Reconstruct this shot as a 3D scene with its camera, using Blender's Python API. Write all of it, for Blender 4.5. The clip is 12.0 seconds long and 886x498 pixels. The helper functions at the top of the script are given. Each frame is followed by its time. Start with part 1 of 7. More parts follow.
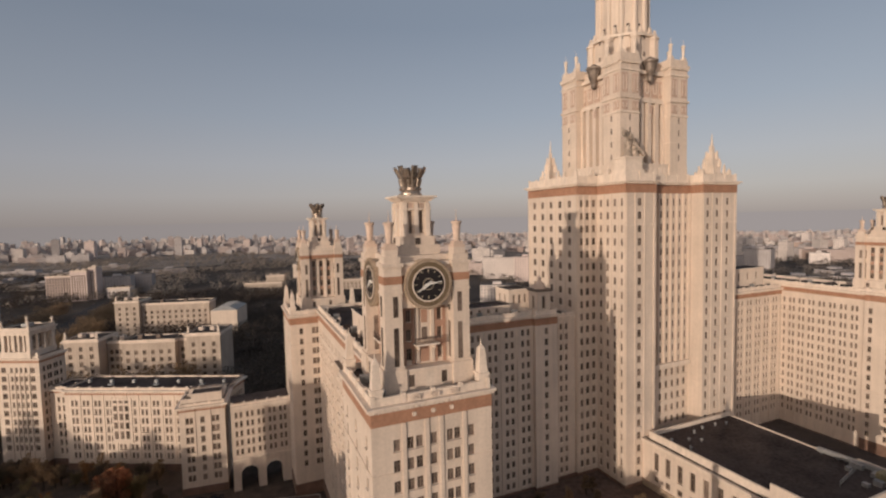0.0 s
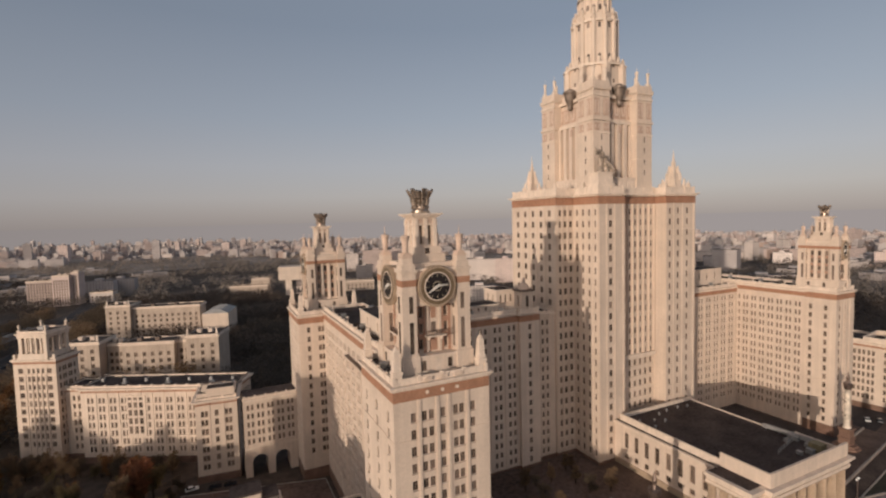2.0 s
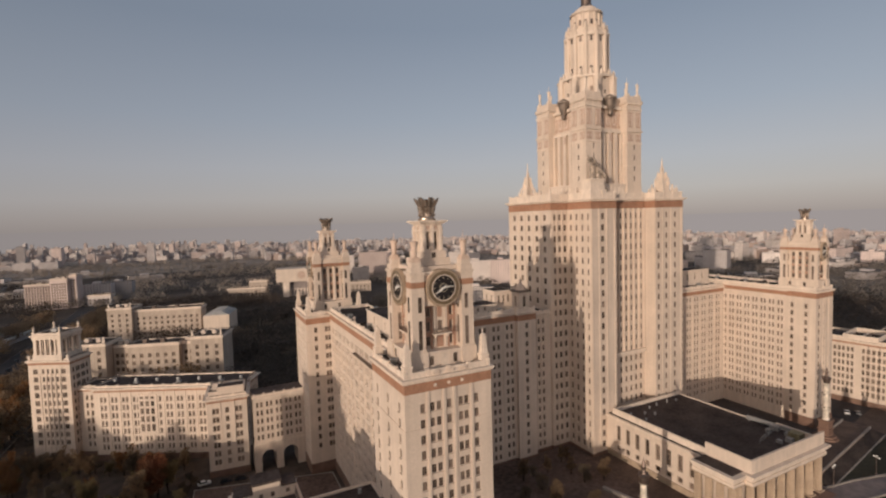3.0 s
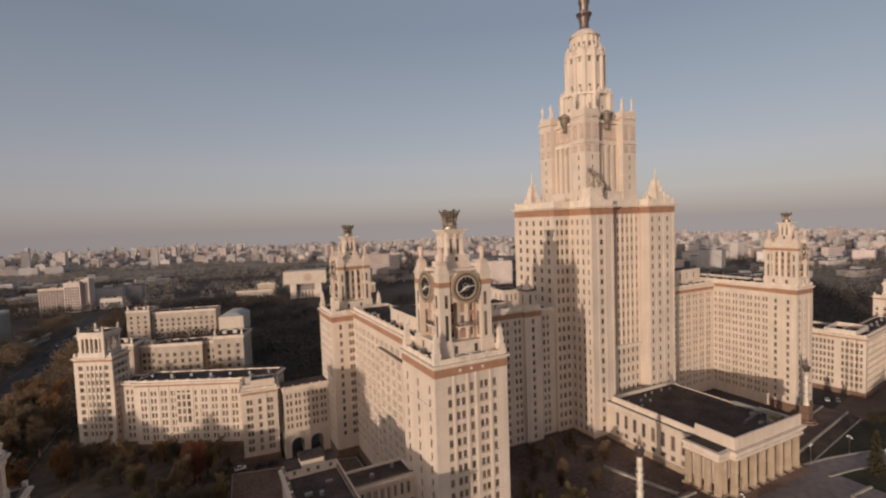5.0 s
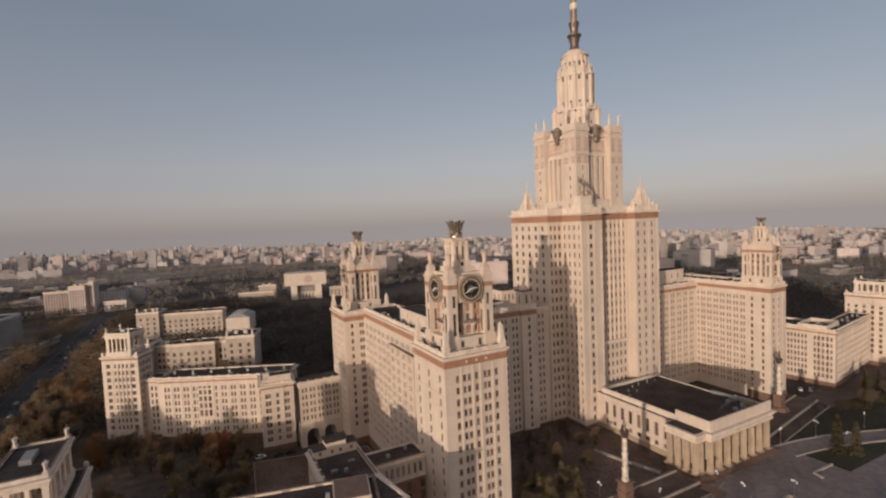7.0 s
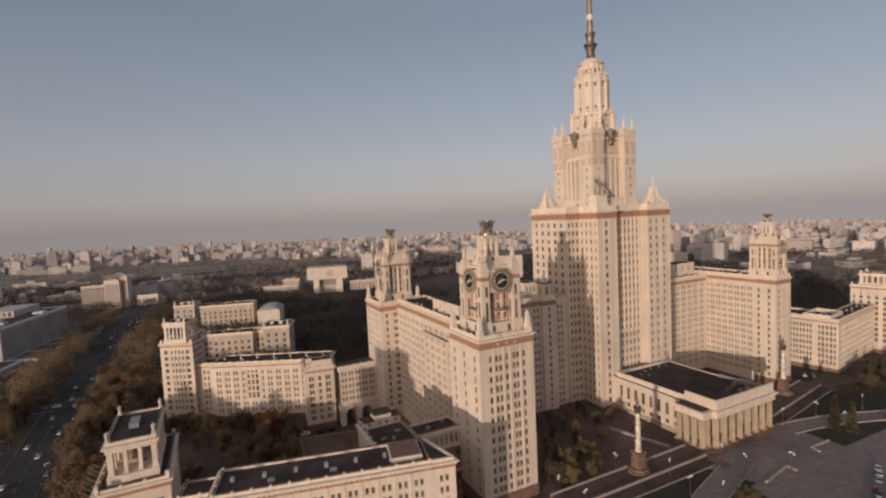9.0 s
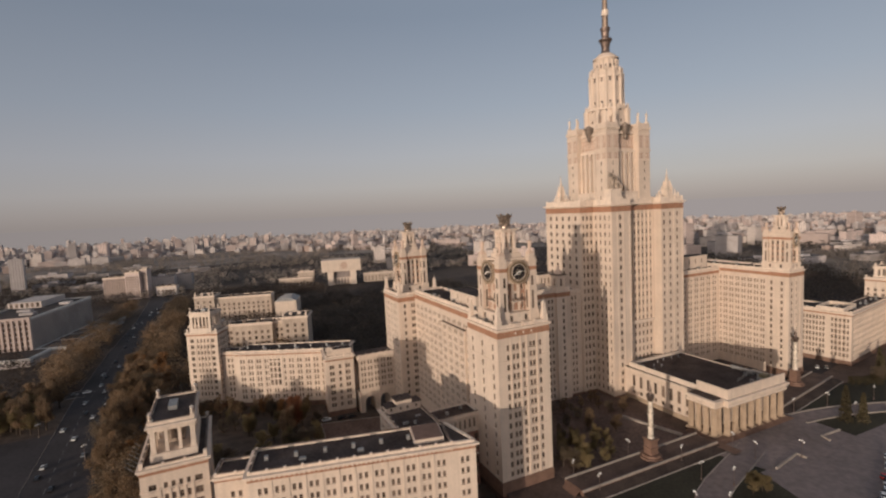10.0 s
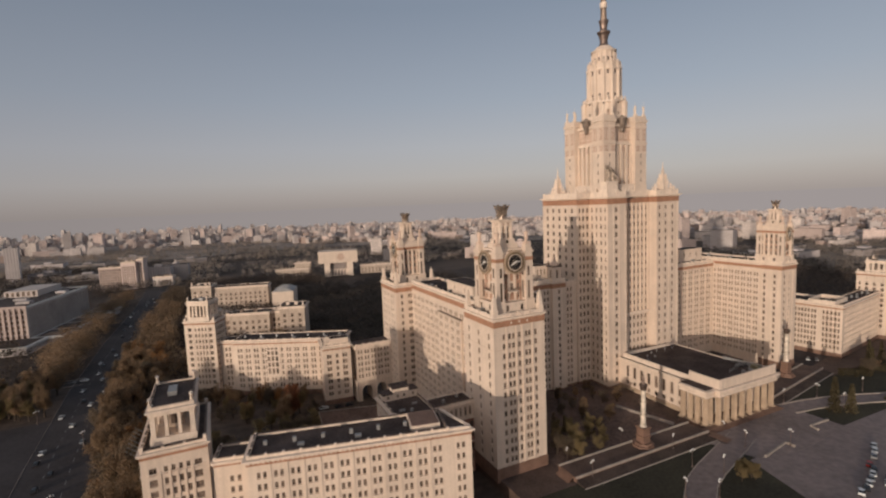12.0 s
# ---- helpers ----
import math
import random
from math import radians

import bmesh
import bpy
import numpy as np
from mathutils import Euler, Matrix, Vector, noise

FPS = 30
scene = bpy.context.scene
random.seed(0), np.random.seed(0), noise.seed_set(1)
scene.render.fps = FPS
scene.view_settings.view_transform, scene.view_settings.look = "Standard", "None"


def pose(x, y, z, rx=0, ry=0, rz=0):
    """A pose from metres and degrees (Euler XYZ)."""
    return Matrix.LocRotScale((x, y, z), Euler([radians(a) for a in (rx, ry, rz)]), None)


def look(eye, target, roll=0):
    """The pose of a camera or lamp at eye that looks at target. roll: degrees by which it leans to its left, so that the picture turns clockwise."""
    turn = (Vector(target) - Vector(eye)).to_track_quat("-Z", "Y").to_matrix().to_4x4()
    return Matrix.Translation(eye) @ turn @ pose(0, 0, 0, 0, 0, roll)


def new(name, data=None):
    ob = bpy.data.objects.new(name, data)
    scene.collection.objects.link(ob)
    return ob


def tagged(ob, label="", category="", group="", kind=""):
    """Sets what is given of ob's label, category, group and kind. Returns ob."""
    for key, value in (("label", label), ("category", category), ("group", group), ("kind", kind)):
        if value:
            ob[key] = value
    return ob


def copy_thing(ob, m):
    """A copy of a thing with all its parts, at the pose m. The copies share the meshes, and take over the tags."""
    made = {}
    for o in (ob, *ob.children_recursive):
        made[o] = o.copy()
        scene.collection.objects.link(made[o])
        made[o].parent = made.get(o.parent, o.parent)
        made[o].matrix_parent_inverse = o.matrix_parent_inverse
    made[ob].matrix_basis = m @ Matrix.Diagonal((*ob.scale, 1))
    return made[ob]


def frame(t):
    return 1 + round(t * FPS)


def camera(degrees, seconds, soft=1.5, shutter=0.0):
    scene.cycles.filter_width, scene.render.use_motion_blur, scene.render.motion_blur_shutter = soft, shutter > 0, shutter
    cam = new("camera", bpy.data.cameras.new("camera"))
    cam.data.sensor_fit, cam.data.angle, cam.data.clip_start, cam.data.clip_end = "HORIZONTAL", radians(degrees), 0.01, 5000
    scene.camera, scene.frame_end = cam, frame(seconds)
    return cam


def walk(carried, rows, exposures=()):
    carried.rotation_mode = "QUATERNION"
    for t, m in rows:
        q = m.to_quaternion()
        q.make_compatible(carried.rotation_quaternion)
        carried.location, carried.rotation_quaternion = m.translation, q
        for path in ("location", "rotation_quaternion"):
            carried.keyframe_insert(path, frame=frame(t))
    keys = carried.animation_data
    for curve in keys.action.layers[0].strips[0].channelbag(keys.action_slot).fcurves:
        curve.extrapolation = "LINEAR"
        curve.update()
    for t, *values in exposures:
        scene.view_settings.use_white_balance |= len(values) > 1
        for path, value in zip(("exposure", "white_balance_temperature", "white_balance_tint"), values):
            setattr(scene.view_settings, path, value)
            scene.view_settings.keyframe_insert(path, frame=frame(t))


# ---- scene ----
# The camera and its flight: seconds, place, yaw, pitch, roll
cam = camera(85.25, 12.0, soft=2.25)
ROWS = [
    (0.0, -5.00, 24.67, 90.85, -23.33, -3.60, -1.23),
    (0.5, -8.07, 21.34, 91.48, -23.62, -3.61, -1.23),
    (1.0, -11.45, 18.21, 92.04, -23.90, -3.56, -1.28),
    (1.5, -14.40, 14.35, 92.97, -24.85, -3.65, -1.35),
    (2.0, -16.96, 10.75, 93.52, -25.84, -3.50, -1.42),
    (2.5, -19.55, 7.52, 94.28, -26.45, -3.52, -1.52),
    (3.0, -22.98, 4.16, 94.86, -26.56, -3.39, -1.62),
    (5.0, -36.30, -8.66, 97.09, -26.80, -3.26, -2.07),
    (5.5, -39.18, -12.03, 98.20, -27.02, -3.33, -2.18),
    (6.0, -42.40, -15.46, 98.83, -27.13, -3.30, -2.35),
    (6.5, -44.91, -18.80, 99.42, -27.46, -3.28, -2.39),
    (8.5, -57.77, -32.71, 102.02, -27.06, -3.43, -2.71),
    (9.0, -62.72, -36.19, 102.44, -26.02, -3.92, -2.75),
    (9.5, -66.35, -38.76, 102.81, -25.04, -4.35, -2.84),
    (10.0, -68.14, -40.17, 102.90, -24.76, -4.72, -2.78),
    (10.5, -68.82, -40.99, 102.73, -24.78, -4.99, -2.73),
    (11.0, -69.31, -41.28, 102.16, -24.89, -5.15, -2.63),
    (11.5, -69.05, -41.65, 102.01, -25.07, -5.32, -2.43),
    (12.0, -69.13, -41.54, 102.03, -25.13, -5.58, -2.33),
]
walk(cam, [(t, pose(x, y, z, 90 + pitch, 0, yaw) @ pose(0, 0, 0, 0, 0, roll)) for t, x, y, z, yaw, pitch, roll in ROWS])

# World, sun, exposure
SUN_EL, SUN_AZ = 5.5, 32.8          # height of the sun; its rays run along this angle from +x, over the ground
world = bpy.data.worlds.new("sky_world")
scene.world = world
world.use_nodes = True
wn = world.node_tree
sky = wn.nodes.new("ShaderNodeTexSky")
sky.sky_type = "NISHITA"
sky.sun_disc = False
sky.sun_elevation = radians(SUN_EL)
sky.sun_rotation = radians(90 - (SUN_AZ + 180))
sky.altitude = 100
sky.air_density, sky.dust_density, sky.ozone_density = 1.0, 1.0, 1.6
bg = wn.nodes["Background"]
bg.inputs["Strength"].default_value = 0.155
# haze: smog on the horizon, pale above it, blue grey higher up, the same all round
GLOW = 2.6
HAZE = (1.76, 1.57, 1.53)
where = wn.nodes.new("ShaderNodeTexCoord")
split = wn.nodes.new("ShaderNodeSeparateXYZ")
haze = wn.nodes.new("ShaderNodeValToRGB")
stops = haze.color_ramp.elements
stops[0].position, stops[0].color = 0.0, (*[c / GLOW for c in HAZE], 1)
stops[1].position, stops[1].color = 1.0, (0.90 / GLOW, 1.08 / GLOW, 1.40 / GLOW, 1)
for place, colour in ((0.015, (1.88, 1.70, 1.69)), (0.05, (2.12, 1.98, 2.05)), (0.11, (2.03, 2.0, 2.20)), (0.20, (1.64, 1.77, 2.08)), (0.36, (1.16, 1.34, 1.68))):
    stops.new(place).color = (*[c / GLOW for c in colour], 1)
glow = wn.nodes.new("ShaderNodeVectorMath")
glow.operation = "SCALE"
glow.inputs["Scale"].default_value = GLOW
wn.links.new(where.outputs["Generated"], split.inputs[0])
wn.links.new(split.outputs["Z"], haze.inputs[0])
wn.links.new(haze.outputs[0], glow.inputs[0])
# the sky is brighter and warmer on the sun's side
side = wn.nodes.new("ShaderNodeVectorMath")
side.operation = "DOT_PRODUCT"
side.inputs[1].default_value = (-math.cos(radians(SUN_AZ)), -math.sin(radians(SUN_AZ)), 0.0)
near_sun = wn.nodes.new("ShaderNodeMapRange")
near_sun.interpolation_type = "SMOOTHSTEP"
near_sun.inputs["From Min"].default_value, near_sun.inputs["From Max"].default_value = 0.35, 1.0
wn.links.new(where.outputs["Generated"], side.inputs[0])
wn.links.new(side.outputs["Value"], near_sun.inputs["Value"])
bright = wn.nodes.new("ShaderNodeMix")
bright.data_type = "RGBA"
bright.inputs["B"].default_value = (6.4, 5.5, 4.9, 1)
wn.links.new(near_sun.outputs[0], bright.inputs["Factor"])
wn.links.new(glow.outputs[0], bright.inputs["A"])
veil = wn.nodes.new("ShaderNodeMix")
veil.data_type = "RGBA"
veil.inputs["Factor"].default_value = 0.9
wn.links.new(sky.outputs[0], veil.inputs["A"])
wn.links.new(bright.outputs["Result"], veil.inputs["B"])
across = wn.nodes.new("ShaderNodeMath")
across.operation = "ABSOLUTE"
wn.links.new(side.outputs["Value"], across.inputs[0])
depth = wn.nodes.new("ShaderNodeMath")
depth.operation = "MULTIPLY_ADD"
depth.inputs[1].default_value, depth.inputs[2].default_value = 0.27, 0.81
wn.links.new(across.outputs[0], depth.inputs[0])
dome = wn.nodes.new("ShaderNodeVectorMath")
dome.operation = "SCALE"
wn.links.new(veil.outputs["Result"], dome.inputs[0])
wn.links.new(depth.outputs[0], dome.inputs["Scale"])
wn.links.new(dome.outputs[0], bg.inputs["Color"])
sun_data = bpy.data.lights.new("sun", "SUN")
sun_data.energy, sun_data.angle, sun_data.color = 2.25, radians(0.6), (1.0, 0.83, 0.68)
sun = new("sun", sun_data)
ray = Vector((math.cos(radians(SUN_AZ)), math.sin(radians(SUN_AZ)), -math.tan(radians(SUN_EL))))
sun.matrix_world = look((-300, -300, 400), Vector((-300, -300, 400)) + ray)
scene.view_settings.exposure = 0.31

# ---- tools ----
def mat(name, color, rough=0.8, vary=0.12, scale=0.25, fine=3.0, bump=0.15, metal=0.0, tint=None, streak=0.0, rand=0.0, spec=0.3):
    """A surface with broad and fine variation, optional rain streaks and a shade of its own for each object."""
    m = bpy.data.materials.new(name)
    m.use_nodes = True
    nt = m.node_tree
    n, l = nt.nodes, nt.links
    b = n["Principled BSDF"]
    b.inputs["Roughness"].default_value = rough
    b.inputs["Metallic"].default_value = metal
    b.inputs["Specular IOR Level"].default_value = spec
    geo = n.new("ShaderNodeNewGeometry")
    broad, grain = n.new("ShaderNodeTexNoise"), n.new("ShaderNodeTexNoise")
    broad.inputs["Scale"].default_value, broad.inputs["Detail"].default_value = scale, 4
    grain.inputs["Scale"].default_value, grain.inputs["Detail"].default_value = fine, 3
    l.new(geo.outputs["Position"], broad.inputs["Vector"])
    l.new(geo.outputs["Position"], grain.inputs["Vector"])
    ramp = n.new("ShaderNodeValToRGB")
    lo = [max(0.0, c * (1 - 1.6 * vary)) for c in color]
    hi = [min(1.0, c * (1 + 1.2 * vary)) for c in (tint or color)]
    ramp.color_ramp.elements[0].color, ramp.color_ramp.elements[1].color = (*lo, 1), (*hi, 1)
    ramp.color_ramp.elements[0].position, ramp.color_ramp.elements[1].position = 0.3, 0.7
    add = n.new("ShaderNodeMath")
    add.operation = "MULTIPLY_ADD"
    add.inputs[1].default_value = 0.45
    l.new(grain.outputs[0], add.inputs[0])
    half = n.new("ShaderNodeMath")
    half.operation = "MULTIPLY"
    half.inputs[1].default_value = 0.55
    l.new(broad.outputs[0], half.inputs[0])
    l.new(half.outputs[0], add.inputs[2])
    last = add.outputs[0]
    if streak:
        sc = n.new("ShaderNodeMapping")
        sc.inputs["Scale"].default_value = (0.9, 0.9, 0.035)
        st = n.new("ShaderNodeTexNoise")
        st.inputs["Scale"].default_value, st.inputs["Detail"].default_value = 1.0, 5
        l.new(geo.outputs["Position"], sc.inputs["Vector"])
        l.new(sc.outputs[0], st.inputs["Vector"])
        mx = n.new("ShaderNodeMath")
        mx.operation = "MULTIPLY_ADD"
        mx.inputs[1].default_value = streak
        l.new(st.outputs[0], mx.inputs[0])
        l.new(last, mx.inputs[2])
        off = n.new("ShaderNodeMath")
        off.operation = "SUBTRACT"
        off.inputs[1].default_value = streak * 0.5
        l.new(mx.outputs[0], off.inputs[0])
        last = off.outputs[0]
    l.new(last, ramp.inputs[0])
    colour = ramp.outputs[0]
    if rand:
        info = n.new("ShaderNodeObjectInfo")
        hs = n.new("ShaderNodeHueSaturation")
        mp = n.new("ShaderNodeMapRange")
        mp.inputs["To Min"].default_value, mp.inputs["To Max"].default_value = 1 - rand, 1 + rand
        l.new(info.outputs["Random"], mp.inputs["Value"])
        l.new(mp.outputs[0], hs.inputs["Value"])
        l.new(colour, hs.inputs["Color"])
        colour = hs.outputs[0]
    l.new(colour, b.inputs["Base Color"])
    if bump:
        bp = n.new("ShaderNodeBump")
        bp.inputs["Strength"].default_value, bp.inputs["Distance"].default_value = bump, 0.1
        l.new(grain.outputs[0], bp.inputs["Height"])
        l.new(bp.outputs[0], b.inputs["Normal"])
    return m


STONE = mat("cream_facing_tile", (0.622, 0.503, 0.408), 0.75, 0.10, 0.12, 2.2, 0.08, streak=0.5)
TRIM = mat("pale_cut_stone", (0.675, 0.556, 0.456), 0.8, 0.12, 0.3, 2.5, 0.12, streak=0.4)
BAND = mat("terracotta_facing", (0.36, 0.19, 0.12), 0.8, 0.16, 0.3, 2.0, 0.1, streak=0.3)
PANEL = mat("rose_brown_relief", (0.50, 0.36, 0.285), 0.8, 0.16, 0.5, 2.5, 0.2)
GRANITE = mat("brown_granite", (0.19, 0.115, 0.085), 0.6, 0.22, 0.4, 3.0, 0.1)
BRICK = mat("dark_red_brick", (0.26, 0.135, 0.10), 0.85, 0.25, 0.4, 4.0, 0.2)
URN = mat("worn_bronze_urn", (0.24, 0.19, 0.155), 0.5, 0.3, 0.8, 3.0, 0.15, metal=0.4)
SAND = mat("sandstone_column", (0.40, 0.30, 0.215), 0.8, 0.16, 0.3, 2.5, 0.1, streak=0.4)
ROOF = mat("dark_bitumen_roof", (0.075, 0.057, 0.051), 0.92, 0.4, 0.12, 1.2, 0.15, spec=0.12)
ROOF_B = mat("grey_bitumen_sheet", (0.095, 0.077, 0.069), 0.92, 0.35, 0.15, 1.5, 0.15, spec=0.12)
LEAD = mat("weathered_sheet_metal", (0.30, 0.29, 0.28), 0.5, 0.2, 0.3, 2.0, 0.05, metal=0.3)
BRONZE = mat("gilded_bronze", (0.29, 0.215, 0.165), 0.42, 0.35, 0.8, 3.0, 0.1, metal=0.5)
DARKMETAL = mat("dark_patinated_metal", (0.21, 0.155, 0.13), 0.4, 0.3, 0.6, 3.0, 0.1, metal=0.7)
GOLD = mat("gilt_sheet", (0.50, 0.41, 0.30), 0.5, 0.25, 0.6, 3.0, 0.05, metal=0.6)
DIAL = mat("black_enamel_dial", (0.022, 0.018, 0.018), 0.45, 0.2, 0.5, 3.0, 0.03)
CROWN = mat("bright_worn_metal", (0.52, 0.42, 0.34), 0.36, 0.45, 0.9, 3.0, 0.1, metal=0.85)
OLIVE = mat("dull_bronze_ring", (0.19, 0.135, 0.082), 0.5, 0.2, 0.8, 3.0, 0.1, metal=0.3)
GLASS = mat("dark_window_glass", (0.145, 0.108, 0.087), 0.22, 0.4, 0.35, 1.2, 0.0, rand=0.6, spec=0.5)
FRAME = mat("brown_window_frame", (0.30, 0.22, 0.17), 0.6, 0.2, 0.8, 5.0, 0.0)
PINK = mat("pinkish_cut_stone", (0.58, 0.435, 0.345), 0.8, 0.14, 0.4, 2.5, 0.12, streak=0.3)
ROSE = mat("rose_facing", (0.40, 0.235, 0.165), 0.8, 0.15, 0.4, 2.5, 0.1)
OCHRE = mat("dull_ochre_paint", (0.23, 0.19, 0.11), 0.7, 0.25, 0.4, 2.0, 0.05)
# cream facing darkened in colour to imitate dimmer light on the institutes
DIM_STONE = mat("dimmed_cream_facing", (0.455, 0.365, 0.295), 0.8, 0.14, 0.12, 1.6, 0.06, streak=0.5)
# worn stone; its dark tone also paints shade on the loggia cores
WORN_SHADED = mat("worn_and_shaded_stone", (0.40, 0.32, 0.255), 0.85, 0.5, 0.6, 1.4, 0.3, streak=0.5)
MARBLE = mat("weathered_pale_stone", (0.58, 0.50, 0.41), 0.75, 0.35, 0.5, 1.6, 0.25, streak=0.5)
COPING = mat("brown_sheet_coping", (0.17, 0.125, 0.10), 0.7, 0.35, 0.3, 1.5, 0.05)
WHITE = mat("white_paint", (0.72, 0.68, 0.62), 0.6, 0.1, 0.4, 4.0, 0.05)


class Geo:
    """Collects faces for one mesh."""

    def __init__(self):
        self.v, self.f, self.m = [], [], []

    def face(self, pts, k=0):
        i = len(self.v)
        self.v.extend(tuple(p) for p in pts)
        self.f.append(tuple(range(i, i + len(pts))))
        self.m.append(k)

    def box(self, x0, x1, y0, y1, z0, z1, k=0, bottom=False):
        self.prism([(x0, y0), (x1, y0), (x1, y1), (x0, y1)], z0, z1, k, bottom)

    def prism(self, pts, z0, z1, k=0, bottom=False, scale=1.0, top=True):
        """A prism over a polygon (counter-clockwise), drawn in towards its middle by scale at the top."""
        n, i = len(pts), len(self.v)
        cx, cy = sum(p[0] for p in pts) / n, sum(p[1] for p in pts) / n
        self.v += [(x, y, z0) for x, y in pts] + [(cx + (x - cx) * scale, cy + (y - cy) * scale, z1) for x, y in pts]
        for a in range(n):
            b = (a + 1) % n
            self.f.append((i + a, i + b, i + n + b, i + n + a))
            self.m.append(k)
        if top:
            self.f.append(tuple(i + n + a for a in range(n)))
            self.m.append(k)
        if bottom:
            self.f.append(tuple(i + n - 1 - a for a in range(n)))
            self.m.append(k)

    def ngon(self, cx, cy, r0, r1, z0, z1, n, k=0, turn=0.0, bottom=False):
        pts = [(cx + r0 * math.cos(turn + 2 * math.pi * a / n), cy + r0 * math.sin(turn + 2 * math.pi * a / n)) for a in range(n)]
        self.prism(pts, z0, z1, k, bottom, r1 / r0)

    def lathe(self, cx, cy, profile, n=12, k=0):
        for (r0, z0), (r1, z1) in zip(profile, profile[1:]):
            for a in range(n):
                c0, s0 = math.cos(2 * math.pi * a / n), math.sin(2 * math.pi * a / n)
                c1, s1 = math.cos(2 * math.pi * (a + 1) / n), math.sin(2 * math.pi * (a + 1) / n)
                self.face([(cx + r0 * c0, cy + r0 * s0, z0), (cx + r0 * c1, cy + r0 * s1, z0),
                           (cx + r1 * c1, cy + r1 * s1, z1), (cx + r1 * c0, cy + r1 * s0, z1)], k)

    def bar(self, a, b, w, k=0):
        """A square rod from a to b."""
        a, b = Vector(a), Vector(b)
        d = (b - a).normalized()
        s = d.cross(Vector((0, 0, 1)) if abs(d.z) < 0.9 else Vector((1, 0, 0))).normalized() * w / 2
        t = d.cross(s).normalized() * w / 2
        ring = [s + t, t - s, -s - t, s - t]
        for j in range(4):
            p, q = ring[j], ring[(j + 1) % 4]
            self.face([a + p, a + q, b + q, b + p], k)
        self.face([b + p for p in ring], k)
        self.face([a + p for p in reversed(ring)], k)

    def mesh(self, name, mats):
        me = bpy.data.meshes.new(name)
        me.from_pydata(self.v, [], self.f)
        for m in mats if isinstance(mats, (list, tuple)) else [mats]:
            me.materials.append(m)
        me.polygons.foreach_set("material_index", self.m)
        me.update()
        return me


def part(name, g, mats, parent, label="", kind=""):
    ob = new(name, g.mesh(name, mats) if isinstance(g, Geo) else g)
    ob.parent = parent
    return tagged(ob, label, kind=kind)


def thing(name, label, category, x=0.0, y=0.0, z=0.0, rz=0.0, group=""):
    e = new(name)
    e.empty_display_size = 2.0
    e.location, e.rotation_euler = (x, y, z), (0, 0, radians(rz))
    return tagged(e, label, category, group)


def each(name, boxes, m, parent, label="", turn=0.0):
    """One object for each box (x0, x1, y0, y1, z0, z1); alike boxes share their mesh."""
    shared = {}
    c, s = math.cos(radians(turn)), math.sin(radians(turn))
    for x0, x1, y0, y1, z0, z1 in boxes:
        key = (round(x1 - x0, 3), round(y1 - y0, 3), round(z1 - z0, 3))
        if key not in shared:
            g = Geo()
            g.box(-key[0] / 2, key[0] / 2, -key[1] / 2, key[1] / 2, 0, key[2], 0, True)
            shared[key] = g.mesh(name, m)
        ob = new(name, shared[key])
        x, y = (x0 + x1) / 2, (y0 + y1) / 2
        ob.location, ob.rotation_euler, ob.parent = (x * c - y * s, x * s + y * c, z0), (0, 0, radians(turn)), parent
        tagged(ob, label)


def copies(name, mesh, spots, parent, label=""):
    """One object on the same mesh at each spot."""
    for spot in spots:
        ob = new(name, mesh)
        ob.location, ob.parent = spot, parent
        tagged(ob, label)


WINDOW_MESH = {}


def window_mesh(w, h):
    key = (round(w, 2), round(h, 2))
    if key not in WINDOW_MESH:
        g, b = Geo(), 0.09
        g.face([(-w / 2, 0.05, 0), (w / 2, 0.05, 0), (w / 2, 0.05, h), (-w / 2, 0.05, h)], 0)
        for x0, x1, z0, z1 in ((-w / 2, -w / 2 + b, 0, h), (w / 2 - b, w / 2, 0, h), (-w / 2, w / 2, 0, b), (-w / 2, w / 2, h - b, h),
                               (-0.04, 0.04, b, h - b), (-w / 2, w / 2, h * 0.66, h * 0.66 + 0.07)):
            g.face([(x0, 0, z0), (x1, 0, z0), (x1, 0, z1), (x0, 0, z1)], 1)
        g.face([(-w / 2 - 0.1, -0.45, -0.02), (w / 2 + 0.1, -0.45, -0.02), (w / 2 + 0.1, 0, 0.02), (-w / 2 - 0.1, 0, 0.02)], 2)
        WINDOW_MESH[key] = g.mesh("window", [GLASS, FRAME, TRIM])
    return WINDOW_MESH[key]


def facade(g, wins, p, q, z0, z1, cols, rows, depth=0.26, k=0, far=False):
    """A wall from p to q (left to right from outside) with real openings. cols: (from, to) along it, rows: (from, to) in height."""
    p, q = Vector(p), Vector(q)
    length = (q - p).length
    t = (q - p) / length
    n = Vector((t.y, -t.x))

    def at(u, z, d=0.0):
        s = p + t * u - n * d
        return (s.x, s.y, z)

    def rect(u0, u1, a, b):
        if u1 - u0 > 1e-4 and b - a > 1e-4:
            g.face([at(u0, a), at(u1, a), at(u1, b), at(u0, b)], k)

    u = 0.0
    for a, b in sorted(cols):
        rect(u, a, z0, z1)
        z = z0
        for c, d in rows:
            rect(a, b, z, c)
            g.face([at(a, c), at(b, c), at(b, c, depth), at(a, c, depth)], k)
            g.face([at(a, d, depth), at(b, d, depth), at(b, d), at(a, d)], k)
            g.face([at(a, c, depth), at(a, d, depth), at(a, d), at(a, c)], k)
            g.face([at(b, c), at(b, d), at(b, d, depth), at(b, c, depth)], k)
            mid = p + t * ((a + b) / 2) - n * (depth - 0.06)
            wins.append((mid.x, mid.y, c, math.atan2(t.y, t.x), b - a, d - c, far))
            z = d
        rect(a, b, z, z1)
        u = b
    rect(u, length, z0, z1)


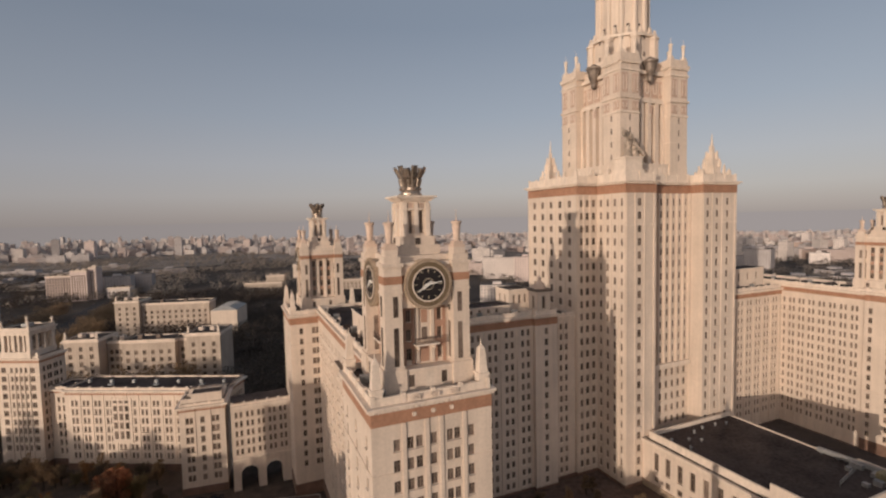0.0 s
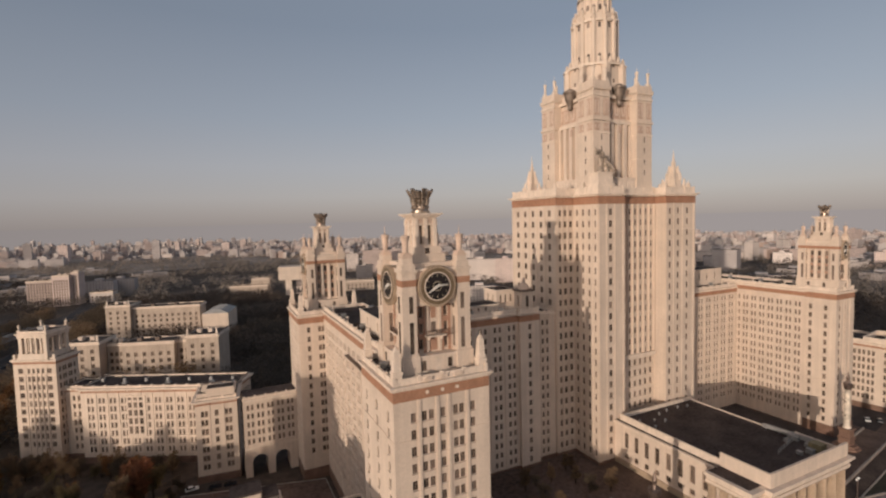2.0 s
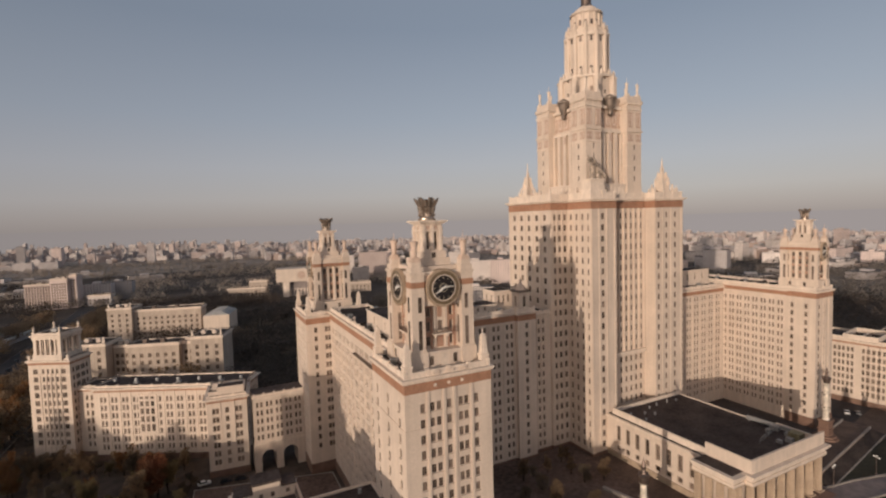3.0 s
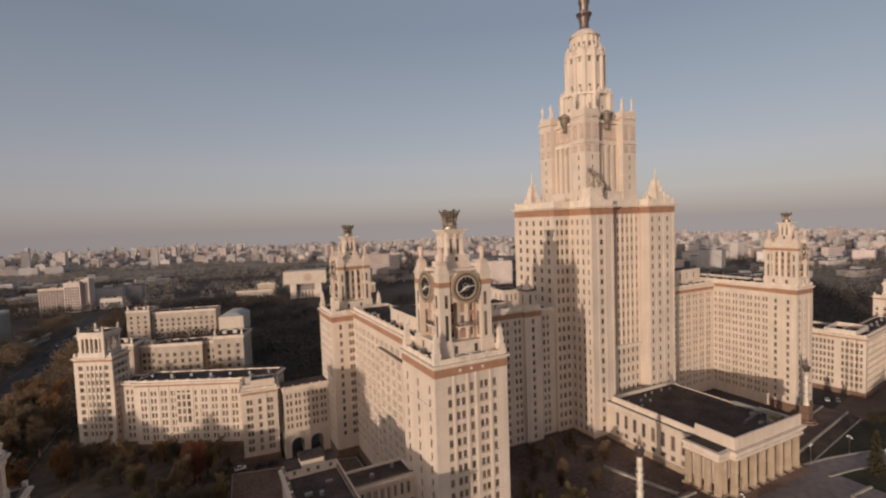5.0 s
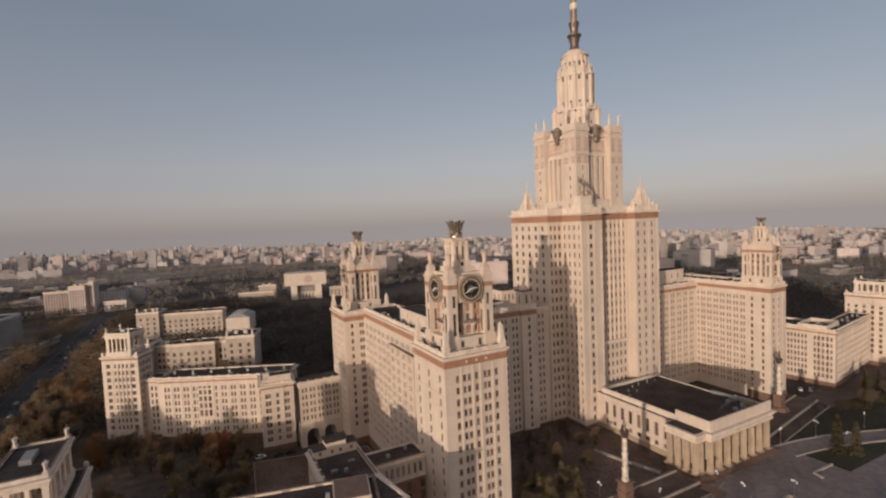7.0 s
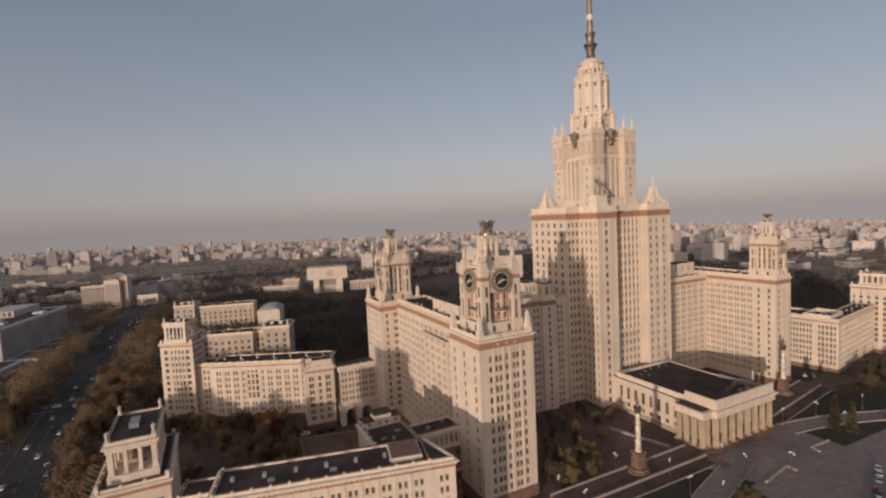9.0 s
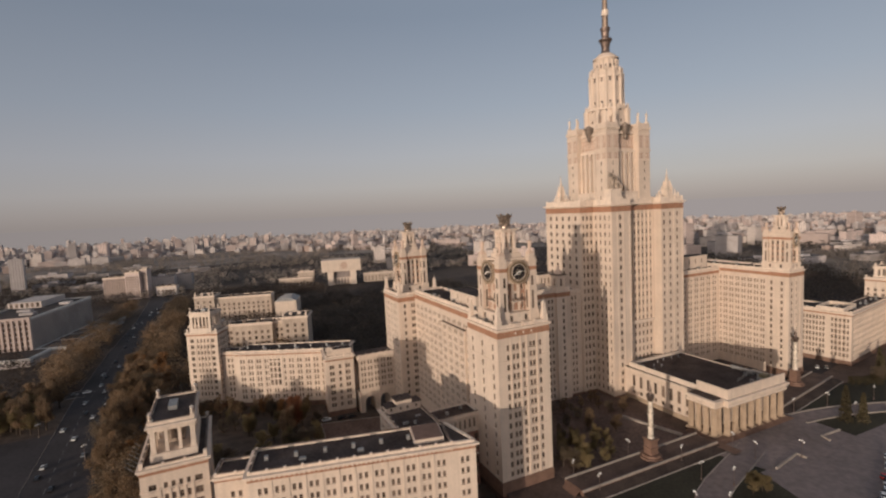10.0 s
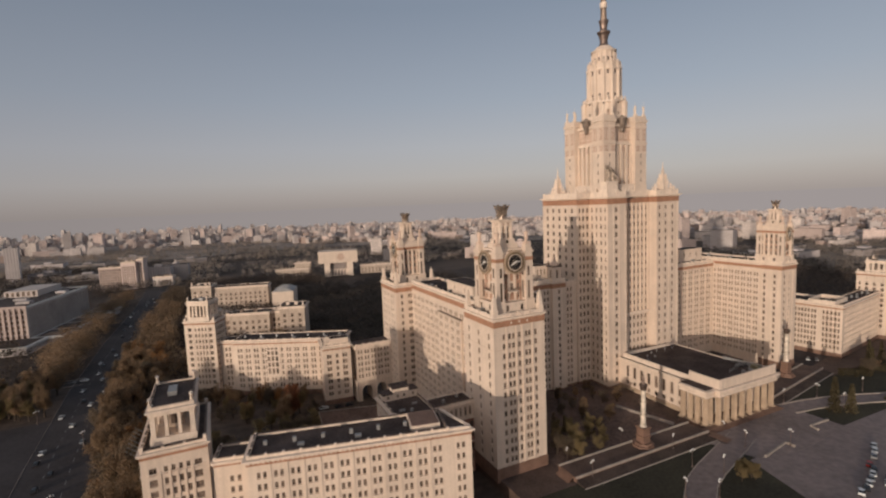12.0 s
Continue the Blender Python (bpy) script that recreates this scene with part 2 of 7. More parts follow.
def fill_windows(wins, parent, most=300):
    """The first panes as objects of their own, the rest joined."""
    near = [w for w in wins if not w[6]][:most]
    rest = [w for w in wins if w[6]] + [w for w in wins if not w[6]][most:]
    for x, y, z, a, w, h, _ in near:
        ob = new("window", window_mesh(w, h))
        ob.location, ob.rotation_euler, ob.parent = (x, y, z), (0, 0, a), parent
    if rest:
        g = Geo()
        for x, y, z, a, w, h, _ in rest:
            c, s = math.cos(a), math.sin(a)
            for x0, x1, d, z0, z1, k in ((-w / 2, w / 2, 0.05, 0, h, 0), (-0.05, 0.05, 0, 0, h, 1), (-w / 2, w / 2, 0, h * 0.66, h * 0.66 + 0.08, 1)):
                g.face([(x + x0 * c - d * s, y + x0 * s + d * c, z + z0), (x + x1 * c - d * s, y + x1 * s + d * c, z + z0),
                        (x + x1 * c - d * s, y + x1 * s + d * c, z + z1), (x + x0 * c - d * s, y + x0 * s + d * c, z + z1)], k)
        part("glazing", g, [GLASS, FRAME], parent, kind="stuff")


def floors(z, n, step, h):
    return [(z + i * step, z + i * step + h) for i in range(n)]


def evenly(length, n, w, edge=2.0):
    gap = (length - 2 * edge) / n
    return [(edge + gap * (i + 0.5) - w / 2, edge + gap * (i + 0.5) + w / 2) for i in range(n)]


def paired(length, n, w, apart=0.7, edge=1.5):
    """n pairs of openings."""
    gap, out = (length - 2 * edge) / n, []
    for i in range(n):
        c = edge + gap * (i + 0.5)
        out += [(c - apart / 2 - w, c - apart / 2), (c + apart / 2, c + apart / 2 + w)]
    return out


def rim(g, x0, x1, y0, y1, z0, z1, out, k=0):
    """A course that runs round a block and stands proud of it."""
    g.box(x0 - out, x1 + out, y0 - out, y0, z0, z1, k, True)
    g.box(x0 - out, x1 + out, y1, y1 + out, z0, z1, k, True)
    g.box(x0 - out, x0, y0, y1, z0, z1, k, True)
    g.box(x1, x1 + out, y0, y1, z0, z1, k, True)


def dentils(g, x0, x1, y0, y1, z0, z1, out, step, k=0):
    """Small blocks under a cornice on the two sides towards the forecourt."""
    for i in range(int((x1 - x0) / step)):
        x = x0 + step * (i + 0.25)
        g.box(x, x + step * 0.5, y0 - out, y0, z0, z1, k, True)
    for i in range(int((y1 - y0) / step)):
        y = y0 + step * (i + 0.25)
        g.box(x0 - out, x0, y, y + step * 0.5, z0, z1, k, True)


def parapet(g, x0, x1, y0, y1, z0, z1, thick=0.5, k=0):
    g.box(x0, x1, y0, y0 + thick, z0, z1, k)
    g.box(x0, x1, y1 - thick, y1, z0, z1, k)
    g.box(x0, x0 + thick, y0 + thick, y1 - thick, z0, z1, k)
    g.box(x1 - thick, x1, y0 + thick, y1 - thick, z0, z1, k)


def crowned_block(parent, x0, x1, y0, y1, wall_top, z0=0.0, band=2.2, plinth=3.5, front=(), rows=(), left=(), right=(), back=(), proud=0.7, par=1.3,
                  top_band=True, coping=False):
    """Walls with openings, granite foot, terracotta band, cornice, parapet and roof of one block, as parts of parent. left, front ... are columns of openings."""
    wins = []
    zt = wall_top
    for p, q, cols, far in (((x0, y0), (x1, y0), front, False), ((x0, y1), (x0, y0), left, False), ((x1, y0), (x1, y1), right, True), ((x1, y1), (x0, y1), back, True)):
        w = Geo()
        facade(w, wins, p, q, z0 + plinth, zt, cols, rows, far=far)
        part("outer_wall", w, STONE, parent)
    g = Geo()
    g.box(x0 - 0.25, x1 + 0.25, y0 - 0.25, y1 + 0.25, z0 - 1.0, z0 + plinth, 0)
    part("plinth", g, GRANITE, parent, "brown granite foot")
    if top_band:
        g = Geo()
        g.box(x0 - 0.06, x1 + 0.06, y0 - 0.06, y1 + 0.06, zt, zt + band)
        part("band", g, BAND, parent, "terracotta band under the cornice")
    else:
        band = 0.0
    g = Geo()
    zc = zt + band
    rim(g, x0, x1, y0, y1, zc, zc + 0.5, proud * 0.45)
    dentils(g, x0, x1, y0, y1, zc + 0.5 - proud * 0.55, zc + 0.5, proud * 0.8, proud * 1.25)
    g.box(x0 - proud, x1 + proud, y0 - proud, y1 + proud, zc + 0.5, zc + 0.95, 0, True)
    part("cornice", g, TRIM, parent)
    g = Geo()
    parapet(g, x0 + 0.25, x1 - 0.25, y0 + 0.25, y1 - 0.25, zc + 0.95, zc + 0.95 + par)
    part("parapet", g, TRIM, parent)
    if coping:
        g = Geo()
        parapet(g, x0 + 0.18, x1 - 0.18, y0 + 0.18, y1 - 0.18, zc + 0.95 + par, zc + 1.13 + par, 0.64)
        part("coping", g, COPING, parent, "brown sheet metal coping")
    n = max(2, int((x1 - x0) / 4.5))
    posts = [(x0 + 0.1 + i * (x1 - x0 - 0.9) / n, x0 + 0.8 + i * (x1 - x0 - 0.9) / n, y0 + 0.12, y0 + 0.8, zc + 0.96, zc + 1.3 + par) for i in range(n + 1)]
    n = max(2, int((y1 - y0) / 4.5))
    posts += [(x0 + 0.12, x0 + 0.8, y0 + 0.1 + i * (y1 - y0 - 0.9) / n, y0 + 0.8 + i * (y1 - y0 - 0.9) / n, zc + 0.96, zc + 1.3 + par) for i in range(1, n + 1)]
    each("parapet_post", posts, TRIM, parent)
    g = Geo()
    g.box(x0 + 0.75, x1 - 0.75, y0 + 0.75, y1 - 0.75, zc + 0.95, zc + 1.15)
    part("roof", g, ROOF, parent, "dark bitumen roof")
    return wins, zc + 0.95

# ---- the university: corner blocks with clock towers ----
def crown(parent, z, r=2.6, h=5.3):
    """A flared metal crown: a banded drum and a ring of close-set wheat sheaves."""
    g = Geo()
    g.lathe(0, 0, [(2.0, z), (2.1, z + 0.25), (2.1, z + 0.5), (1.8, z + 0.6), (1.65, z + 0.95), (1.85, z + 1.1), (1.85, z + 1.5), (1.6, z + 1.65), (1.45, z + 2.0), (1.55, z + h * 0.8), (0.3, z + h * 0.82)], 20)
    base = part("crown", g, CROWN, parent, "gilded crown of metal wheat sheaves")
    for i in range(8):
        a = 2 * math.pi * i / 8
        g = Geo()
        c, s = math.cos(a), math.sin(a)
        g.box(1.82 * c - 0.22, 1.82 * c + 0.22, 1.82 * s - 0.22, 1.82 * s + 0.22, z + 0.98, z + 1.5)
        part("boss", g, BRONZE, base)
    for i in range(12):
        a = 2 * math.pi * i / 12
        g = Geo()
        c, s = math.cos(a), math.sin(a)
        top = h - (0.0 if i % 2 else 0.45)
        for w0, w1, ra, rb, za, zb in ((0.34, 0.46, 1.5, 1.8, z + 1.65, z + 3.2), (0.46, 0.60, 1.8, r, z + 3.2, z + top)):
            lo = [(ra * c - w * s, ra * s + w * c, za) for w in (-w0, w0)] + [((ra + 0.3) * c + w * s, (ra + 0.3) * s - w * c, za) for w in (-w0 * 0.5, w0 * 0.5)]
            hi = [(rb * c - w * s, rb * s + w * c, zb) for w in (-w1, w1)] + [((rb + 0.35) * c + w * s, (rb + 0.35) * s - w * c, zb - 0.25) for w in (-w1 * 0.5, w1 * 0.5)]
            for j in range(4):
                m = (j + 1) % 4
                g.face([lo[j], lo[m], hi[m], hi[j]])
            g.face(hi)
        part("sheaf", g, CROWN, base)


def clock(parent, angle, r, z):
    """A round clock on the wall at the distance r from the tower's middle, facing the angle (degrees from -y, towards -x)."""
    def ring(g, r0, r1, d0, d1, n=40, k=0):
        for i in range(n):
            a, b = 2 * math.pi * i / n, 2 * math.pi * (i + 1) / n
            p = lambda q, t, d: (q * math.sin(t), -r - d, z + q * math.cos(t))
            g.face([p(r0, a, d1), p(r0, b, d1), p(r1, b, d1), p(r1, a, d1)], k)
            g.face([p(r1, a, d1), p(r1, b, d1), p(r1, b, d0), p(r1, a, d0)], k)
    e = Geo()
    ring(e, 3.70, 4.12, -2.6, 0.66)
    for i in range(44):
        a = 2 * math.pi * i / 44
        x, y = 4.1 * math.sin(a), 4.1 * math.cos(a)
        e.box(x - 0.15, x + 0.15, -r - 0.66, -r, z + y - 0.15, z + y + 0.15, 0, True)
    face = part("clock", e, SAND, parent, "round tower clock with a stone surround")
    face.rotation_euler = (0, 0, radians(-angle))
    g = Geo()
    ring(g, 2.92, 3.71, -0.4, 0.60)
    part("outer_ring", g, OLIVE, face, "dull bronze ring")
    g = Geo()
    ring(g, 2.72, 2.95, -0.4, 0.68)
    part("inner_ring", g, TRIM, face, "pale inner ring")
    g = Geo()
    ring(g, 0.001, 2.75, 0.2, 0.40)
    part("dial", g, DIAL, face, "black dial")
    for i in range(12):
        g = Geo()
        a = math.pi * i / 6
        long = 0.55 if i % 3 == 0 else 0.34
        g.bar((2.5 * math.sin(a), -r - 0.44, z + 2.5 * math.cos(a)), ((2.5 - long) * math.sin(a), -r - 0.44, z + (2.5 - long) * math.cos(a)), 0.15)
        part("hour_mark", g, GOLD, face)
    g = Geo()
    ring(g, 0.85, 1.0, 0.3, 0.46, 24)
    part("centre_ring", g, GOLD, face)
    for name, a, ln, w in (("hour_hand", 237, 2.15, 0.38), ("minute_hand", 83, 2.45, 0.26)):
        g = Geo()
        s, c = math.sin(radians(a)), math.cos(radians(a))
        g.bar((-0.6 * s, -r - 0.52, z - 0.6 * c), (ln * 0.6 * s, -r - 0.52, z + ln * 0.6 * c), w)
        g.bar((ln * 0.6 * s, -r - 0.52, z + ln * 0.6 * c), (ln * s, -r - 0.52, z + ln * c), w * 0.5)
        part(name, g, WHITE, face, "pale clock hand")


def pinnacle(g, x, y, z, h, r=0.85, k=0):
    """A torch: square foot, slender stem that widens to a flat cup, thin spike."""
    g.box(x - r * 1.25, x + r * 1.25, y - r * 1.25, y + r * 1.25, z, z + h * 0.09, k)
    g.box(x - r * 0.95, x + r * 0.95, y - r * 0.95, y + r * 0.95, z + h * 0.09, z + h * 0.17, k)
    g.lathe(x, y, [(r * 0.62, z + h * 0.17), (r * 0.72, z + h * 0.19), (r * 0.62, z + h * 0.22), (r * 0.66, z + h * 0.26), (r * 0.9, z + h * 0.62), (r * 1.08, z + h * 0.64), (r * 1.1, z + h * 0.69),
                   (r * 0.9, z + h * 0.70), (r * 0.28, z + h * 0.71), (r * 0.12, z + h * 0.74), (0.02, z + h)], 12, k)


def obelisk(g, x, y, z, h, r=0.8, k=0):
    """A stout obelisk on a moulded foot, with a pointed top and a rod."""
    g.box(x - r, x + r, y - r, y + r, z, z + h * 0.22, k)
    g.box(x - r * 1.15, x + r * 1.15, y - r * 1.15, y + r * 1.15, z + h * 0.22, z + h * 0.28, k, True)
    g.ngon(x, y, r * 1.22, r * 0.82, z + h * 0.28, z + h * 0.76, 4, k, math.pi / 4)
    g.ngon(x, y, r * 0.82, r * 0.12, z + h * 0.76, z + h * 0.86, 4, k, math.pi / 4)
    g.ngon(x, y, r * 0.16, 0.02, z + h * 0.85, z + h, 4, k)


def turned(g, a):
    """g's points turned by a degrees round the z axis, for the four sides of a tower."""
    c, s = math.cos(radians(a)), math.sin(radians(a))
    g.v = [(x * c - y * s, x * s + y * c, z) for x, y, z in g.v]
    return g


def four_sides(g, wins, build, far=(90, 180)):
    """Builds one wall on all four sides of a tower."""
    for a in (0, 90, 180, 270):
        f, w2 = Geo(), []
        build(f, w2, a)
        turned(f, a)
        for p, k in zip(f.f, f.m):
            g.face([f.v[i] for i in p], k)
        c, s = math.cos(radians(a)), math.sin(radians(a))
        wins += [(x * c - y * s, x * s + y * c, zz, t + radians(a), ww, h, a in far) for x, y, zz, t, ww, h, _ in w2]


def clock_tower(parent, z, dials, half=7.6):
    """The tower that stands on a corner block; dials lists the sides with clocks, as degrees from -y towards -x."""
    clocks = [-d % 360 for d in dials]
    g = Geo()
    g.box(-half, half, -half, half, z - 1.0, z + 4.3)
    for sx in (-1, 1):
        for sy in (-1, 1):
            x, y = sx * (half - 1.5), sy * (half - 1.5)
            g.box(x - 1.9, x + 1.9, y - 1.9, y + 1.9, z - 1.0, z + 4.5)
    part("tower_base", g, STONE, parent)
    core, front = half - 2.3, half - 0.7
    g, wins = Geo(), []

    def core_wall(f, w2, a):
        if a in clocks:
            facade(f, w2, (-core, -core), (core, -core), z + 4.3, z + 15.2, [(core - 3.35, core - 2.35), (core + 2.35, core + 3.35)], floors(z + 5.0, 3, 3.3, 2.1), 0.4)
        else:
            facade(f, w2, (-core, -core), (core, -core), z + 4.3, z + 18.9, [(core + u - 0.62, core + u + 0.62) for u in (-2.7, 0, 2.7)], floors(z + 5.0, 4, 3.45, 2.3), 0.45)
    four_sides(g, wins, core_wall)
    part("tower_wall", g, STONE, parent)
    fill_windows(wins, parent, 60)
    for a in (0, 90, 180, 270):
        g = Geo()
        low = z + 14.4 if a in clocks else z + 18.6
        g.box(-core - 0.1, core + 0.1, -front, -core + 0.2, low, z + 22.0, 0, True)
        part("upper_wall", turned(g, a), STONE, parent)
        each("frieze", [(-half + 3.0, half - 3.0, -front - 0.09, -front, z + 18.6, z + 19.9)], BAND, parent, "terracotta band", a)
        each("upper_course", [(-half + 3.0, half - 3.0, -front - 0.3, -front, z + 21.4, z + 22.0)], TRIM, parent, "", a)
        if a in clocks:
            g = Geo()
            for x0, x1 in ((-3.95, -3.35), (-2.35, -1.85), (1.85, 2.35), (3.35, 3.95)):
                g.box(x0, x1, -core - 0.14, -core, z + 4.3, z + 14.4, 0)
            for i in range(3):
                for x in (-3.34, 2.36):
                    g.box(x, x + 0.98, -core - 0.1, -core, z + 7.12 + 3.3 * i, z + 8.28 + 3.3 * i)
            part("window_strip", turned(g, a), ROSE, parent, "rose brown window strip")
            each("inner_pilaster", [(x, x + 0.62, -core - 0.3, -core, z + 4.3, z + 14.4) for x in (-1.75, 1.13)], STONE, parent, turn=a)
            each("balcony_door", [(-0.5, 0.5, -core - 0.07, -core + 0.02, z + 8.4, z + 10.6)], GLASS, parent, "dark narrow balcony door", a)
            each("rose_panel", [(-0.55, 0.55, -core - 0.06, -core + 0.02, z + 11.4, z + 14.0), (-0.8, 0.8, -core - 0.06, -core + 0.02, z + 4.6, z + 7.2)], ROSE, parent, "rose brown panel", a)
            g = Geo()
            g.box(-2.2, 2.2, -core - 1.7, -core, z + 7.7, z + 8.0, 0, True)
            for x in (-1.6, 1.3):
                g.box(x, x + 0.3, -core - 1.2, -core, z + 7.0, z + 7.7, 0, True)
            part("balcony", turned(g, a), TRIM, parent)
            each("balcony_rail", [(-2.2 + i * 0.4, -2.1 + i * 0.4, -core - 1.66, -core - 1.56, z + 8.0, z + 9.0) for i in range(12)] + [(-2.25, 2.25, -core - 1.7, -core - 1.52, z + 9.0, z + 9.12)],
                 DARKMETAL, parent, "dark metal railing", a)
        else:
            each("engaged_column", [(x - 0.38, x + 0.38, -core - 0.5, -core, z + 4.3, z + 18.6) for x in (-1.35, 1.35)], TRIM, parent, turn=a)
            each("spandrel", [(x - 0.62, x + 0.62, -core - 0.08, -core + 0.02, z + 7.4 + 3.45 * i, z + 8.35 + 3.45 * i) for x in (-2.7, 0, 2.7) for i in range(3)], ROSE, parent, "rose brown panel", a)
        each("base_window", [(x - 0.5, x + 0.5, -half - 0.03, -half + 0.05, z + 1.3, z + 3.3) for x in (-3.3, 2.6)], GLASS, parent, "dark small window", a)
        each("base_niche", [(-0.75, 0.75, -half - 0.05, -half + 0.05, z + 0.6, z + 3.6)], TRIM, parent, "", a)
        each("base_course", [(-half + 3.4, half - 3.4, -half - 0.18, -half, z + 3.9, z + 4.3)], TRIM, parent, "", a)
    for sx in (-1, 1):
        for sy in (-1, 1):
            w = 1.5
            x, y = sx * (half - w), sy * (half - w)
            g = Geo()
            g.box(x - w - 0.15, x + w + 0.15, y - w - 0.15, y + w + 0.15, z + 4.5, z + 5.0)
            g.box(x - w, x + w, y - w, y + w, z + 5.0, z + 21.4)
            g.box(x - w - 0.14, x + w + 0.14, y - w - 0.14, y + w + 0.14, z + 17.0, z + 17.35, 0, True)
            g.box(x - w - 0.28, x + w + 0.28, y - w - 0.28, y + w + 0.28, z + 21.4, z + 22.0, 0, True)
            g.box(x - w * 0.95, x + w * 0.95, y - w * 0.95, y + w * 0.95, z + 22.0, z + 23.1)
            g.box(x - w * 0.72, x + w * 0.72, y - w * 0.72, y + w * 0.72, z + 23.1, z + 24.2)
            pier = part("pier", g, STONE, parent)
            g = Geo()
            g.box(x - w - 0.07, x + w + 0.07, y - w - 0.07, y + w + 0.07, z + 18.6, z + 19.9, 0, True)
            part("band", g, BAND, pier, "terracotta band")
            # dark strips paint the shade of recessed grooves; nothing is cut in
            g = Geo()
            for a, b in ((z + 5.0, z + 11.4), (z + 13.2, z + 16.6)):
                ox, oy = sx * 0.35, sy * 0.35
                g.box(x - ox - 0.42, x - ox + 0.42, y - w - 0.05, y + w + 0.05, a, b)
                g.box(x - w - 0.05, x + w + 0.05, y - oy - 0.42, y - oy + 0.42, a, b)
            part("slit", g, GLASS, pier, "dark strip painting the shade of a tall groove")
            g = Geo()
            pinnacle(g, x, y, z + 24.1, 6.6, 0.86)
            part("pinnacle", g, PINK, pier, "pinkish stone torch")
    g = Geo()
    g.box(-5.6, 5.6, -5.6, 5.6, z + 21.9, z + 23.0)
    g.box(-3.9, 3.9, -3.9, 3.9, z + 23.0, z + 24.6)
    g.box(-3.2, 3.2, -3.2, 3.2, z + 24.6, z + 26.2)
    wins = []
    four_sides(g, wins, lambda f, w2, a: facade(f, w2, (-2.5, -2.5), (2.5, -2.5), z + 26.2, z + 32.4, [(1.15, 1.9), (3.1, 3.85)], [(z + 26.6, z + 30.6)], 0.6), ())
    part("lantern", g, STONE, parent)
    fill_windows(wins, parent)
    for a in (0, 90, 180, 270):
        each("lantern_pilaster", [(x, x + w, -2.8, -2.5, z + 26.2, z + 32.0) for x, w in ((-2.49, 0.75), (-0.375, 0.75), (1.74, 0.75))], TRIM, parent, turn=a)
        each("lantern_course", [(-2.7, 2.7, -2.88, -2.5, z + 30.75, z + 31.0)], TRIM, parent, turn=a)
        each("lantern_panel", [(x + 0.05, x + 0.8, -2.6, -2.48, z + 31.05, z + 32.0) for x in (-1.4, 0.55)], PANEL, parent, "rose brown panel", a)
        each("lantern_niche", [(-0.5, 0.5, -3.26, -3.15, z + 24.7, z + 25.9)], GLASS, parent, "small dark window", a)
    g = Geo()
    g.box(-2.9, 2.9, -2.9, 2.9, z + 32.3, z + 32.6, 0, True)
    g.box(-3.25, 3.25, -3.25, 3.25, z + 32.6, z + 32.85, 0, True)
    g.box(-3.65, 3.65, -3.65, 3.65, z + 32.85, z + 33.2, 0, True)
    part("lantern_cornice", g, TRIM, parent)
    for a in dials:
        clock(parent, a, half - 0.2, z + 18.3)
    crown(parent, z + 33.2)


BLOCK_ROWS = floors(9.6, 14, 3.42, 2.0)
GROUND_UP = 4.5         # the forecourt stands on a raised base
BAND_TOP = 58.6


def corner_block(label, x0, x1, y0, y1, dials, front, left, right=(), tx=None, ty=None, strings=True, top=58.6, half=7.6, slim=(1, 1, 1), z0=0.0):
    cx, cy = tx if tx is not None else (x0 + x1) / 2, ty if ty is not None else (y0 + y1) / 2
    e = thing("clock_tower", label, "clock tower", cx, cy, group="clock towers")
    x0, x1, y0, y1 = x0 - cx, x1 - cx, y0 - cy, y1 - cy
    wins, z = crowned_block(e, x0, x1, y0, y1, top, z0=z0, front=front, rows=BLOCK_ROWS, left=left, right=right, back=(), plinth=4.0)
    fill_windows(wins, e, 300)
    w = x1 - x0
    for zz in (50.6, 26.0):
        g = Geo()
        rim(g, x0, x1, y0, y1, zz, zz + 0.18, 0.12)
        part("string_course", g, STONE, e)
    if strings:
        each("pilaster", [(x0 + w * a - 0.35, x0 + w * a + 0.35, y0 - 0.22, y0, z0 + 4.0, top) for a in (0.25, 0.435, 0.555, 0.755)], STONE, e)
    g = Geo()
    obelisk(g, 0, 0, 0, 8.4, 0.9)
    if slim[0] > 0.7:
        copies("corner_obelisk", g.mesh("corner_obelisk", TRIM), [(x, y, z + 0.3) for x in (x0 + 1.2, x1 - 1.2) for y in (y0 + 1.2, y1 - 1.2)], e)
    each("baluster", [(x0 + w * (0.34 + 0.16 * i) - 0.9 + j * 0.4, x0 + w * (0.34 + 0.16 * i) - 0.72 + j * 0.4, y0 - 0.28, y0 - 0.1, z + 0.25, z + 1.05)
                      for i in range(3) for j in range(5)], TRIM, e)
    if z0 and dials == (0, 90):
        for i in range(3):
            g = Geo()
            g.lathe(0, 0, [(0.02, 0.02), (0.16, 0.04), (0.2, 0.12), (0.34, 0.14), (0.38, 0)], 12)
            ob = part("roundel", g, TRIM, e, "small pale roundel on the band")
            ob.location, ob.rotation_euler = (x0 + w * (0.335 + 0.155 * i), y0 - 0.07, top + 1.15), (radians(90), 0, 0)
    before = set(e.children)
    clock_tower(e, z, dials, half)
    if slim != (1, 1, 1):
        for ob in set(e.children) - before:
            k = slim if not ob.name.startswith("crown") else ((slim[0] + slim[1]) / 2,) * 2 + slim[2:]
            ob.matrix_basis = Matrix.Translation((0, 0, z)) @ Matrix.Diagonal((*k, 1)) @ Matrix.Translation((0, 0, -z)) @ ob.matrix_basis
    return e


def share(w, *us, width=1.15):
    return [(w * u - width / 2, w * u + width / 2) for u in us]


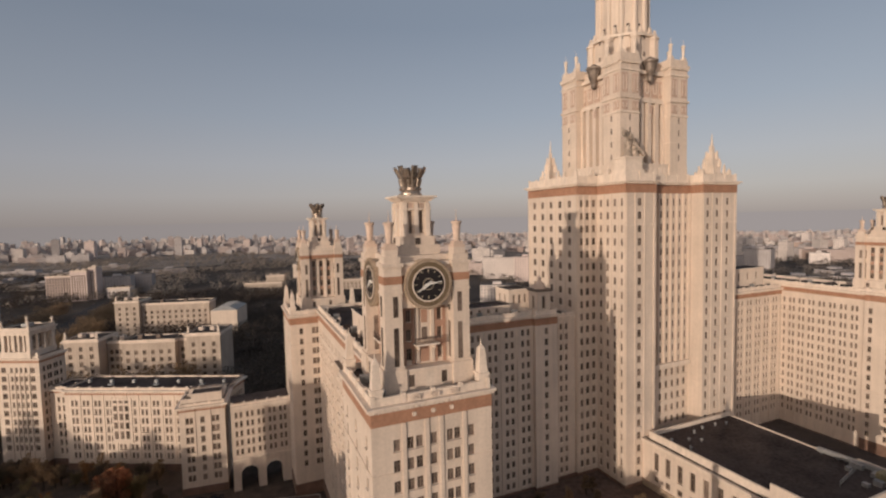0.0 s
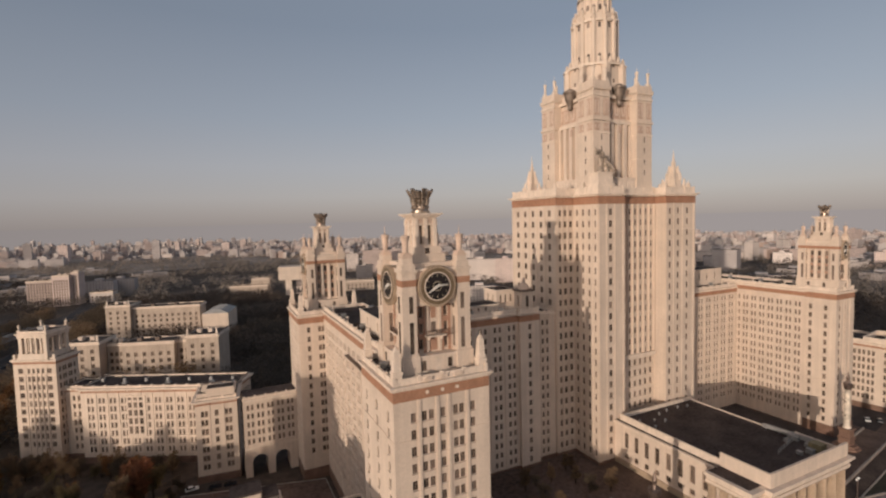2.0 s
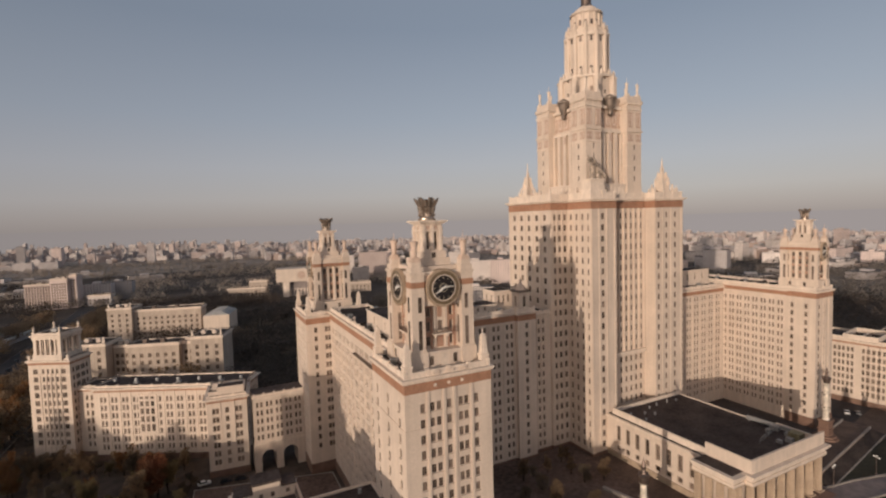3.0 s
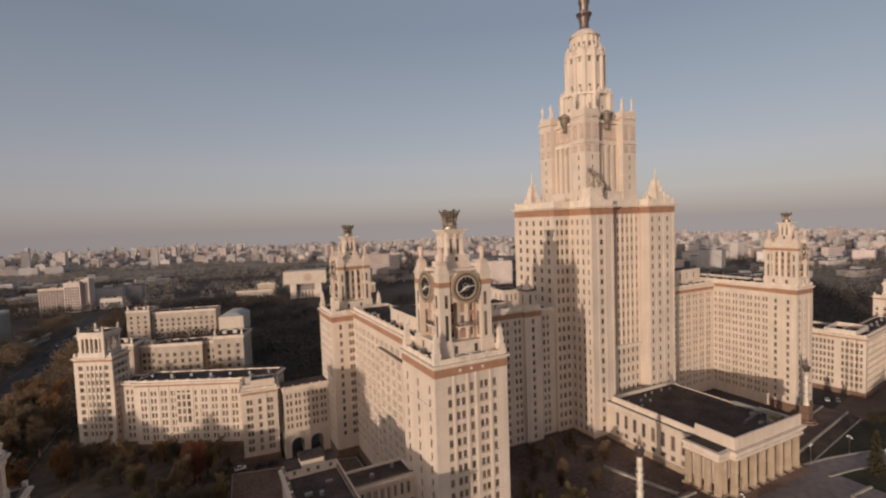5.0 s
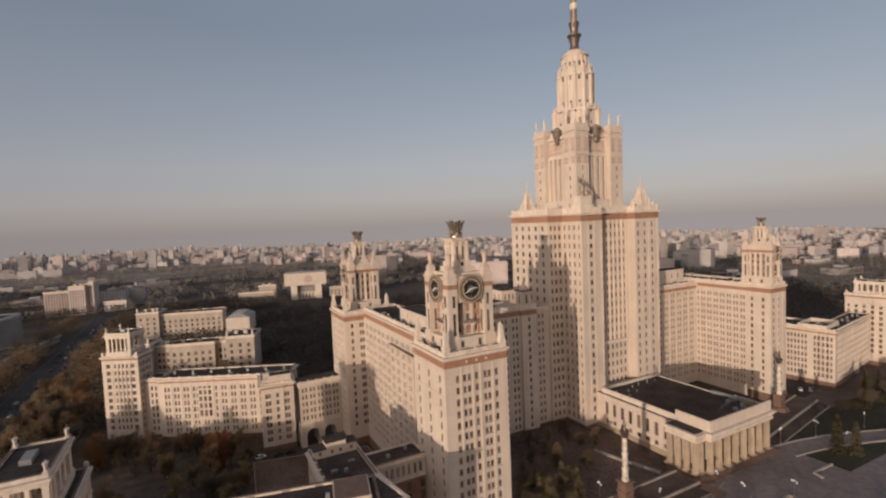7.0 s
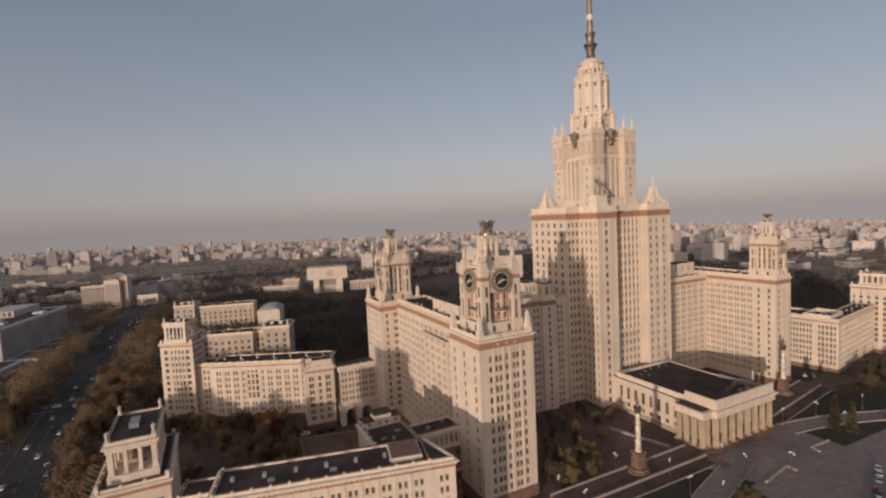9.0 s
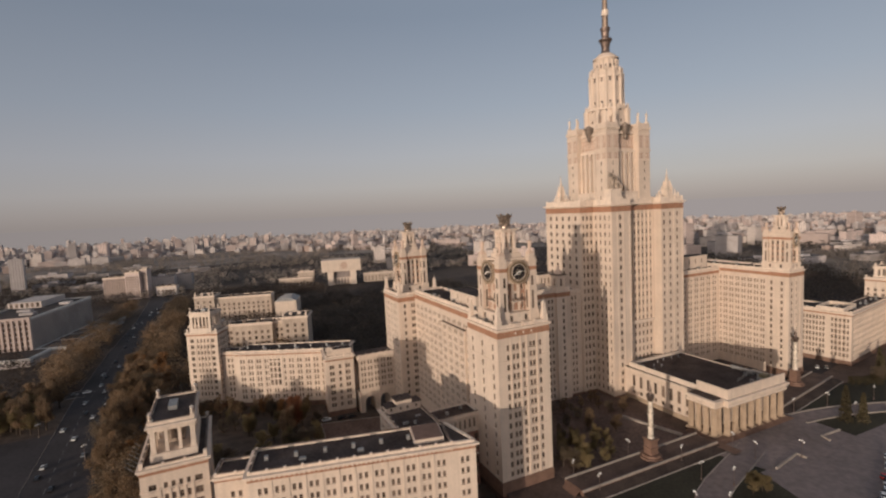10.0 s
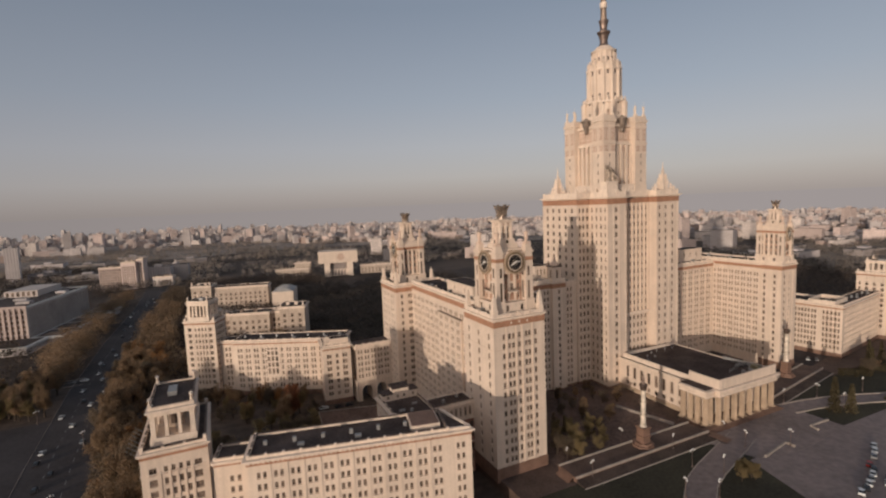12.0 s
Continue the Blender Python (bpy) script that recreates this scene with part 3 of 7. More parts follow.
corner_block("cream stone tower block with a black clock and a gilded crown", 13.0, 34.2, 96.0, 117.0, (0, 90),
             share(21.2, 0.193, 0.302, 0.375, 0.493, 0.629, 0.694, 0.815), share(21, 0.16, 0.5, 0.84), share(21, 0.3, 0.5, 0.7), tx=24.2, ty=106.6, z0=GROUND_UP)
corner_block("cream stone tower block with a gilded crown at the rear", 10.0, 32.0, 186.0, 208.0, (90,),
             share(22, 0.16, 0.34, 0.40), share(22, 0.16, 0.3, 0.5, 0.7, 0.84), tx=21.8, ty=198.0, top=57.4, slim=(0.92, 0.92, 0.95), strings=False)
corner_block("cream stone tower block beside the forecourt", 199.6, 212.6, 110.4, 121.2, (0,),
             share(13, 0.2, 0.5, 0.8), share(10.8, 0.17, 0.66), tx=206.6, ty=118.6, slim=(0.56, 0.95, 0.88), z0=GROUND_UP)


# ---- the long blocks between the towers ----
def long_block(name, label, x0, x1, y0, y1, top, front=(), left=(), right=(), back=(), rows=BLOCK_ROWS, most=300, z0=0.0, piers=0.0, ribs=0, **kw):
    cx, cy = (x0 + x1) / 2, (y0 + y1) / 2
    e = thing(name, label, "building", cx, cy)
    wins, z = crowned_block(e, x0 - cx, x1 - cx, y0 - cy, y1 - cy, top, front=front, rows=rows, left=left, right=right, back=back, z0=z0, **kw)
    fill_windows(wins, e, most)
    if piers:
        each("pilaster", [(x0 - cx - 0.05 * piers, x0 - cx, y0 - cy + 1.5 + (i - 0.09) * piers, y0 - cy + 1.5 + (i + 0.09) * piers, 4, top - 7.5) for i in range(1, int((y1 - y0) / piers))], STONE, e)
    if ribs:
        each("rib", [(x0 - cx + 1.5 + i * (x1 - x0 - 3) / ribs - 0.3, x0 - cx + 1.5 + i * (x1 - x0 - 3) / ribs + 0.3, y0 - cy - 0.28, y0 - cy, 4, top - 3.4) for i in range(ribs + 1)], STONE, e)
    return e, z


west_bar, z = long_block("dormitory_block", "long cream dormitory block between two towers", 19.0, 34.2, 117.01, 185.99, BAND_TOP,
                         left=paired(69, 13, 1.1), right=paired(69, 13, 1.1), piers=5.077)
cx, cy = (19.0 + 34.2) / 2, (117.01 + 185.99) / 2
w, wins = Geo(), []
facade(w, wins, (18.0 - cx, 152.0 - cy), (18.0 - cx, 130.0 - cy), 4.0, 53.4, [(u + d - 0.5, u + d + 0.5) for u in (3.0, 8.3, 13.7, 19.0) for d in (-0.8, 0.8)], BLOCK_ROWS[:13])
facade(w, wins, (18.0 - cx, 130.0 - cy), (19.0 - cx, 130.0 - cy), 4.0, 53.4, (), ())
facade(w, wins, (19.0 - cx, 152.0 - cy), (18.0 - cx, 152.0 - cy), 4.0, 53.4, (), ())
part("projecting_bay", w, STONE, west_bar)
fill_windows(wins, west_bar)
each("bay_coping", [(17.8 - cx, 18.99 - cx, 129.8 - cy, 152.2 - cy, 53.4, 53.7)], COPING, west_bar, "brown sheet metal coping")
each("bay_plinth", [(17.85 - cx, 18.7 - cx, 129.9 - cy, 152.1 - cy, -0.5, 4.0)], GRANITE, west_bar)
each("bay_pilaster", [(17.8 - cx, 18.0 - cx, y - 0.4 - cy, y + 0.4 - cy, 4.0, 53.4) for y in (130.6, 135.7, 141.0, 146.3, 151.4)], STONE, west_bar)
east_bar, z = long_block("dormitory_block", "long cream dormitory block beside the forecourt", 200.5, 217.0, 121.21, 196.0, BAND_TOP,
                         left=paired(74.8, 20, 0.8, 0.62), right=paired(74.8, 14, 1.1), piers=3.59, most=160, band=1.7)
LINK_TOP = BAND_TOP - 1.5
LINK_ROWS = floors(6.18, 15, 3.42, 2.0)
pairs = [c - 34.21 + d for c in (41.5, 47.3, 53.1, 58.9, 64.7, 70.5, 76.3) for d in (-1.0, 1.0)]
west_link, z = long_block("connecting_wing", "cream connecting wing in the tower's shade", 34.21, 79.0, 150.0, 167.0, LINK_TOP, front=[(u - 0.55, u + 0.55) for u in pairs], rows=LINK_ROWS, plinth=5.2)
cx, cy = (34.21 + 79.0) / 2, 158.5
each("rib", [(c - 0.3 - cx, c + 0.3 - cx, 149.72 - cy, 150.0 - cy, 5.2, LINK_TOP - 0.5) for c in (38.6, 44.4, 50.2, 56.0, 61.8, 67.6, 73.4, 78.4)], STONE, west_link)
# a pier stands forward at its end, then a recessed bay with three narrow windows a floor
wins, z = crowned_block(west_link, 79.01 - cx, 87.2 - cx, 148.6 - cy, 167.0 - cy, LINK_TOP, front=share(8.19, 0.5, width=1.3), left=(), rows=LINK_ROWS, plinth=5.2)
fill_windows(wins, west_link)
wins, z = crowned_block(west_link, 87.21 - cx, 96.2 - cx, 151.2 - cy, 167.0 - cy, LINK_TOP + 0.4, front=[(u - 0.5, u + 0.5) for u in (1.3, 3.4, 5.5)], rows=LINK_ROWS, plinth=5.2, top_band=False, par=0.8)
fill_windows(wins, west_link)
each("bay_rib", [(u - 0.16 + 87.21 - cx, u + 0.16 + 87.21 - cx, 151.0 - cy, 151.2 - cy, 5.2, LINK_TOP) for u in (2.35, 4.45)], STONE, west_link)
east_link, z = long_block("connecting_wing", "sunlit cream connecting wing", 150.5, 200.49, 150.0, 167.0, BAND_TOP - 1.5,
                          front=paired(50, 9, 0.95, 0.9), ribs=9, most=120, band=1.7)

# ---- things on the roofs ----
def roof_house(label, x0, x1, y0, y1, z0, h, n=3):
    cx, cy = (x0 + x1) / 2, (y0 + y1) / 2
    e = thing("roof_house", label, "roof structure", cx, cy, z0, group="roof houses")
    x0, x1, y0, y1 = x0 - cx, x1 - cx, y0 - cy, y1 - cy
    g, wins = Geo(), []
    for a, b, m in (((x0, y0), (x1, y0), n), ((x0, y1), (x0, y0), 2), ((x1, y0), (x1, y1), 0), ((x1, y1), (x0, y1), 0)):
        ln = (Vector(b) - Vector(a)).length
        facade(g, wins, a, b, 0, h, evenly(ln, m, 0.9, ln * 0.1) if m else (), [(h * 0.35, h * 0.75)], 0.3)
    g.box(x0 + 0.3, x1 - 0.3, y0 + 0.3, y1 - 0.3, h - 0.4, h - 0.2, 1)
    part("outer_wall", g, [STONE, ROOF], e)
    fill_windows(wins, e)
    g = Geo()
    rim(g, x0, x1, y0, y1, h - 0.35, h, 0.25)
    part("coping", g, TRIM, e)
    return e


ROOF_Z = BAND_TOP + 2.2 + 1.1
roof_house("cream lift house on the dormitory roof", 23.0, 32.6, 128.0, 152.0, ROOF_Z, 5.4)
roof_house("cream lift house on the wing's roof", 178.0, 198.0, 156.0, 164.0, ROOF_Z - 1.5, 7.5)
roof_house("low cream roof house on the wing", 40.0, 73.0, 153.6, 162.0, ROOF_Z - 1.5, 3.2, 9)
roof_house("square cream roof pavilion by the tower", 75.0, 83.0, 157.5, 166.0, ROOF_Z - 1.5, 7.2)


def roof_turret(x, y, z):
    e = thing("roof_turret", "small cream turret with dark eaves and a ball finial", "turret", x, y, z)
    g, wins = Geo(), []
    for a in range(4):
        f, w2 = Geo(), []
        facade(f, w2, (-2.4, -2.4), (2.4, -2.4), 0, 7, share(4.8, 0.5, width=1.3), [(1.5, 5.5)], 0.5)
        turned(f, 90 * a)
        for p in f.f:
            g.face([f.v[i] for i in p])
        c, s = math.cos(math.pi / 2 * a), math.sin(math.pi / 2 * a)
        wins += [(x1 * c - y1 * s, x1 * s + y1 * c, zz, t + math.pi / 2 * a, w, h, False) for x1, y1, zz, t, w, h, _ in w2]
    part("outer_wall", g, STONE, e)
    fill_windows(wins, e)
    g = Geo()
    g.box(-2.9, 2.9, -2.9, 2.9, 7, 7.6, 0, True)
    part("cornice", g, COPING, e, "brown sheet metal eaves")
    g = Geo()
    g.lathe(0, 0, [(2.0, 7.6), (1.9, 8.4), (1.4, 9.3), (0.7, 9.9), (0.5, 10.3), (0.65, 10.8), (0.4, 11.4), (0.05, 12.2)], 12)
    part("dome", g, PINK, e, "brownish stone ball finial")


roof_turret(83.2, 152.4, ROOF_Z - 1.5)

# ---- the central tower ----
TX, TY = 122.2, 157.6
tower = thing("central_tower", "tall cream stone tower with terracotta bands and a spire", "tower", TX, TY)


def tower_mass(x0, x1, y0, y1, top, front, left, right=(), rows=floors(7.08, 22, 4.12, 2.3), most=300):
    wins, z = crowned_block(tower, x0 - TX, x1 - TX, y0 - TY, y1 - TY, top, front=front, rows=rows, left=left, right=right, band=2.9, plinth=1.0, z0=GROUND_UP, proud=1.2, par=2.3)
    fill_windows(wins, tower, most)
    return z


LEDGE = 97.6
tower_mass(96.3, 152.5, 150.0, 178.0, LEDGE, share(8.2, 0.2, 0.5, 0.82, width=1.35), evenly(28, 5, 1.75, 1.5))
tower_mass(104.5, 117.0, 137.5, 149.99, LEDGE, share(12.5, 0.46, width=1.6), share(12.49, 0.13, 0.38, 0.63, 0.88, width=1.05), most=150)
tower_mass(138.0, 154.5, 137.5, 149.99, LEDGE, share(16.5, 0.14, 0.41, 0.72, width=1.2), (), most=150)
tower_mass(117.01, 137.99, 142.5, 149.98, LEDGE, evenly(20.98, 7, 1.25, 0.8), (), most=200)
each("flat_strip", [(96.3 - TX - 0.22, 96.3 - TX, y - 0.55 - TY, y + 0.55 - TY, 5.5, LEDGE) for y in (150.7, 156.6, 161.6, 166.5, 171.5, 177.3)]
     + [(104.5 - TX - 0.2, 104.5 - TX, y - 0.4 - TY, y + 0.4 - TY, 5.5, LEDGE) for y in (138.1, 140.7, 143.8, 147.0)]
     + [(x - 0.4 - TX, x + 0.4 - TX, 150.0 - TY - 0.2, 150.0 - TY, 5.5, LEDGE) for x in (96.9, 99.2, 101.7)]
     + [(x - 0.4 - TX, x + 0.4 - TX, 137.5 - TY - 0.2, 137.5 - TY, 5.5, LEDGE) for x in (105.1, 108.6, 112.4, 116.4, 138.6, 142.6, 147.4, 153.8)], STONE, tower)
each("tower_course", [(96.3 - TX - 0.3, 96.3 - TX, 150.0 - TY, 178.0 - TY, 87.5, 87.9), (104.5 - TX - 0.3, 117.0 - TX, 137.5 - TY - 0.3, 137.5 - TY, 87.5, 87.9), (138.0 - TX, 154.5 - TX, 137.5 - TY - 0.3, 137.5 - TY, 87.5, 87.9)], TRIM, tower)
each("front_rib", [(117.6 - TX + i * 19.78 / 7 - 0.3, 117.6 - TX + i * 19.78 / 7 + 0.3, 142.5 - TY - 0.7, 142.5 - TY, 40.5, LEDGE) for i in range(8)], STONE, tower)
each("front_sill", [(117.1 - TX, 137.9 - TX, 142.5 - TY - 1.1, 142.5 - TY, 39, 40.5)], TRIM, tower)
LZ = LEDGE + 2.9 + 0.95


def stepped_spirelet(x, y, s=1.0, h=17.0):
    """A stepped stone pyramid with small torches on its steps and a pointed top."""
    g = Geo()
    x, y = x - TX, y - TY
    z = LZ
    for r, up in ((6.2, 0.08), (4.9, 0.12), (3.3, 0.15), (2.3, 0.17), (1.55, 0.15), (1.0, 0.14)):
        g.ngon(x, y, r * s * 1.414, r * s * 1.414 * 0.95, z, z + h * up * 0.86, 4, 0, math.pi / 4)
        g.ngon(x, y, r * s * 1.5, r * s * 1.5, z + h * up * 0.86, z + h * up, 4, 0, math.pi / 4, True)
        if r > 2.0:
            for a, b in ((-1, -1), (1, -1), (-1, 1), (1, 1)):
                obelisk(g, x + a * (r - 0.5) * s, y + b * (r - 0.5) * s, z + h * up, 3.4, 0.42)
        z += h * up
    g.ngon(x, y, 0.85 * s, 0.05, z, LZ + h * 1.1, 8)
    part("stepped_spirelet", g, TRIM, tower, "stepped stone spirelet")


stepped_spirelet(148.9, 143.0, 0.62, 15.5)
stepped_spirelet(101.0, 170.5, 0.45, 15.0)
stepped_spirelet(147.0, 172.0, 0.6)

g = Geo()
obelisk(g, 0, 0, 0, 5.2, 0.7)
copies("ledge_obelisk", g.mesh("ledge_obelisk", TRIM), [(x - TX, y - TY, LZ) for x, y in ((97.6, 152.0), (98.0, 158.5), (103.4, 151.6), (106.2, 146.8), (153.0, 139.4), (139.6, 139.2), (153.2, 148.6))], tower)

# sculpture group on the ledge, kept to plain shapes
g = Geo()
g.box(105.2 - TX, 113.0 - TX, 138.3 - TY, 144.0 - TY, LZ + 0.1, LZ + 3.4)
g.box(105.7 - TX, 112.4 - TX, 138.7 - TY, 143.6 - TY, LZ + 3.4, LZ + 6.8)
g.box(105.4 - TX, 112.7 - TX, 138.4 - TY, 143.9 - TY, LZ + 6.8, LZ + 7.3, 0, True)
part("sculpture_pedestal", g, TRIM, tower)
g = Geo()
for x, y, h, r in ((108.3, 140.4, 7.4, 1.05), (110.7, 140.2, 6.0, 1.15), (112.6, 140.0, 3.6, 1.1), (114.0, 139.6, 1.6, 1.0)):
    q = LZ + 7.3 - max(0.0, (x - 111.5) * 2.1)
    g.lathe(x - TX, y - TY, [(r * 1.3, q), (r * 0.95, q + h * 0.3), (r * 1.15, q + h * 0.62), (r * 0.5, q + h * 0.78), (r * 0.55, q + h * 0.9), (0.05, q + h)], 9)
g.bar((108.0 - TX, 139.4 - TY, LZ + 12.4), (105.6 - TX, 139.0 - TY, LZ + 14.6), 0.55)
for i in range(6):
    g.bar((105.2 - TX + i * 0.8, 139.2 - TY + 0.3 * (i % 2), LZ + 13.4 - i * 0.2), (104.8 - TX + i * 0.85, 139.2 - TY + 0.3 * (i % 2), LZ + 15.9 - i * 0.35), 0.55)
g.bar((109.4 - TX, 139.6 - TY, LZ + 11.6), (113.6 - TX, 139.2 - TY, LZ + 7.8), 1.0)
part("sculpture", g, WORN_SHADED, tower, "weathered dark stone sculpture group")

# second stage with corner turrets
T1 = 141.8
stages = tower
S = 12.9
stage = Geo()
wins = []
for a in (0, 90, 180, 270):
    f, w2 = Geo(), []
    facade(f, w2, (-S + 2, -S + 2), (S - 2, -S + 2), LZ, T1 - 1, [(S - 2 + u - 0.5, S - 2 + u + 0.5) for u in (-5.0, -1.7, 1.7, 5.0)], floors(LZ + 6, 5, 4.1, 2.7), 0.5)
    turned(f, a)
    for p in f.f:
        stage.face([f.v[i] for i in p])
    c, s = math.cos(radians(a)), math.sin(radians(a))
    wins += [(x * c - y * s, x * s + y * c, zz, t + radians(a), ww, h, a in (90, 180)) for x, y, zz, t, ww, h, _ in w2]
stage.box(-S + 2, S - 2, -S + 2, S - 2, T1 - 1.2, T1 - 1)
part("second_stage", stage, STONE, tower)
fill_windows(wins, tower, 60)
for a in (0, 90, 180, 270):
    each("stage_pilaster", [(u - 0.8, u + 0.8, -S + 0.5, -S + 2, LZ, LZ + 26) for u in (-6.6, -3.3, 0.0, 3.3, 6.6)], STONE, stages, turn=a)
    each("stage_cornice", [(-9, 9, -S + 0.4, -S + 2, LZ + 26, LZ + 27.2), (-9, 9, -S + 0.7, -S + 2, LZ + 35.2, LZ + 36.4)], TRIM, tower, turn=a)
    each("stage_terrace", [(-8.4, 8.4, -S - 1.2, -S + 2, LZ, LZ + 6.0)], STONE, tower, turn=a)
    each("terrace_panel", [(-8.1 + i * 2.1, -6.9 + i * 2.1, -S - 1.32, -S - 1.2, LZ + 1.2, LZ + 4.8) for i in range(8)], TRIM, tower, turn=a)
    each("relief_panel", [(-8.4 + i * 3.5, -5.6 + i * 3.5, -S + 1.75, -S + 2, LZ + 28.2, LZ + 33.6) for i in range(5)], PANEL, stages, "rose brown relief panel", turn=a)
    each("relief_ornament", [(-7.8 + i * 3.5 + u, -7.55 + i * 3.5 + u, -S + 1.58, -S + 1.75, LZ + 29.6, LZ + 32.8) for i in range(5) for u in (0, 1.35)]
         + [(-7.55 + i * 3.5, -6.45 + i * 3.5, -S + 1.58, -S + 1.75, LZ + 29.3, LZ + 29.7) for i in range(5)], TRIM, stages, turn=a)
    each("small_panel", [(-8.0 + i * 2.0, -6.8 + i * 2.0, -S + 0.42, -S + 0.5, LZ + 22.6, LZ + 25.2) for i in (0, 4, 8)], PANEL, stages, "rose brown panel", a)
for sx in (-1, 1):
    for sy in (-1, 1):
        x, y = sx * (S - 2.2), sy * (S - 2.2)
        g = Geo()
        g.box(x - 4.0, x + 4.0, y - 4.0, y + 4.0, LZ, LZ + 5)
        g.box(x - 3.9, x + 3.9, y - 3.9, y + 3.9, LZ + 5, T1)
        g.box(x - 4.3, x + 4.3, y - 4.3, y + 4.3, LZ + 26.2, LZ + 27, 0, True)
        g.box(x - 4.4, x + 4.4, y - 4.4, y + 4.4, T1 - 2.8, T1 - 1.8, 0, True)
        turret = part("corner_turret", g, STONE, tower)
        flat = [(x + u - 1.3, x + u + 1.3, y + sy * 4.0 - 0.06, y + sy * 4.0 + 0.06, lo, hi) for u in (-2.2, 2.2) for lo, hi in ((LZ + 22.6, LZ + 25.4), (LZ + 28.0, LZ + 34.0))]
        flat += [(x + sx * 4.0 - 0.06, x + sx * 4.0 + 0.06, y + u - 1.3, y + u + 1.3, lo, hi) for u in (-2.2, 2.2) for lo, hi in ((LZ + 22.6, LZ + 25.4), (LZ + 28.0, LZ + 34.0))]
        each("relief_panel", flat, PANEL, turret, "rose brown relief panel")
        each("relief_ornament", [(p[0] + u, p[0] + u + 0.25, p[2] - 0.07, p[3] + 0.07, p[4] + 0.7, p[5] - 0.7) for p in flat[:4] for u in (0.45, 1.9)]
             + [(p[0] - 0.07, p[1] + 0.07, p[2] + u, p[2] + u + 0.25, p[4] + 0.7, p[5] - 0.7) for p in flat[4:] for u in (0.45, 1.9)], TRIM, turret)
        each("course", [(x - q, x + q, y - q, y + q, lo, hi) for lo, hi, q in ((LZ + 21.6, LZ + 22.2, 4.15), (LZ + 34.8, LZ + 35.4, 4.2), (LZ + 12.9, LZ + 13.2, 4.02))], TRIM, turret)
        each("corbel", [(x + u, x + u + 0.45, y - 4.5, y - 3.9, T1 - 3.4, T1 - 2.8) for u in (-3.9, -2.98, -2.06, -1.14, -0.22, 0.7, 1.62, 2.54, 3.46)]
             + [(x - 4.5, x - 3.9, y + u, y + u + 0.45, T1 - 3.4, T1 - 2.8) for u in (-2.98, -2.06, -1.14, -0.22, 0.7, 1.62, 2.54, 3.46)], TRIM, turret)
        slits = [(x - 0.22, x + 0.22, y + sy * 3.93 - 0.05, y + sy * 3.93 + 0.05, *zz) for zz in floors(LZ + 7, 4, 4.1, 2.0)]
        slits += [(x + sx * 3.93 - 0.05, x + sx * 3.93 + 0.05, y - 0.22, y + 0.22, *zz) for zz in floors(LZ + 7, 4, 4.1, 1.8)]
        each("narrow_window", slits, GLASS, turret, "dark narrow window")
        g = Geo()
        pinnacle(g, 0, 0, 0, 7.2, 0.62)
        copies("pinnacle", g.mesh("pinnacle", TRIM), [(x + u * 2.9, y + v * 2.9, T1) for u in (-1, 1) for v in (-1, 1) if u == sx or v == sy], turret)

# great dark urns above the second stage
for a in (0, 270, 90, 180):
    g = Geo()
    g.lathe(0, -S + 0.4, [(0.7, LZ + 32.6), (0.95, LZ + 33.2), (0.9, LZ + 34.2), (1.75, LZ + 36.4), (2.2, LZ + 38.4), (2.6, LZ + 38.9), (2.6, LZ + 39.5),
                          (1.8, LZ + 39.7), (1.0, LZ + 40.4), (0.05, LZ + 40.9)], 14)
    for q in (-1, 1):
        g.bar((q * 1.5, -S + 0.4, LZ + 36.2), (q * 2.6, -S + 0.4, LZ + 37.4), 0.35)
        g.bar((q * 2.6, -S + 0.4, LZ + 37.4), (q * 2.4, -S + 0.4, LZ + 39.0), 0.35)
    part("urn", turned(g, a), URN, tower, "worn bronze urn")

# third stage: chamfered block, then ribbed drums and the spire
def ring_wall(r, z0, z1, n, ribs, w, name, label=""):
    g = Geo()
    g.ngon(0, 0, r, r, z0, z1, n, 0, math.pi / n)
    ob = part(name, g, STONE, tower, label)
    g = Geo()
    g.ngon(0, 0, w, w, 0, z1 - 1.0 - z0, 6)
    g.ngon(0, 0, w * 1.2, w * 1.2, z1 - 2.0 - z0, z1 - 1.4 - z0, 6, 0, 0, True)
    copies("buttress", g.mesh("buttress", STONE), [(r * math.cos(2 * math.pi * (i + 0.5) / ribs), r * math.sin(2 * math.pi * (i + 0.5) / ribs), z0) for i in range(ribs)], ob)
    q = r * math.cos(math.pi / n) - 0.06
    for i in range(ribs):
        a = 360 * i / ribs
        each("drum_window", [(-0.5, 0.5, -q - 0.1, -q + 0.1, lo, hi) for lo, hi in floors(z0 + 1.8, 2 if z1 - z0 > 8.9 else 1, (z1 - z0) * 0.62, 2.0)], GLASS, ob, "dark narrow window", a)
    return ob


ring_wall(10.7, T1 - 1, T1 + 9.0, 8, 8, 1.6, "third_stage", "octagonal stone stage with buttresses")
g = Geo()
g.ngon(0, 0, 11.6, 11.6, T1 + 7.9, T1 + 8.8, 8, 0, math.pi / 8, True)
g.ngon(0, 0, 11.3, 11.3, T1 - 0.9, T1 + 1.2, 8, 0, math.pi / 8, True)
for i in range(16):
    a = math.pi * (i + 0.5) / 8
    obelisk(g, 10.5 * math.cos(a), 10.5 * math.sin(a), T1 + 8.8, 2.6, 0.5)
part("third_stage_cornice", g, TRIM, tower)
ring_wall(8.1, T1 + 9.0, T1 + 27.7, 12, 12, 0.85, "fourth_stage", "round ribbed stone drum")
g = Geo()
g.ngon(0, 0, 8.6, 8.6, T1 + 24.6, T1 + 25.6, 24, 0, 0, True)
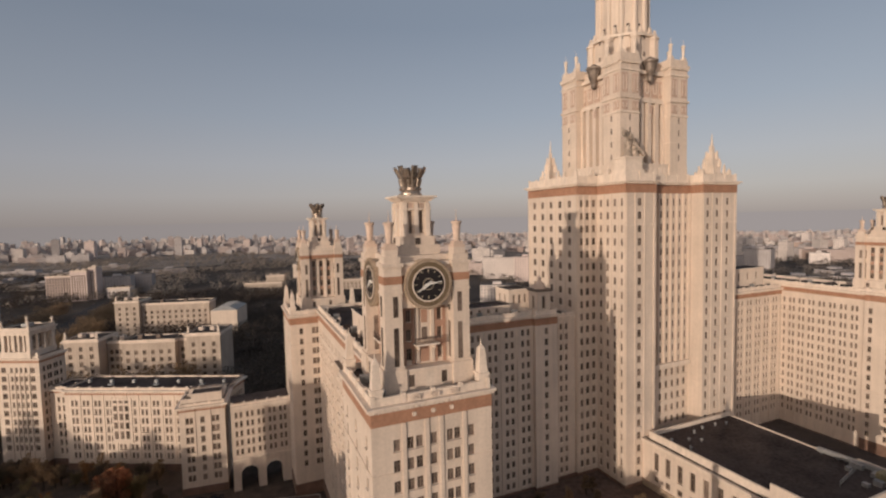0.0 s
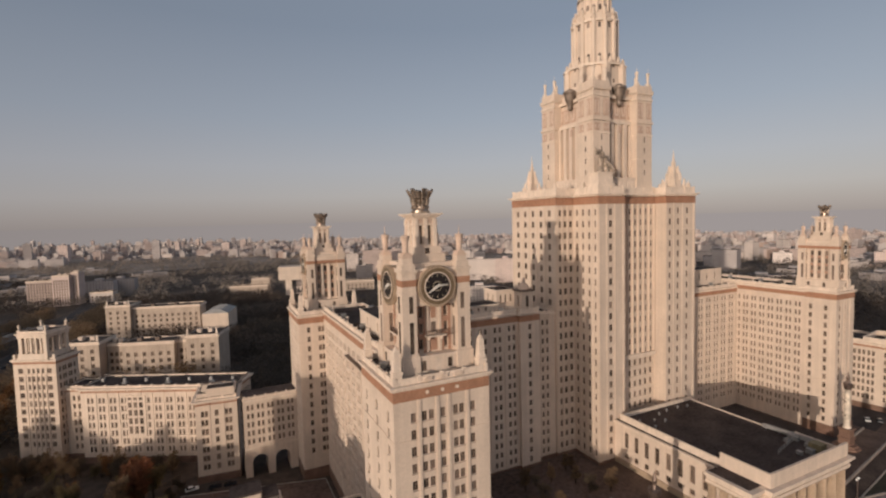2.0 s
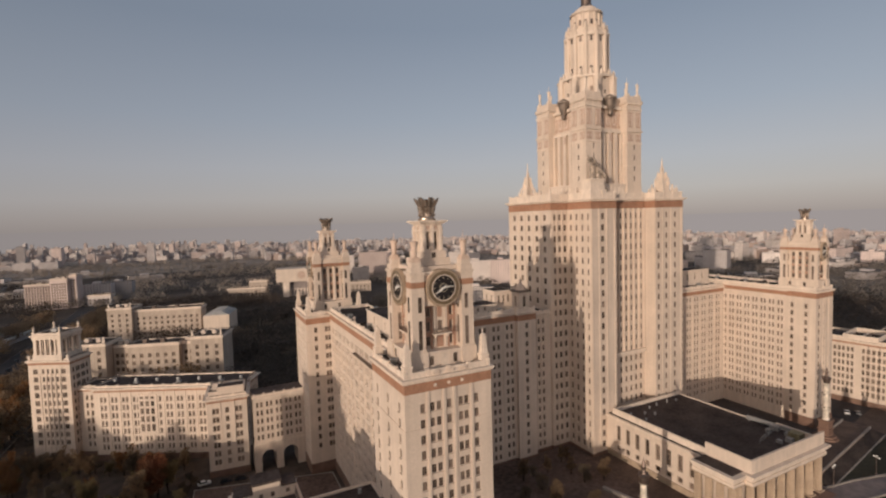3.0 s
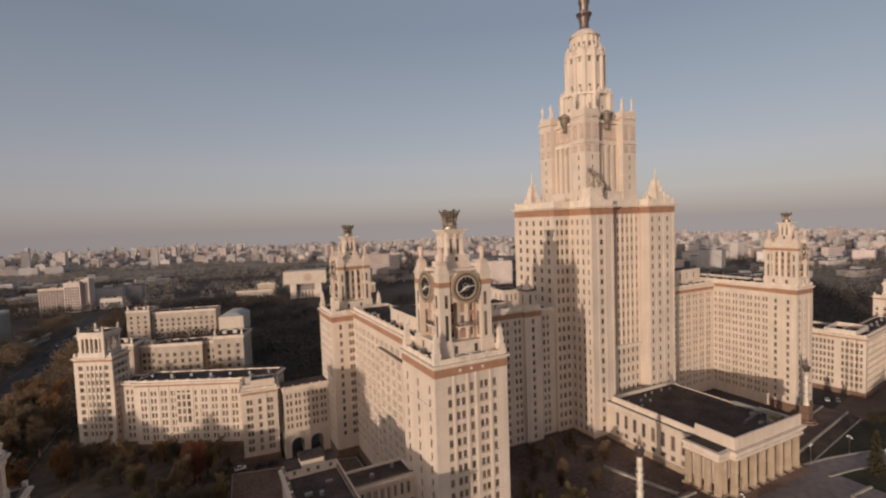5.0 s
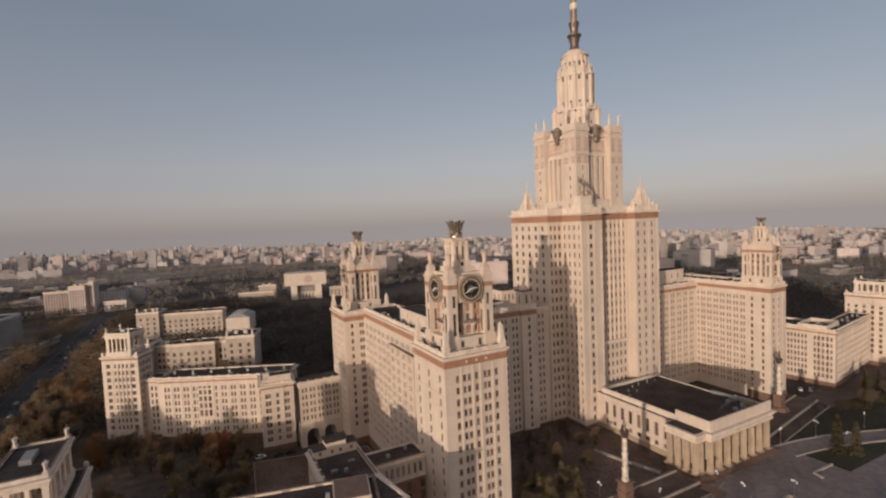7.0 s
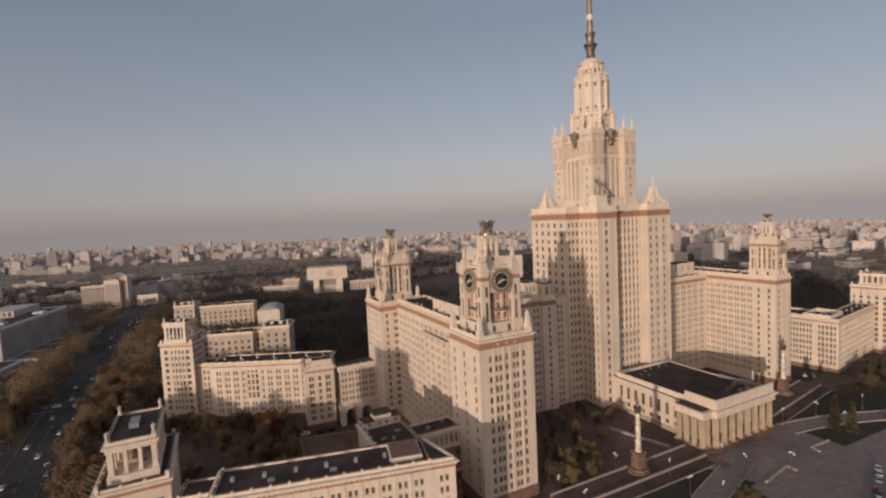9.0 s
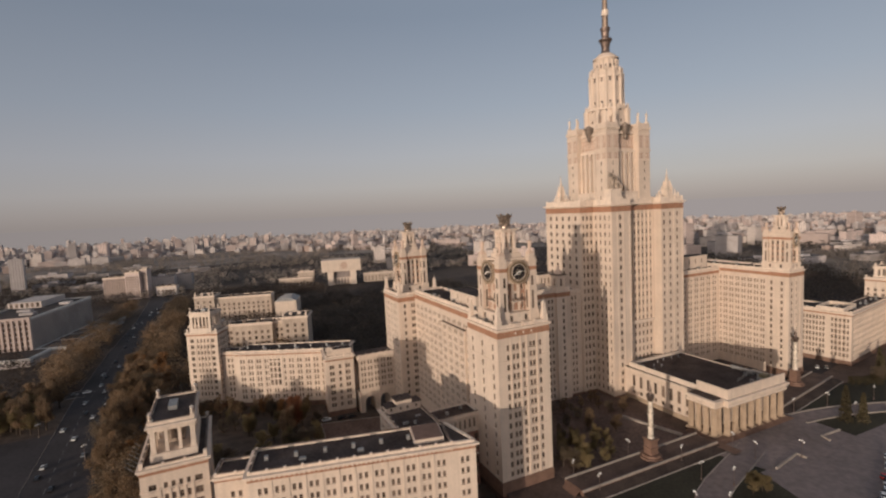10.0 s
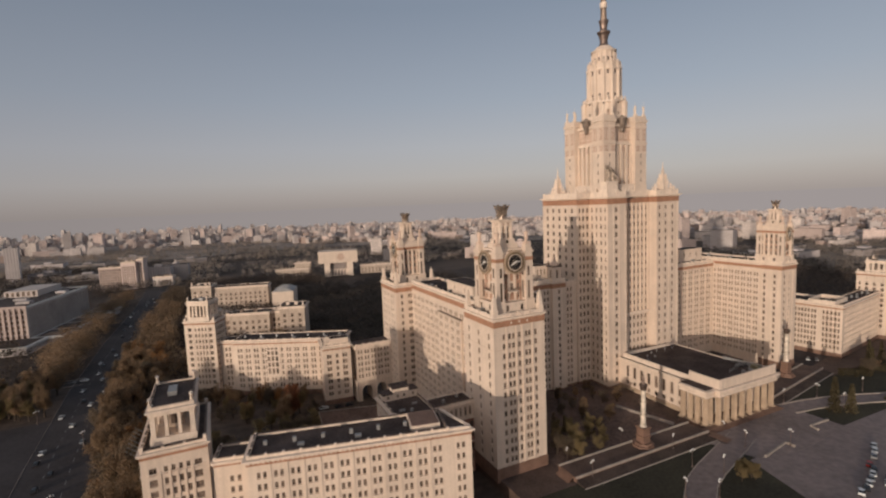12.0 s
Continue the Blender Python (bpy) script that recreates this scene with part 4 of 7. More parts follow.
for i in range(12):
    a = 2 * math.pi * (i + 0.5) / 12
    obelisk(g, 7.9 * math.cos(a), 7.9 * math.sin(a), T1 + 27.2, 3.2, 0.5)
part("fourth_stage_cornice", g, TRIM, tower)
ring_wall(6.0, T1 + 27.7, T1 + 34.8, 16, 16, 0.5, "fifth_stage", "small round stone drum")
g = Geo()
g.lathe(0, 0, [(6.5, T1 + 34.4), (6.5, T1 + 35.2), (5.9, T1 + 35.6), (4.9, T1 + 36.4), (4.0, T1 + 37.1), (3.6, T1 + 37.6)], 24)
part("dome", g, STONE, tower)
g = Geo()
z = T1 + 37.1
g.lathe(0, 0, [(3.3, z), (2.7, z + 0.8), (2.1, z + 2.0), (2.0, z + 4.0), (2.6, z + 6.3), (3.4, z + 7.6), (3.4, z + 8.1), (2.2, z + 8.4), (1.8, z + 9.2), (2.0, z + 11.5),
               (2.5, z + 13.4), (2.5, z + 13.9), (1.7, z + 14.2)], 16)
spire = part("spire", g, DARKMETAL, tower, "tapering metal spire with dark collars")
g = Geo()
g.lathe(0, 0, [(1.65, z + 14.2), (1.5, z + 20), (1.15, z + 34), (0.75, z + 47), (0.5, z + 53), (0.9, z + 54), (0.3, z + 55), (0.05, z + 61)], 12)
part("needle", g, BRONZE, spire, "gilded needle")
g = Geo()
g.lathe(0, 0, [(1.75, z + 20), (1.75, z + 22.8), (1.5, z + 23)], 12)
part("collar", g, TRIM, spire)


# ---- clutter on the roofs ----
def vents(e_label, spots, z):
    for i, (x, y) in enumerate(spots):
        e = thing("roof_vent", e_label, "roof vent", x, y, z, group="roof vents")
        g = Geo()
        if i % 3 == 0:
            g.box(-0.7, 0.7, -0.5, 0.5, 0, 1.3)
            g.box(-0.85, 0.85, -0.65, 0.65, 1.3, 1.5, 0, True)
        elif i % 3 == 1:
            g.lathe(0, 0, [(0.3, 0), (0.3, 1.4), (0.6, 1.5), (0.05, 1.9)], 8)
        else:
            g.box(-1.2, 1.2, -0.4, 0.4, 0, 0.8)
        part("casing", g, (LEAD, TRIM, ROOF_B)[i % 3], e)


rnd = random.Random(14)
vents("small vent on the dormitory roof", [(rnd.uniform(20.5, 23.0) if i % 2 else rnd.uniform(33, 34), 119.5 + i * 3.1) for i in range(21)], ROOF_Z + 0.05)
vents("small vent on the far dormitory roof", [(rnd.uniform(203, 214), 127 + i * 4.9) for i in range(13)], ROOF_Z + 0.05)
vents("small vent on the wing roof", [(38 + i * 4.0, rnd.uniform(152, 153.5)) for i in range(11)], ROOF_Z - 1.45)
vents("small vent on the far wing roof", [(155 + i * 5.0, rnd.uniform(152, 155)) for i in range(9)], ROOF_Z - 1.45)
vents("small vent beside the clock tower", [(15.2, 98.5), (15.0, 101), (15.4, 104.5), (15.1, 107.5), (32.8, 99.5), (33.4, 103), (18, 115.2), (24, 115.3)], ROOF_Z + 0.05)
vents("small vent at the rear tower", [(11.8, 189), (12.2, 193), (15, 187.8), (29.5, 188.2)], ROOF_Z - 1.15)

# ---- the assembly hall with its portico ----
HX, HY, HZ = 131.0, 109.0, GROUND_UP
hall = thing("assembly_hall", "cream assembly hall with a columned portico and flat dark roof", "hall", HX, HY)
x0, x1, y0, y1 = 112.0 - HX, 150.0 - HX, 97.0 - HY, 137.4 - HY
w, wins = Geo(), []
facade(w, wins, (x0, y1), (x0, y0), HZ + 2.0, 20.0, evenly(40.4, 8, 1.9, 3.0), [(HZ + 2.8, HZ + 4.8), (HZ + 6.6, HZ + 12.2)], 0.5)
facade(w, wins, (x0, y0), (x1, y0), HZ + 2.0, 20.0, (), ())
facade(w, wins, (x1, y0), (x1, y1), HZ + 2.0, 20.0, (), ())
part("outer_wall", w, STONE, hall)
fill_windows(wins, hall)
g = Geo()
g.box(x0 - 0.4, x1 + 0.4, y0, y1, HZ - 1, HZ + 2.0)
part("plinth", g, SAND, hall, "tan stone foot")
g = Geo()
rim(g, x0, x1, y0, y1, 18.6, 19.3, 0.5)
g.box(x0 - 0.9, x1 + 0.9, y0, y1, 19.3, 19.9, 0, True)
part("cornice", g, TRIM, hall)
each("parapet", [(x0 + 0.9, x0 + 1.5, y0 + 1.0, y1 - 1.5, 19.9, 22.2), (x1 - 0.4, x1 + 0.2, y0 + 1.0, y1, 19.9, 20.9), (x0 + 1.5, x1 - 0.4, y1 - 2.1, y1 - 1.5, 19.9, 21.9)], TRIM, hall)
g = Geo()
g.box(x0 + 1.5, x1 - 0.4, y0 + 0.2, y1 - 2.1, 20.2, 20.6)
g.box(x0 - 0.1, x0 + 0.9, y0 + 1.3, y1, 19.9, 19.96)
part("roof", g, ROOF, hall, "flat dark bitumen roof")
py = 83.5 - HY
sx = x0 - 5.4
g = Geo()
g.box(x0 + 1.5, x1 - 2, py + 8.0, y0, HZ, 18.0)
part("porch_wall", g, STONE, hall)
# doors added wide and dark to imitate shade between the columns
each("porch_door", [(x0 + 6 + i * 4.2, x0 + 8.2 + i * 4.2, py + 7.8, py + 8.05, HZ + 1.0, 13.0) for i in range(7)], GLASS, hall, "tall door, added dark for the shade behind the columns")
g = Geo()
for out, lo, hi in ((0.3, 17.6, 18.5), (0.0, 18.5, 19.3), (0.5, 19.3, 19.7), (1.1, 20.1, 20.7), (0.7, 19.7, 20.1)):
    g.box(x0 - out, x1 + out, py - out, y0 - 0.01, lo, hi, 0, True)
part("entablature", g, TRIM, hall)
g = Geo()
for out, lo, hi in ((0.3, 17.5, 18.4), (0.0, 18.4, 19.2), (0.5, 19.2, 19.6), (1.0, 20.0, 20.6), (0.7, 19.6, 20.0)):
    g.box(sx - out, x0 - 0.02, py + 2.0 - out, y0 + 1.2, lo, hi, 0, True)
part("side_entablature", g, TRIM, hall)
g = Geo()
g.box(sx + 0.3, x0 - 0.1, py + 2.6, y0 + 0.8, 20.6, 20.8)
part("side_porch_roof", g, ROOF, hall)
g = Geo()
g.box(x0 + 0.3, x1 + 0.2, py + 0.4, py + 1.0, 20.7, 24.6)
g.box(x0 + 0.3, x0 + 0.9, py + 1.0, y0 + 1.0, 20.7, 24.6)
g.box(x1 - 0.4, x1 + 0.2, py + 1.0, y0 + 1.0, 20.7, 22.4)
part("attic", g, STONE, hall)
g = Geo()
g.box(x0 + 0.9, x1 - 0.4, py + 1.0, y0 + 1.2, 20.7, 20.9)
part("porch_roof", g, ROOF, hall, "flat dark bitumen roof")
g = Geo()
for i in range(7):
    g.bar((x1 - 17 + i * 2.4, y0 - 3.4 + i * 0.5, 20.9), (x1 - 17 + i * 2.4, y0 - 3.4 + i * 0.5, 22.3), 0.12)
for q in (21.5, 22.3):
    g.bar((x1 - 17, y0 - 3.4, q), (x1 - 2.6, y0 - 0.4, q), 0.14)
part("roof_rail", g, LEAD, hall, "pale metal roof rail")
each("roof_cabin", [(x1 - 6.4, x1 - 3.2, py + 4.2, py + 7.6, 20.9, 23.4)], OCHRE, hall, "dull ochre roof cabin")
each("roof_unit", [(x1 - 9.0, x1 - 7.4, py + 5, py + 7, 20.9, 22.3), (x1 - 5.0, x1 - 2.4, py + 8, py + 9.4, 20.9, 22.0), (x1 - 12, x1 - 10.8, py + 6.5, py + 8, 20.9, 21.9),
                   (x1 - 3.5, x1 - 2.2, py + 12, py + 15, 20.9, 22.2), (x1 - 7, x1 - 5.8, py + 13, py + 14.2, 20.9, 22.0)], LEAD, hall, "pale roof ventilator")


def column(x, y, r=1.0, z0=HZ + 1.0, z1=17.6):
    g = Geo()
    g.box(x - r * 1.25, x + r * 1.25, y - r * 1.25, y + r * 1.25, z0 - 0.4, z0 + 0.4)
    n = 20
    for i in range(n):
        a, b, c = 2 * math.pi * i / n, 2 * math.pi * (i + 0.5) / n, 2 * math.pi * (i + 1) / n
        for p, q, rp, rq in ((a, b, r, r * 0.9), (b, c, r * 0.9, r)):
            g.face([(x + rp * math.cos(p), y + rp * math.sin(p), z0 + 0.4), (x + rq * math.cos(q), y + rq * math.sin(q), z0 + 0.4),
                    (x + rq * 0.88 * math.cos(q), y + rq * 0.88 * math.sin(q), z1 - 0.9), (x + rp * 0.88 * math.cos(p), y + rp * 0.88 * math.sin(p), z1 - 0.9)])
    g.lathe(x, y, [(r * 0.9, z1 - 0.9), (r * 1.25, z1 - 0.4)], 16)
    g.box(x - r * 1.25, x + r * 1.25, y - r * 1.25, y + r * 1.25, z1 - 0.4, z1)
    part("column", g, SAND, hall)


for i in range(8):
    column(x0 + 1.3 + i * (x1 - x0 - 2.6) / 7, py + 1.3, 1.15)
for i in range(4):
    column(sx + 1.1, py + 3.1 + i * 3.5, 1.15)
column(sx + 4.1, py + 3.1, 1.05)
g = Geo()
for i in range(5):
    g.box(sx - 0.6 - i * 0.45, x1 + 1.0 + i * 0.45, py - 0.6 - i * 0.45, y0, HZ - 0.4, HZ + 1.0 - i * 0.2)
part("steps", g, GRANITE, hall, "brown granite steps")
for x, y, s in ((121, 128, 0.8), (117, 124, 0.7), (127, 131, 0.8), (116, 130, 0.7), (132, 132, 0.6), (138, 132, 0.6), (142, 131, 0.6), (124, 126, 0.6)):
    e = thing("roof_vent", "small pale vent on the hall roof", "roof vent", x, y, 20.6, group="roof vents")
    g = Geo()
    g.lathe(0, 0, [(0.25, 0), (0.25, 0.7), (0.55, 0.8), (0.05, 1.2)], 8)
    part("cowl", g, LEAD, e)
duct = thing("roof_duct", "long pale duct on the hall roof", "duct", 148.2, 106.0, 20.6, -86)
g = Geo()
g.box(-1, 15, -0.6, 0.6, 0.5, 1.5, 0, True)
g.box(-1, 15, -0.45, 0.45, 1.5, 1.7)
for x in (0, 4, 8, 12):
    g.box(x - 0.2, x + 0.2, -0.4, 0.4, 0, 0.5)
part("duct_body", g, LEAD, duct)


# ---- low wings ----
def low_wing(label, x, y, rz, mirror, end_w=19.0, length=63.0, depth=15.0, top=27.6, court=1, tall=41.6, forward=1.5, wide=17.0, poles=False, base=0.0, joint=7.0, loggia=(0.88, 0.88, 1.0), pillars=4, back=None, apart=None, cut=0.0, tall_window=2.1, storeys=7, joint_back=0.0, joint_down=0.5):
    """A nine-storey wing that runs along -x from its origin (+x when mirrored), with a thicker end, a slim joint and an end tower."""
    s = -1 if not mirror else 1

    def xs(a, b):
        return (a * s, b * s) if s > 0 else (b * s, a * s)

    rows = floors(4.5 + base, storeys, 3.3, tall_window)
    e = thing("dormitory_wing", label, "building", x, y, 0, rz, group="low wings")
    foot = 2.5 + base
    a, b = xs(cut, length)
    pairs_n = 12 if cut else 13
    wins, z = crowned_block(e, a, b, 0, depth, top, band=0.9, rows=rows, front=paired(length - cut, pairs_n, 0.9, 0.65), left=paired(depth, 4, 0.95, 0.6), right=paired(depth, 4, 0.95, 0.6),
                            back=paired(length - cut, pairs_n, 1.05, 0.75), plinth=foot, proud=1.0, par=0.8, coping=True)
    if cut:
        # the last bay, cut off at a slant behind
        def bay(out):
            return [(-cut + 0.02, -out), (out, -out), (out - cut + 0.6, depth + out), (-cut + 0.02, depth + out)]

        w, side_wins = Geo(), []
        facade(w, side_wins, (-cut + 0.02, 0), (0, 0), foot, top, paired(cut - 0.02, 1, 0.9, 0.65), rows)
        facade(w, side_wins, (0, 0), (-cut + 0.6, depth), foot, top, paired(math.hypot(cut - 0.6, depth), 4, 0.9, 0.6), rows)
        part("bay_wall", w, STONE, e)
        wins += side_wins
        for name, out, lo, hi, m in (("bay_plinth", 0.25, -1.0, foot, GRANITE), ("bay_band", 0.06, top, top + 0.9, BAND), ("bay_frieze", 0.45, top + 0.9, top + 1.4, TRIM), ("bay_cornice", 1.0, top + 1.4, top + 1.84, TRIM),
                                     ("bay_roof", -0.6, top + 1.84, top + 2.04, ROOF)):
            g = Geo()
            g.prism(bay(out), lo, hi)
            part(name, g, m, e)
        g = Geo()
        line = bay(-0.3)
        for p, q in ((line[0], line[1]), (line[1], line[2])):
            g.bar((*p, top + 2.2), (*q, top + 2.2), 0.75)
        part("bay_parapet", g, TRIM, e)
    each("pilaster", [(a + 1.5 + i * (b - a - 3) / pairs_n - 0.3, a + 1.5 + i * (b - a - 3) / pairs_n + 0.3, -0.18, 0, 2.5, top) for i in range(1, pairs_n)], STONE, e)
    each("roof_vent", [(a + 4 + i * (b - a - 8) / 6 - 0.5, a + 4 + i * (b - a - 8) / 6 + 0.5, depth * 0.5 - 0.5, depth * 0.5 + 0.5, z + 0.2, z + 1.5) for i in range(7)]
         + [(a + 5 + i * (b - a - 8) / 6, a + 6.8 + i * (b - a - 8) / 6, depth * 0.3 - 0.7, depth * 0.3 + 0.7, z + 0.2, z + 0.9) for i in (1, 3, 5)], LEAD, e, "pale vent on the roof")
    a, b = xs(0.01, end_w)
    if court == 2:
        g = Geo()
        g.box(a + 0.4, b - 8.5, 2.8, 12.4, z + 0.2, z + 1.5)
        part("raised_roof_wall", g, STONE, e)
        g = Geo()
        g.box(a + 0.7, b - 8.8, 3.1, 12.1, z + 1.5, z + 1.62)
        part("raised_roof", g, GRANITE, e, "brown sheet roof")
    elif court > 0:
        w2, z2 = crowned_block(e, a, b, depth + 0.02, depth + 26, top, band=0.9, rows=rows, left=paired(26, 7, 0.95, 0.6), right=paired(26, 7, 0.95, 0.6), back=paired(end_w, 4, 1.1), plinth=foot)
        wins += w2
        g = Geo()
        parapet(g, a + 0.3 * (b - a) - 6, b - 0.2, depth * 0.35, depth + 6, z + 0.2, z + 2.6, 0.4)
        part("roof_wall", g, TRIM, e)
    else:
        each("stair_bay", [(a - 27.2, a - 19.5, -0.24, -0.02, 10.4, 27.4)], STONE, e)
        each("stair_spandrel", [(a - 26.5 + i * 2.2, a - 25.0 + i * 2.2, -0.42, -0.34, zz, zz + 0.9) for i in range(3) for zz in (15.0, 18.3, 21.6, 24.6)], STONE, e)
        each("stair_window", [(a - 26.4 + i * 2.2, a - 25.1 + i * 2.2, -0.35, 0.0, 12.0, 26.5) for i in range(3)], GLASS, e, "dark tall stair window")
    fill_windows(wins, e, 300)
    # slim joint and end tower
    if joint:
        a, b = xs(length + 0.01, length + joint)
        wins, z = crowned_block(e, a, b, 3.5 + joint_back, depth - 1 + joint_back, top - joint_down, band=0.6, rows=rows[:storeys - 2 * (joint_down > 3)], front=paired(joint, 1, 1.0, 1.0), plinth=foot, par=0.8, coping=True)
        fill_windows(wins, e, 40)
    t = thing("end_tower", "cream end tower with an open columned loggia on top", "tower", x, y, 0, rz, group="end towers")
    a, b = xs(length + joint + 0.02, length + joint + wide)
    if apart:
        # the end tower stands at an angle to its wing: middle of its front, and its turn
        hinge = Matrix.Rotation(radians(apart[2]), 3, "Z") @ Vector(((a + b) / 2, -forward, 0))
        t.location, t.rotation_euler = Vector((apart[0], apart[1], 0)) - hinge, (0, 0, radians(apart[2]))
    back = back if back is not None else depth + 1.5
    side = paired(back + forward, 5, 1.1, 2.2) if forward > 5 else paired(back + forward, 3, 1.1)
    wins, z = crowned_block(t, a, b, -forward, back, tall, band=0.9, rows=floors(7.2 + base, int((tall - base - 6.9) / 3.3), 3.3, 2.0), front=share(wide, 0.17, width=1.9) + share(wide, 0.36, 0.47, 0.58, 0.69, width=0.95) + share(wide, 0.84, width=1.9),
                            left=side, right=side, plinth=foot, par=0.7, coping=True)
    for zz in (tall - 4.6, tall - 21.1):
        g = Geo()
        rim(g, a, b, -forward, back, zz, zz + 0.25, 0.2)
        part("string_course", g, TRIM, t)
    each("pilaster", [(a + wide * u - 0.25, a + wide * u + 0.25, -forward - 0.2, -forward, foot, tall - 4.0) for u in (0.27, 0.415, 0.525, 0.635, 0.75)], STONE, t)
    fill_windows(wins, t, 200)
    m, k = (a + b) / 2, (back - forward) / 2 - 0.4
    each("ledge_post", [(m + u - 0.45, m + u + 0.45, k + v - 0.45, k + v + 0.45, z + 0.05, z + 2.0) for u in (-wide / 2 + 0.6, wide / 2 - 0.6) for v in (-(back + forward) / 2 + 0.8, (back + forward) / 2 - 0.2)], TRIM, t)
    before = set(t.children)
    g = Geo()
    g.box(m - 7, m + 7, k - 7.5, k + 7.5, z + 0.1, z + 2.6)
    part("loggia_base", g, TRIM, t)
    # the loggia's inner shade is put into the core's colour
    g = Geo()
    g.box(m - 3.0, m + 3.0, k - 3.2, k + 3.2, z + 2.6, z + 9.6)
    part("loggia_core", g, WORN_SHADED, t, "stone core with tall windows, coloured dark for interior shade")
    each("core_window", [(m - 1.2, m + 1.2, k - 3.28, k - 3.16, z + 3.6, z + 8.4), (m - 3.08, m - 2.96, k - 1.2, k + 1.2, z + 3.6, z + 8.4)], GLASS, t, "dark tall window")
    across = 4 if forward > 5 else 6
    for i in range(across):
        for j in range(pillars):
            if i in (0, across - 1) or j in (0, pillars - 1):
                u, v = m - 5.9 + i * 11.8 / (across - 1), k - 6.3 + j * 12.6 / (pillars - 1)
                wdt = 0.75 if i in (0, across - 1) and j in (0, pillars - 1) else 0.5 if across < 6 else 0.4
                g = Geo()
                g.box(u - wdt * 1.25, u + wdt * 1.25, v - wdt * 1.25, v + wdt * 1.25, z + 2.6, z + 3.1)
                g.box(u - wdt, u + wdt, v - wdt, v + wdt, z + 3.1, z + 9.2)
                g.box(u - wdt * 1.25, u + wdt * 1.25, v - wdt * 1.25, v + wdt * 1.25, z + 9.2, z + 9.6, 0, True)
                part("pillar", g, TRIM, t)
    g = Geo()
    g.box(m - 7.0, m + 7.0, k - 7.4, k + 7.4, z + 9.6, z + 11.0, 0, True)
    g.box(m - 7.6, m + 7.6, k - 8.0, k + 8.0, z + 11.0, z + 11.6, 0, True)
    part("loggia_cornice", g, TRIM, t)
    g = Geo()
    parapet(g, m - 6.8, m + 6.8, k - 7.2, k + 7.2, z + 11.6, z + 12.6, 0.4)
    part("loggia_parapet", g, TRIM, t)
    g = Geo()
    parapet(g, m - 6.85, m + 6.85, k - 7.25, k + 7.25, z + 12.6, z + 12.75, 0.55)
    part("coping", g, COPING, t, "brown sheet metal coping")
    g = Geo()
    g.box(m - 6.4, m + 6.4, k - 6.8, k + 6.8, z + 11.6, z + 11.9)
    part("roof", g, ROOF, t, "dark roof")
    g = Geo()
    pinnacle(g, 0, 0, 0, 3.8, 0.62)
    copies("roof_finial", g.mesh("roof_finial", TRIM), [(m + u, k + v, z + 12.4) for u in (-6.2, 6.2) for v in (-6.6, 6.6)], t)
    each("roof_hatch", [(m - 1.8, m + 1.0, k - 1.5, k + 2.5, z + 11.9, z + 13.4)], LEAD, t)
    for ob in set(t.children) - before:
        ob.matrix_basis = Matrix.Translation((m, k, z)) @ Matrix.Diagonal((*loggia, 1)) @ Matrix.Translation((-m, -k, -z)) @ ob.matrix_basis
    if poles:
        for i in range(7):
            g = Geo()
            v = -forward + 1 + i * 2.6
            g.bar((a - 0.2, v, z - 1.0), (a - 3.0, v - 0.6, z + 1.9), 0.1)
            part("flag_pole", g, LEAD, t, "thin slanting metal flag pole")
    return e


def low_pavilion():
    """The rear pavilion of the sunlit wing, with a stair house on its roof."""
    e = thing("rear_pavilion", "cream rear pavilion with a small stair house on its roof", "building", -12.7, 115.0)
    wins, z = crowned_block(e, -7.2, 7.2, -21.0, 12.0, 28.6, band=0.9, rows=floors(4.6, 7, 3.3, 1.9), left=paired(33.0, 8, 0.95, 0.6), right=paired(33.0, 8, 0.95, 0.6), back=paired(14.4, 3, 1.1), plinth=2.5, par=0.7, coping=True)
    fill_windows(wins, e, 200)
    w, wins = Geo(), []
    for x0, x1, h, n in ((-6.6, -2.8, 2.6, 1), (-2.79, 3.2, 4.4, 2), (3.21, 6.6, 2.9, 1)):
        facade(w, wins, (x0, 5.6), (x1, 5.6), z + 0.2, z + h, evenly(x1 - x0, n, 0.9, 0.4), [(z + 0.9, z + 2.1)], 0.3)
        facade(w, wins, (x0, 10.0), (x0, 5.6), z + 0.2, z + h, (), ())
        facade(w, wins, (x1, 5.6), (x1, 10.0), z + 0.2, z + h, (), ())
        facade(w, wins, (x1, 10.0), (x0, 10.0), z + 0.2, z + h, (), ())
    part("stair_house", w, STONE, e)
    fill_windows(wins, e)
    each("stair_house_roof", [(-6.9, -2.81, 5.3, 10.3, z + 2.6, z + 2.9), (-3.1, 3.5, 5.2, 10.4, z + 4.4, z + 4.9), (3.52, 6.9, 5.3, 10.3, z + 2.9, z + 3.2)], ROOF, e, "dark sheet roof")
    each("roof_vent", [(-4.0, -2.2, -5.0, -4.2, z + 0.2, z + 0.9), (-0.6, 0.3, -6.5, -5.7, z + 0.2, z + 1.3), (2.0, 3.8, -1.0, -0.4, z + 0.2, z + 0.7)], LEAD, e, "pale vent on the roof")


low_wing("sunlit cream dormitory wing with a thicker end", -6.7, 77.3, -12.6, False, end_w=17.5, length=61.6, depth=13.8, top=34.6, tall=35.1, forward=16.0, poles=True, court=2, joint=11.4, wide=16.8, back=14.0, loggia=(0.84, 1.56, 0.9), pillars=5, apart=(-84.5, 107.4, 0.0), cut=6.5, tall_window=1.75, storeys=9, joint_back=9.5, joint_down=5.4)
low_pavilion()
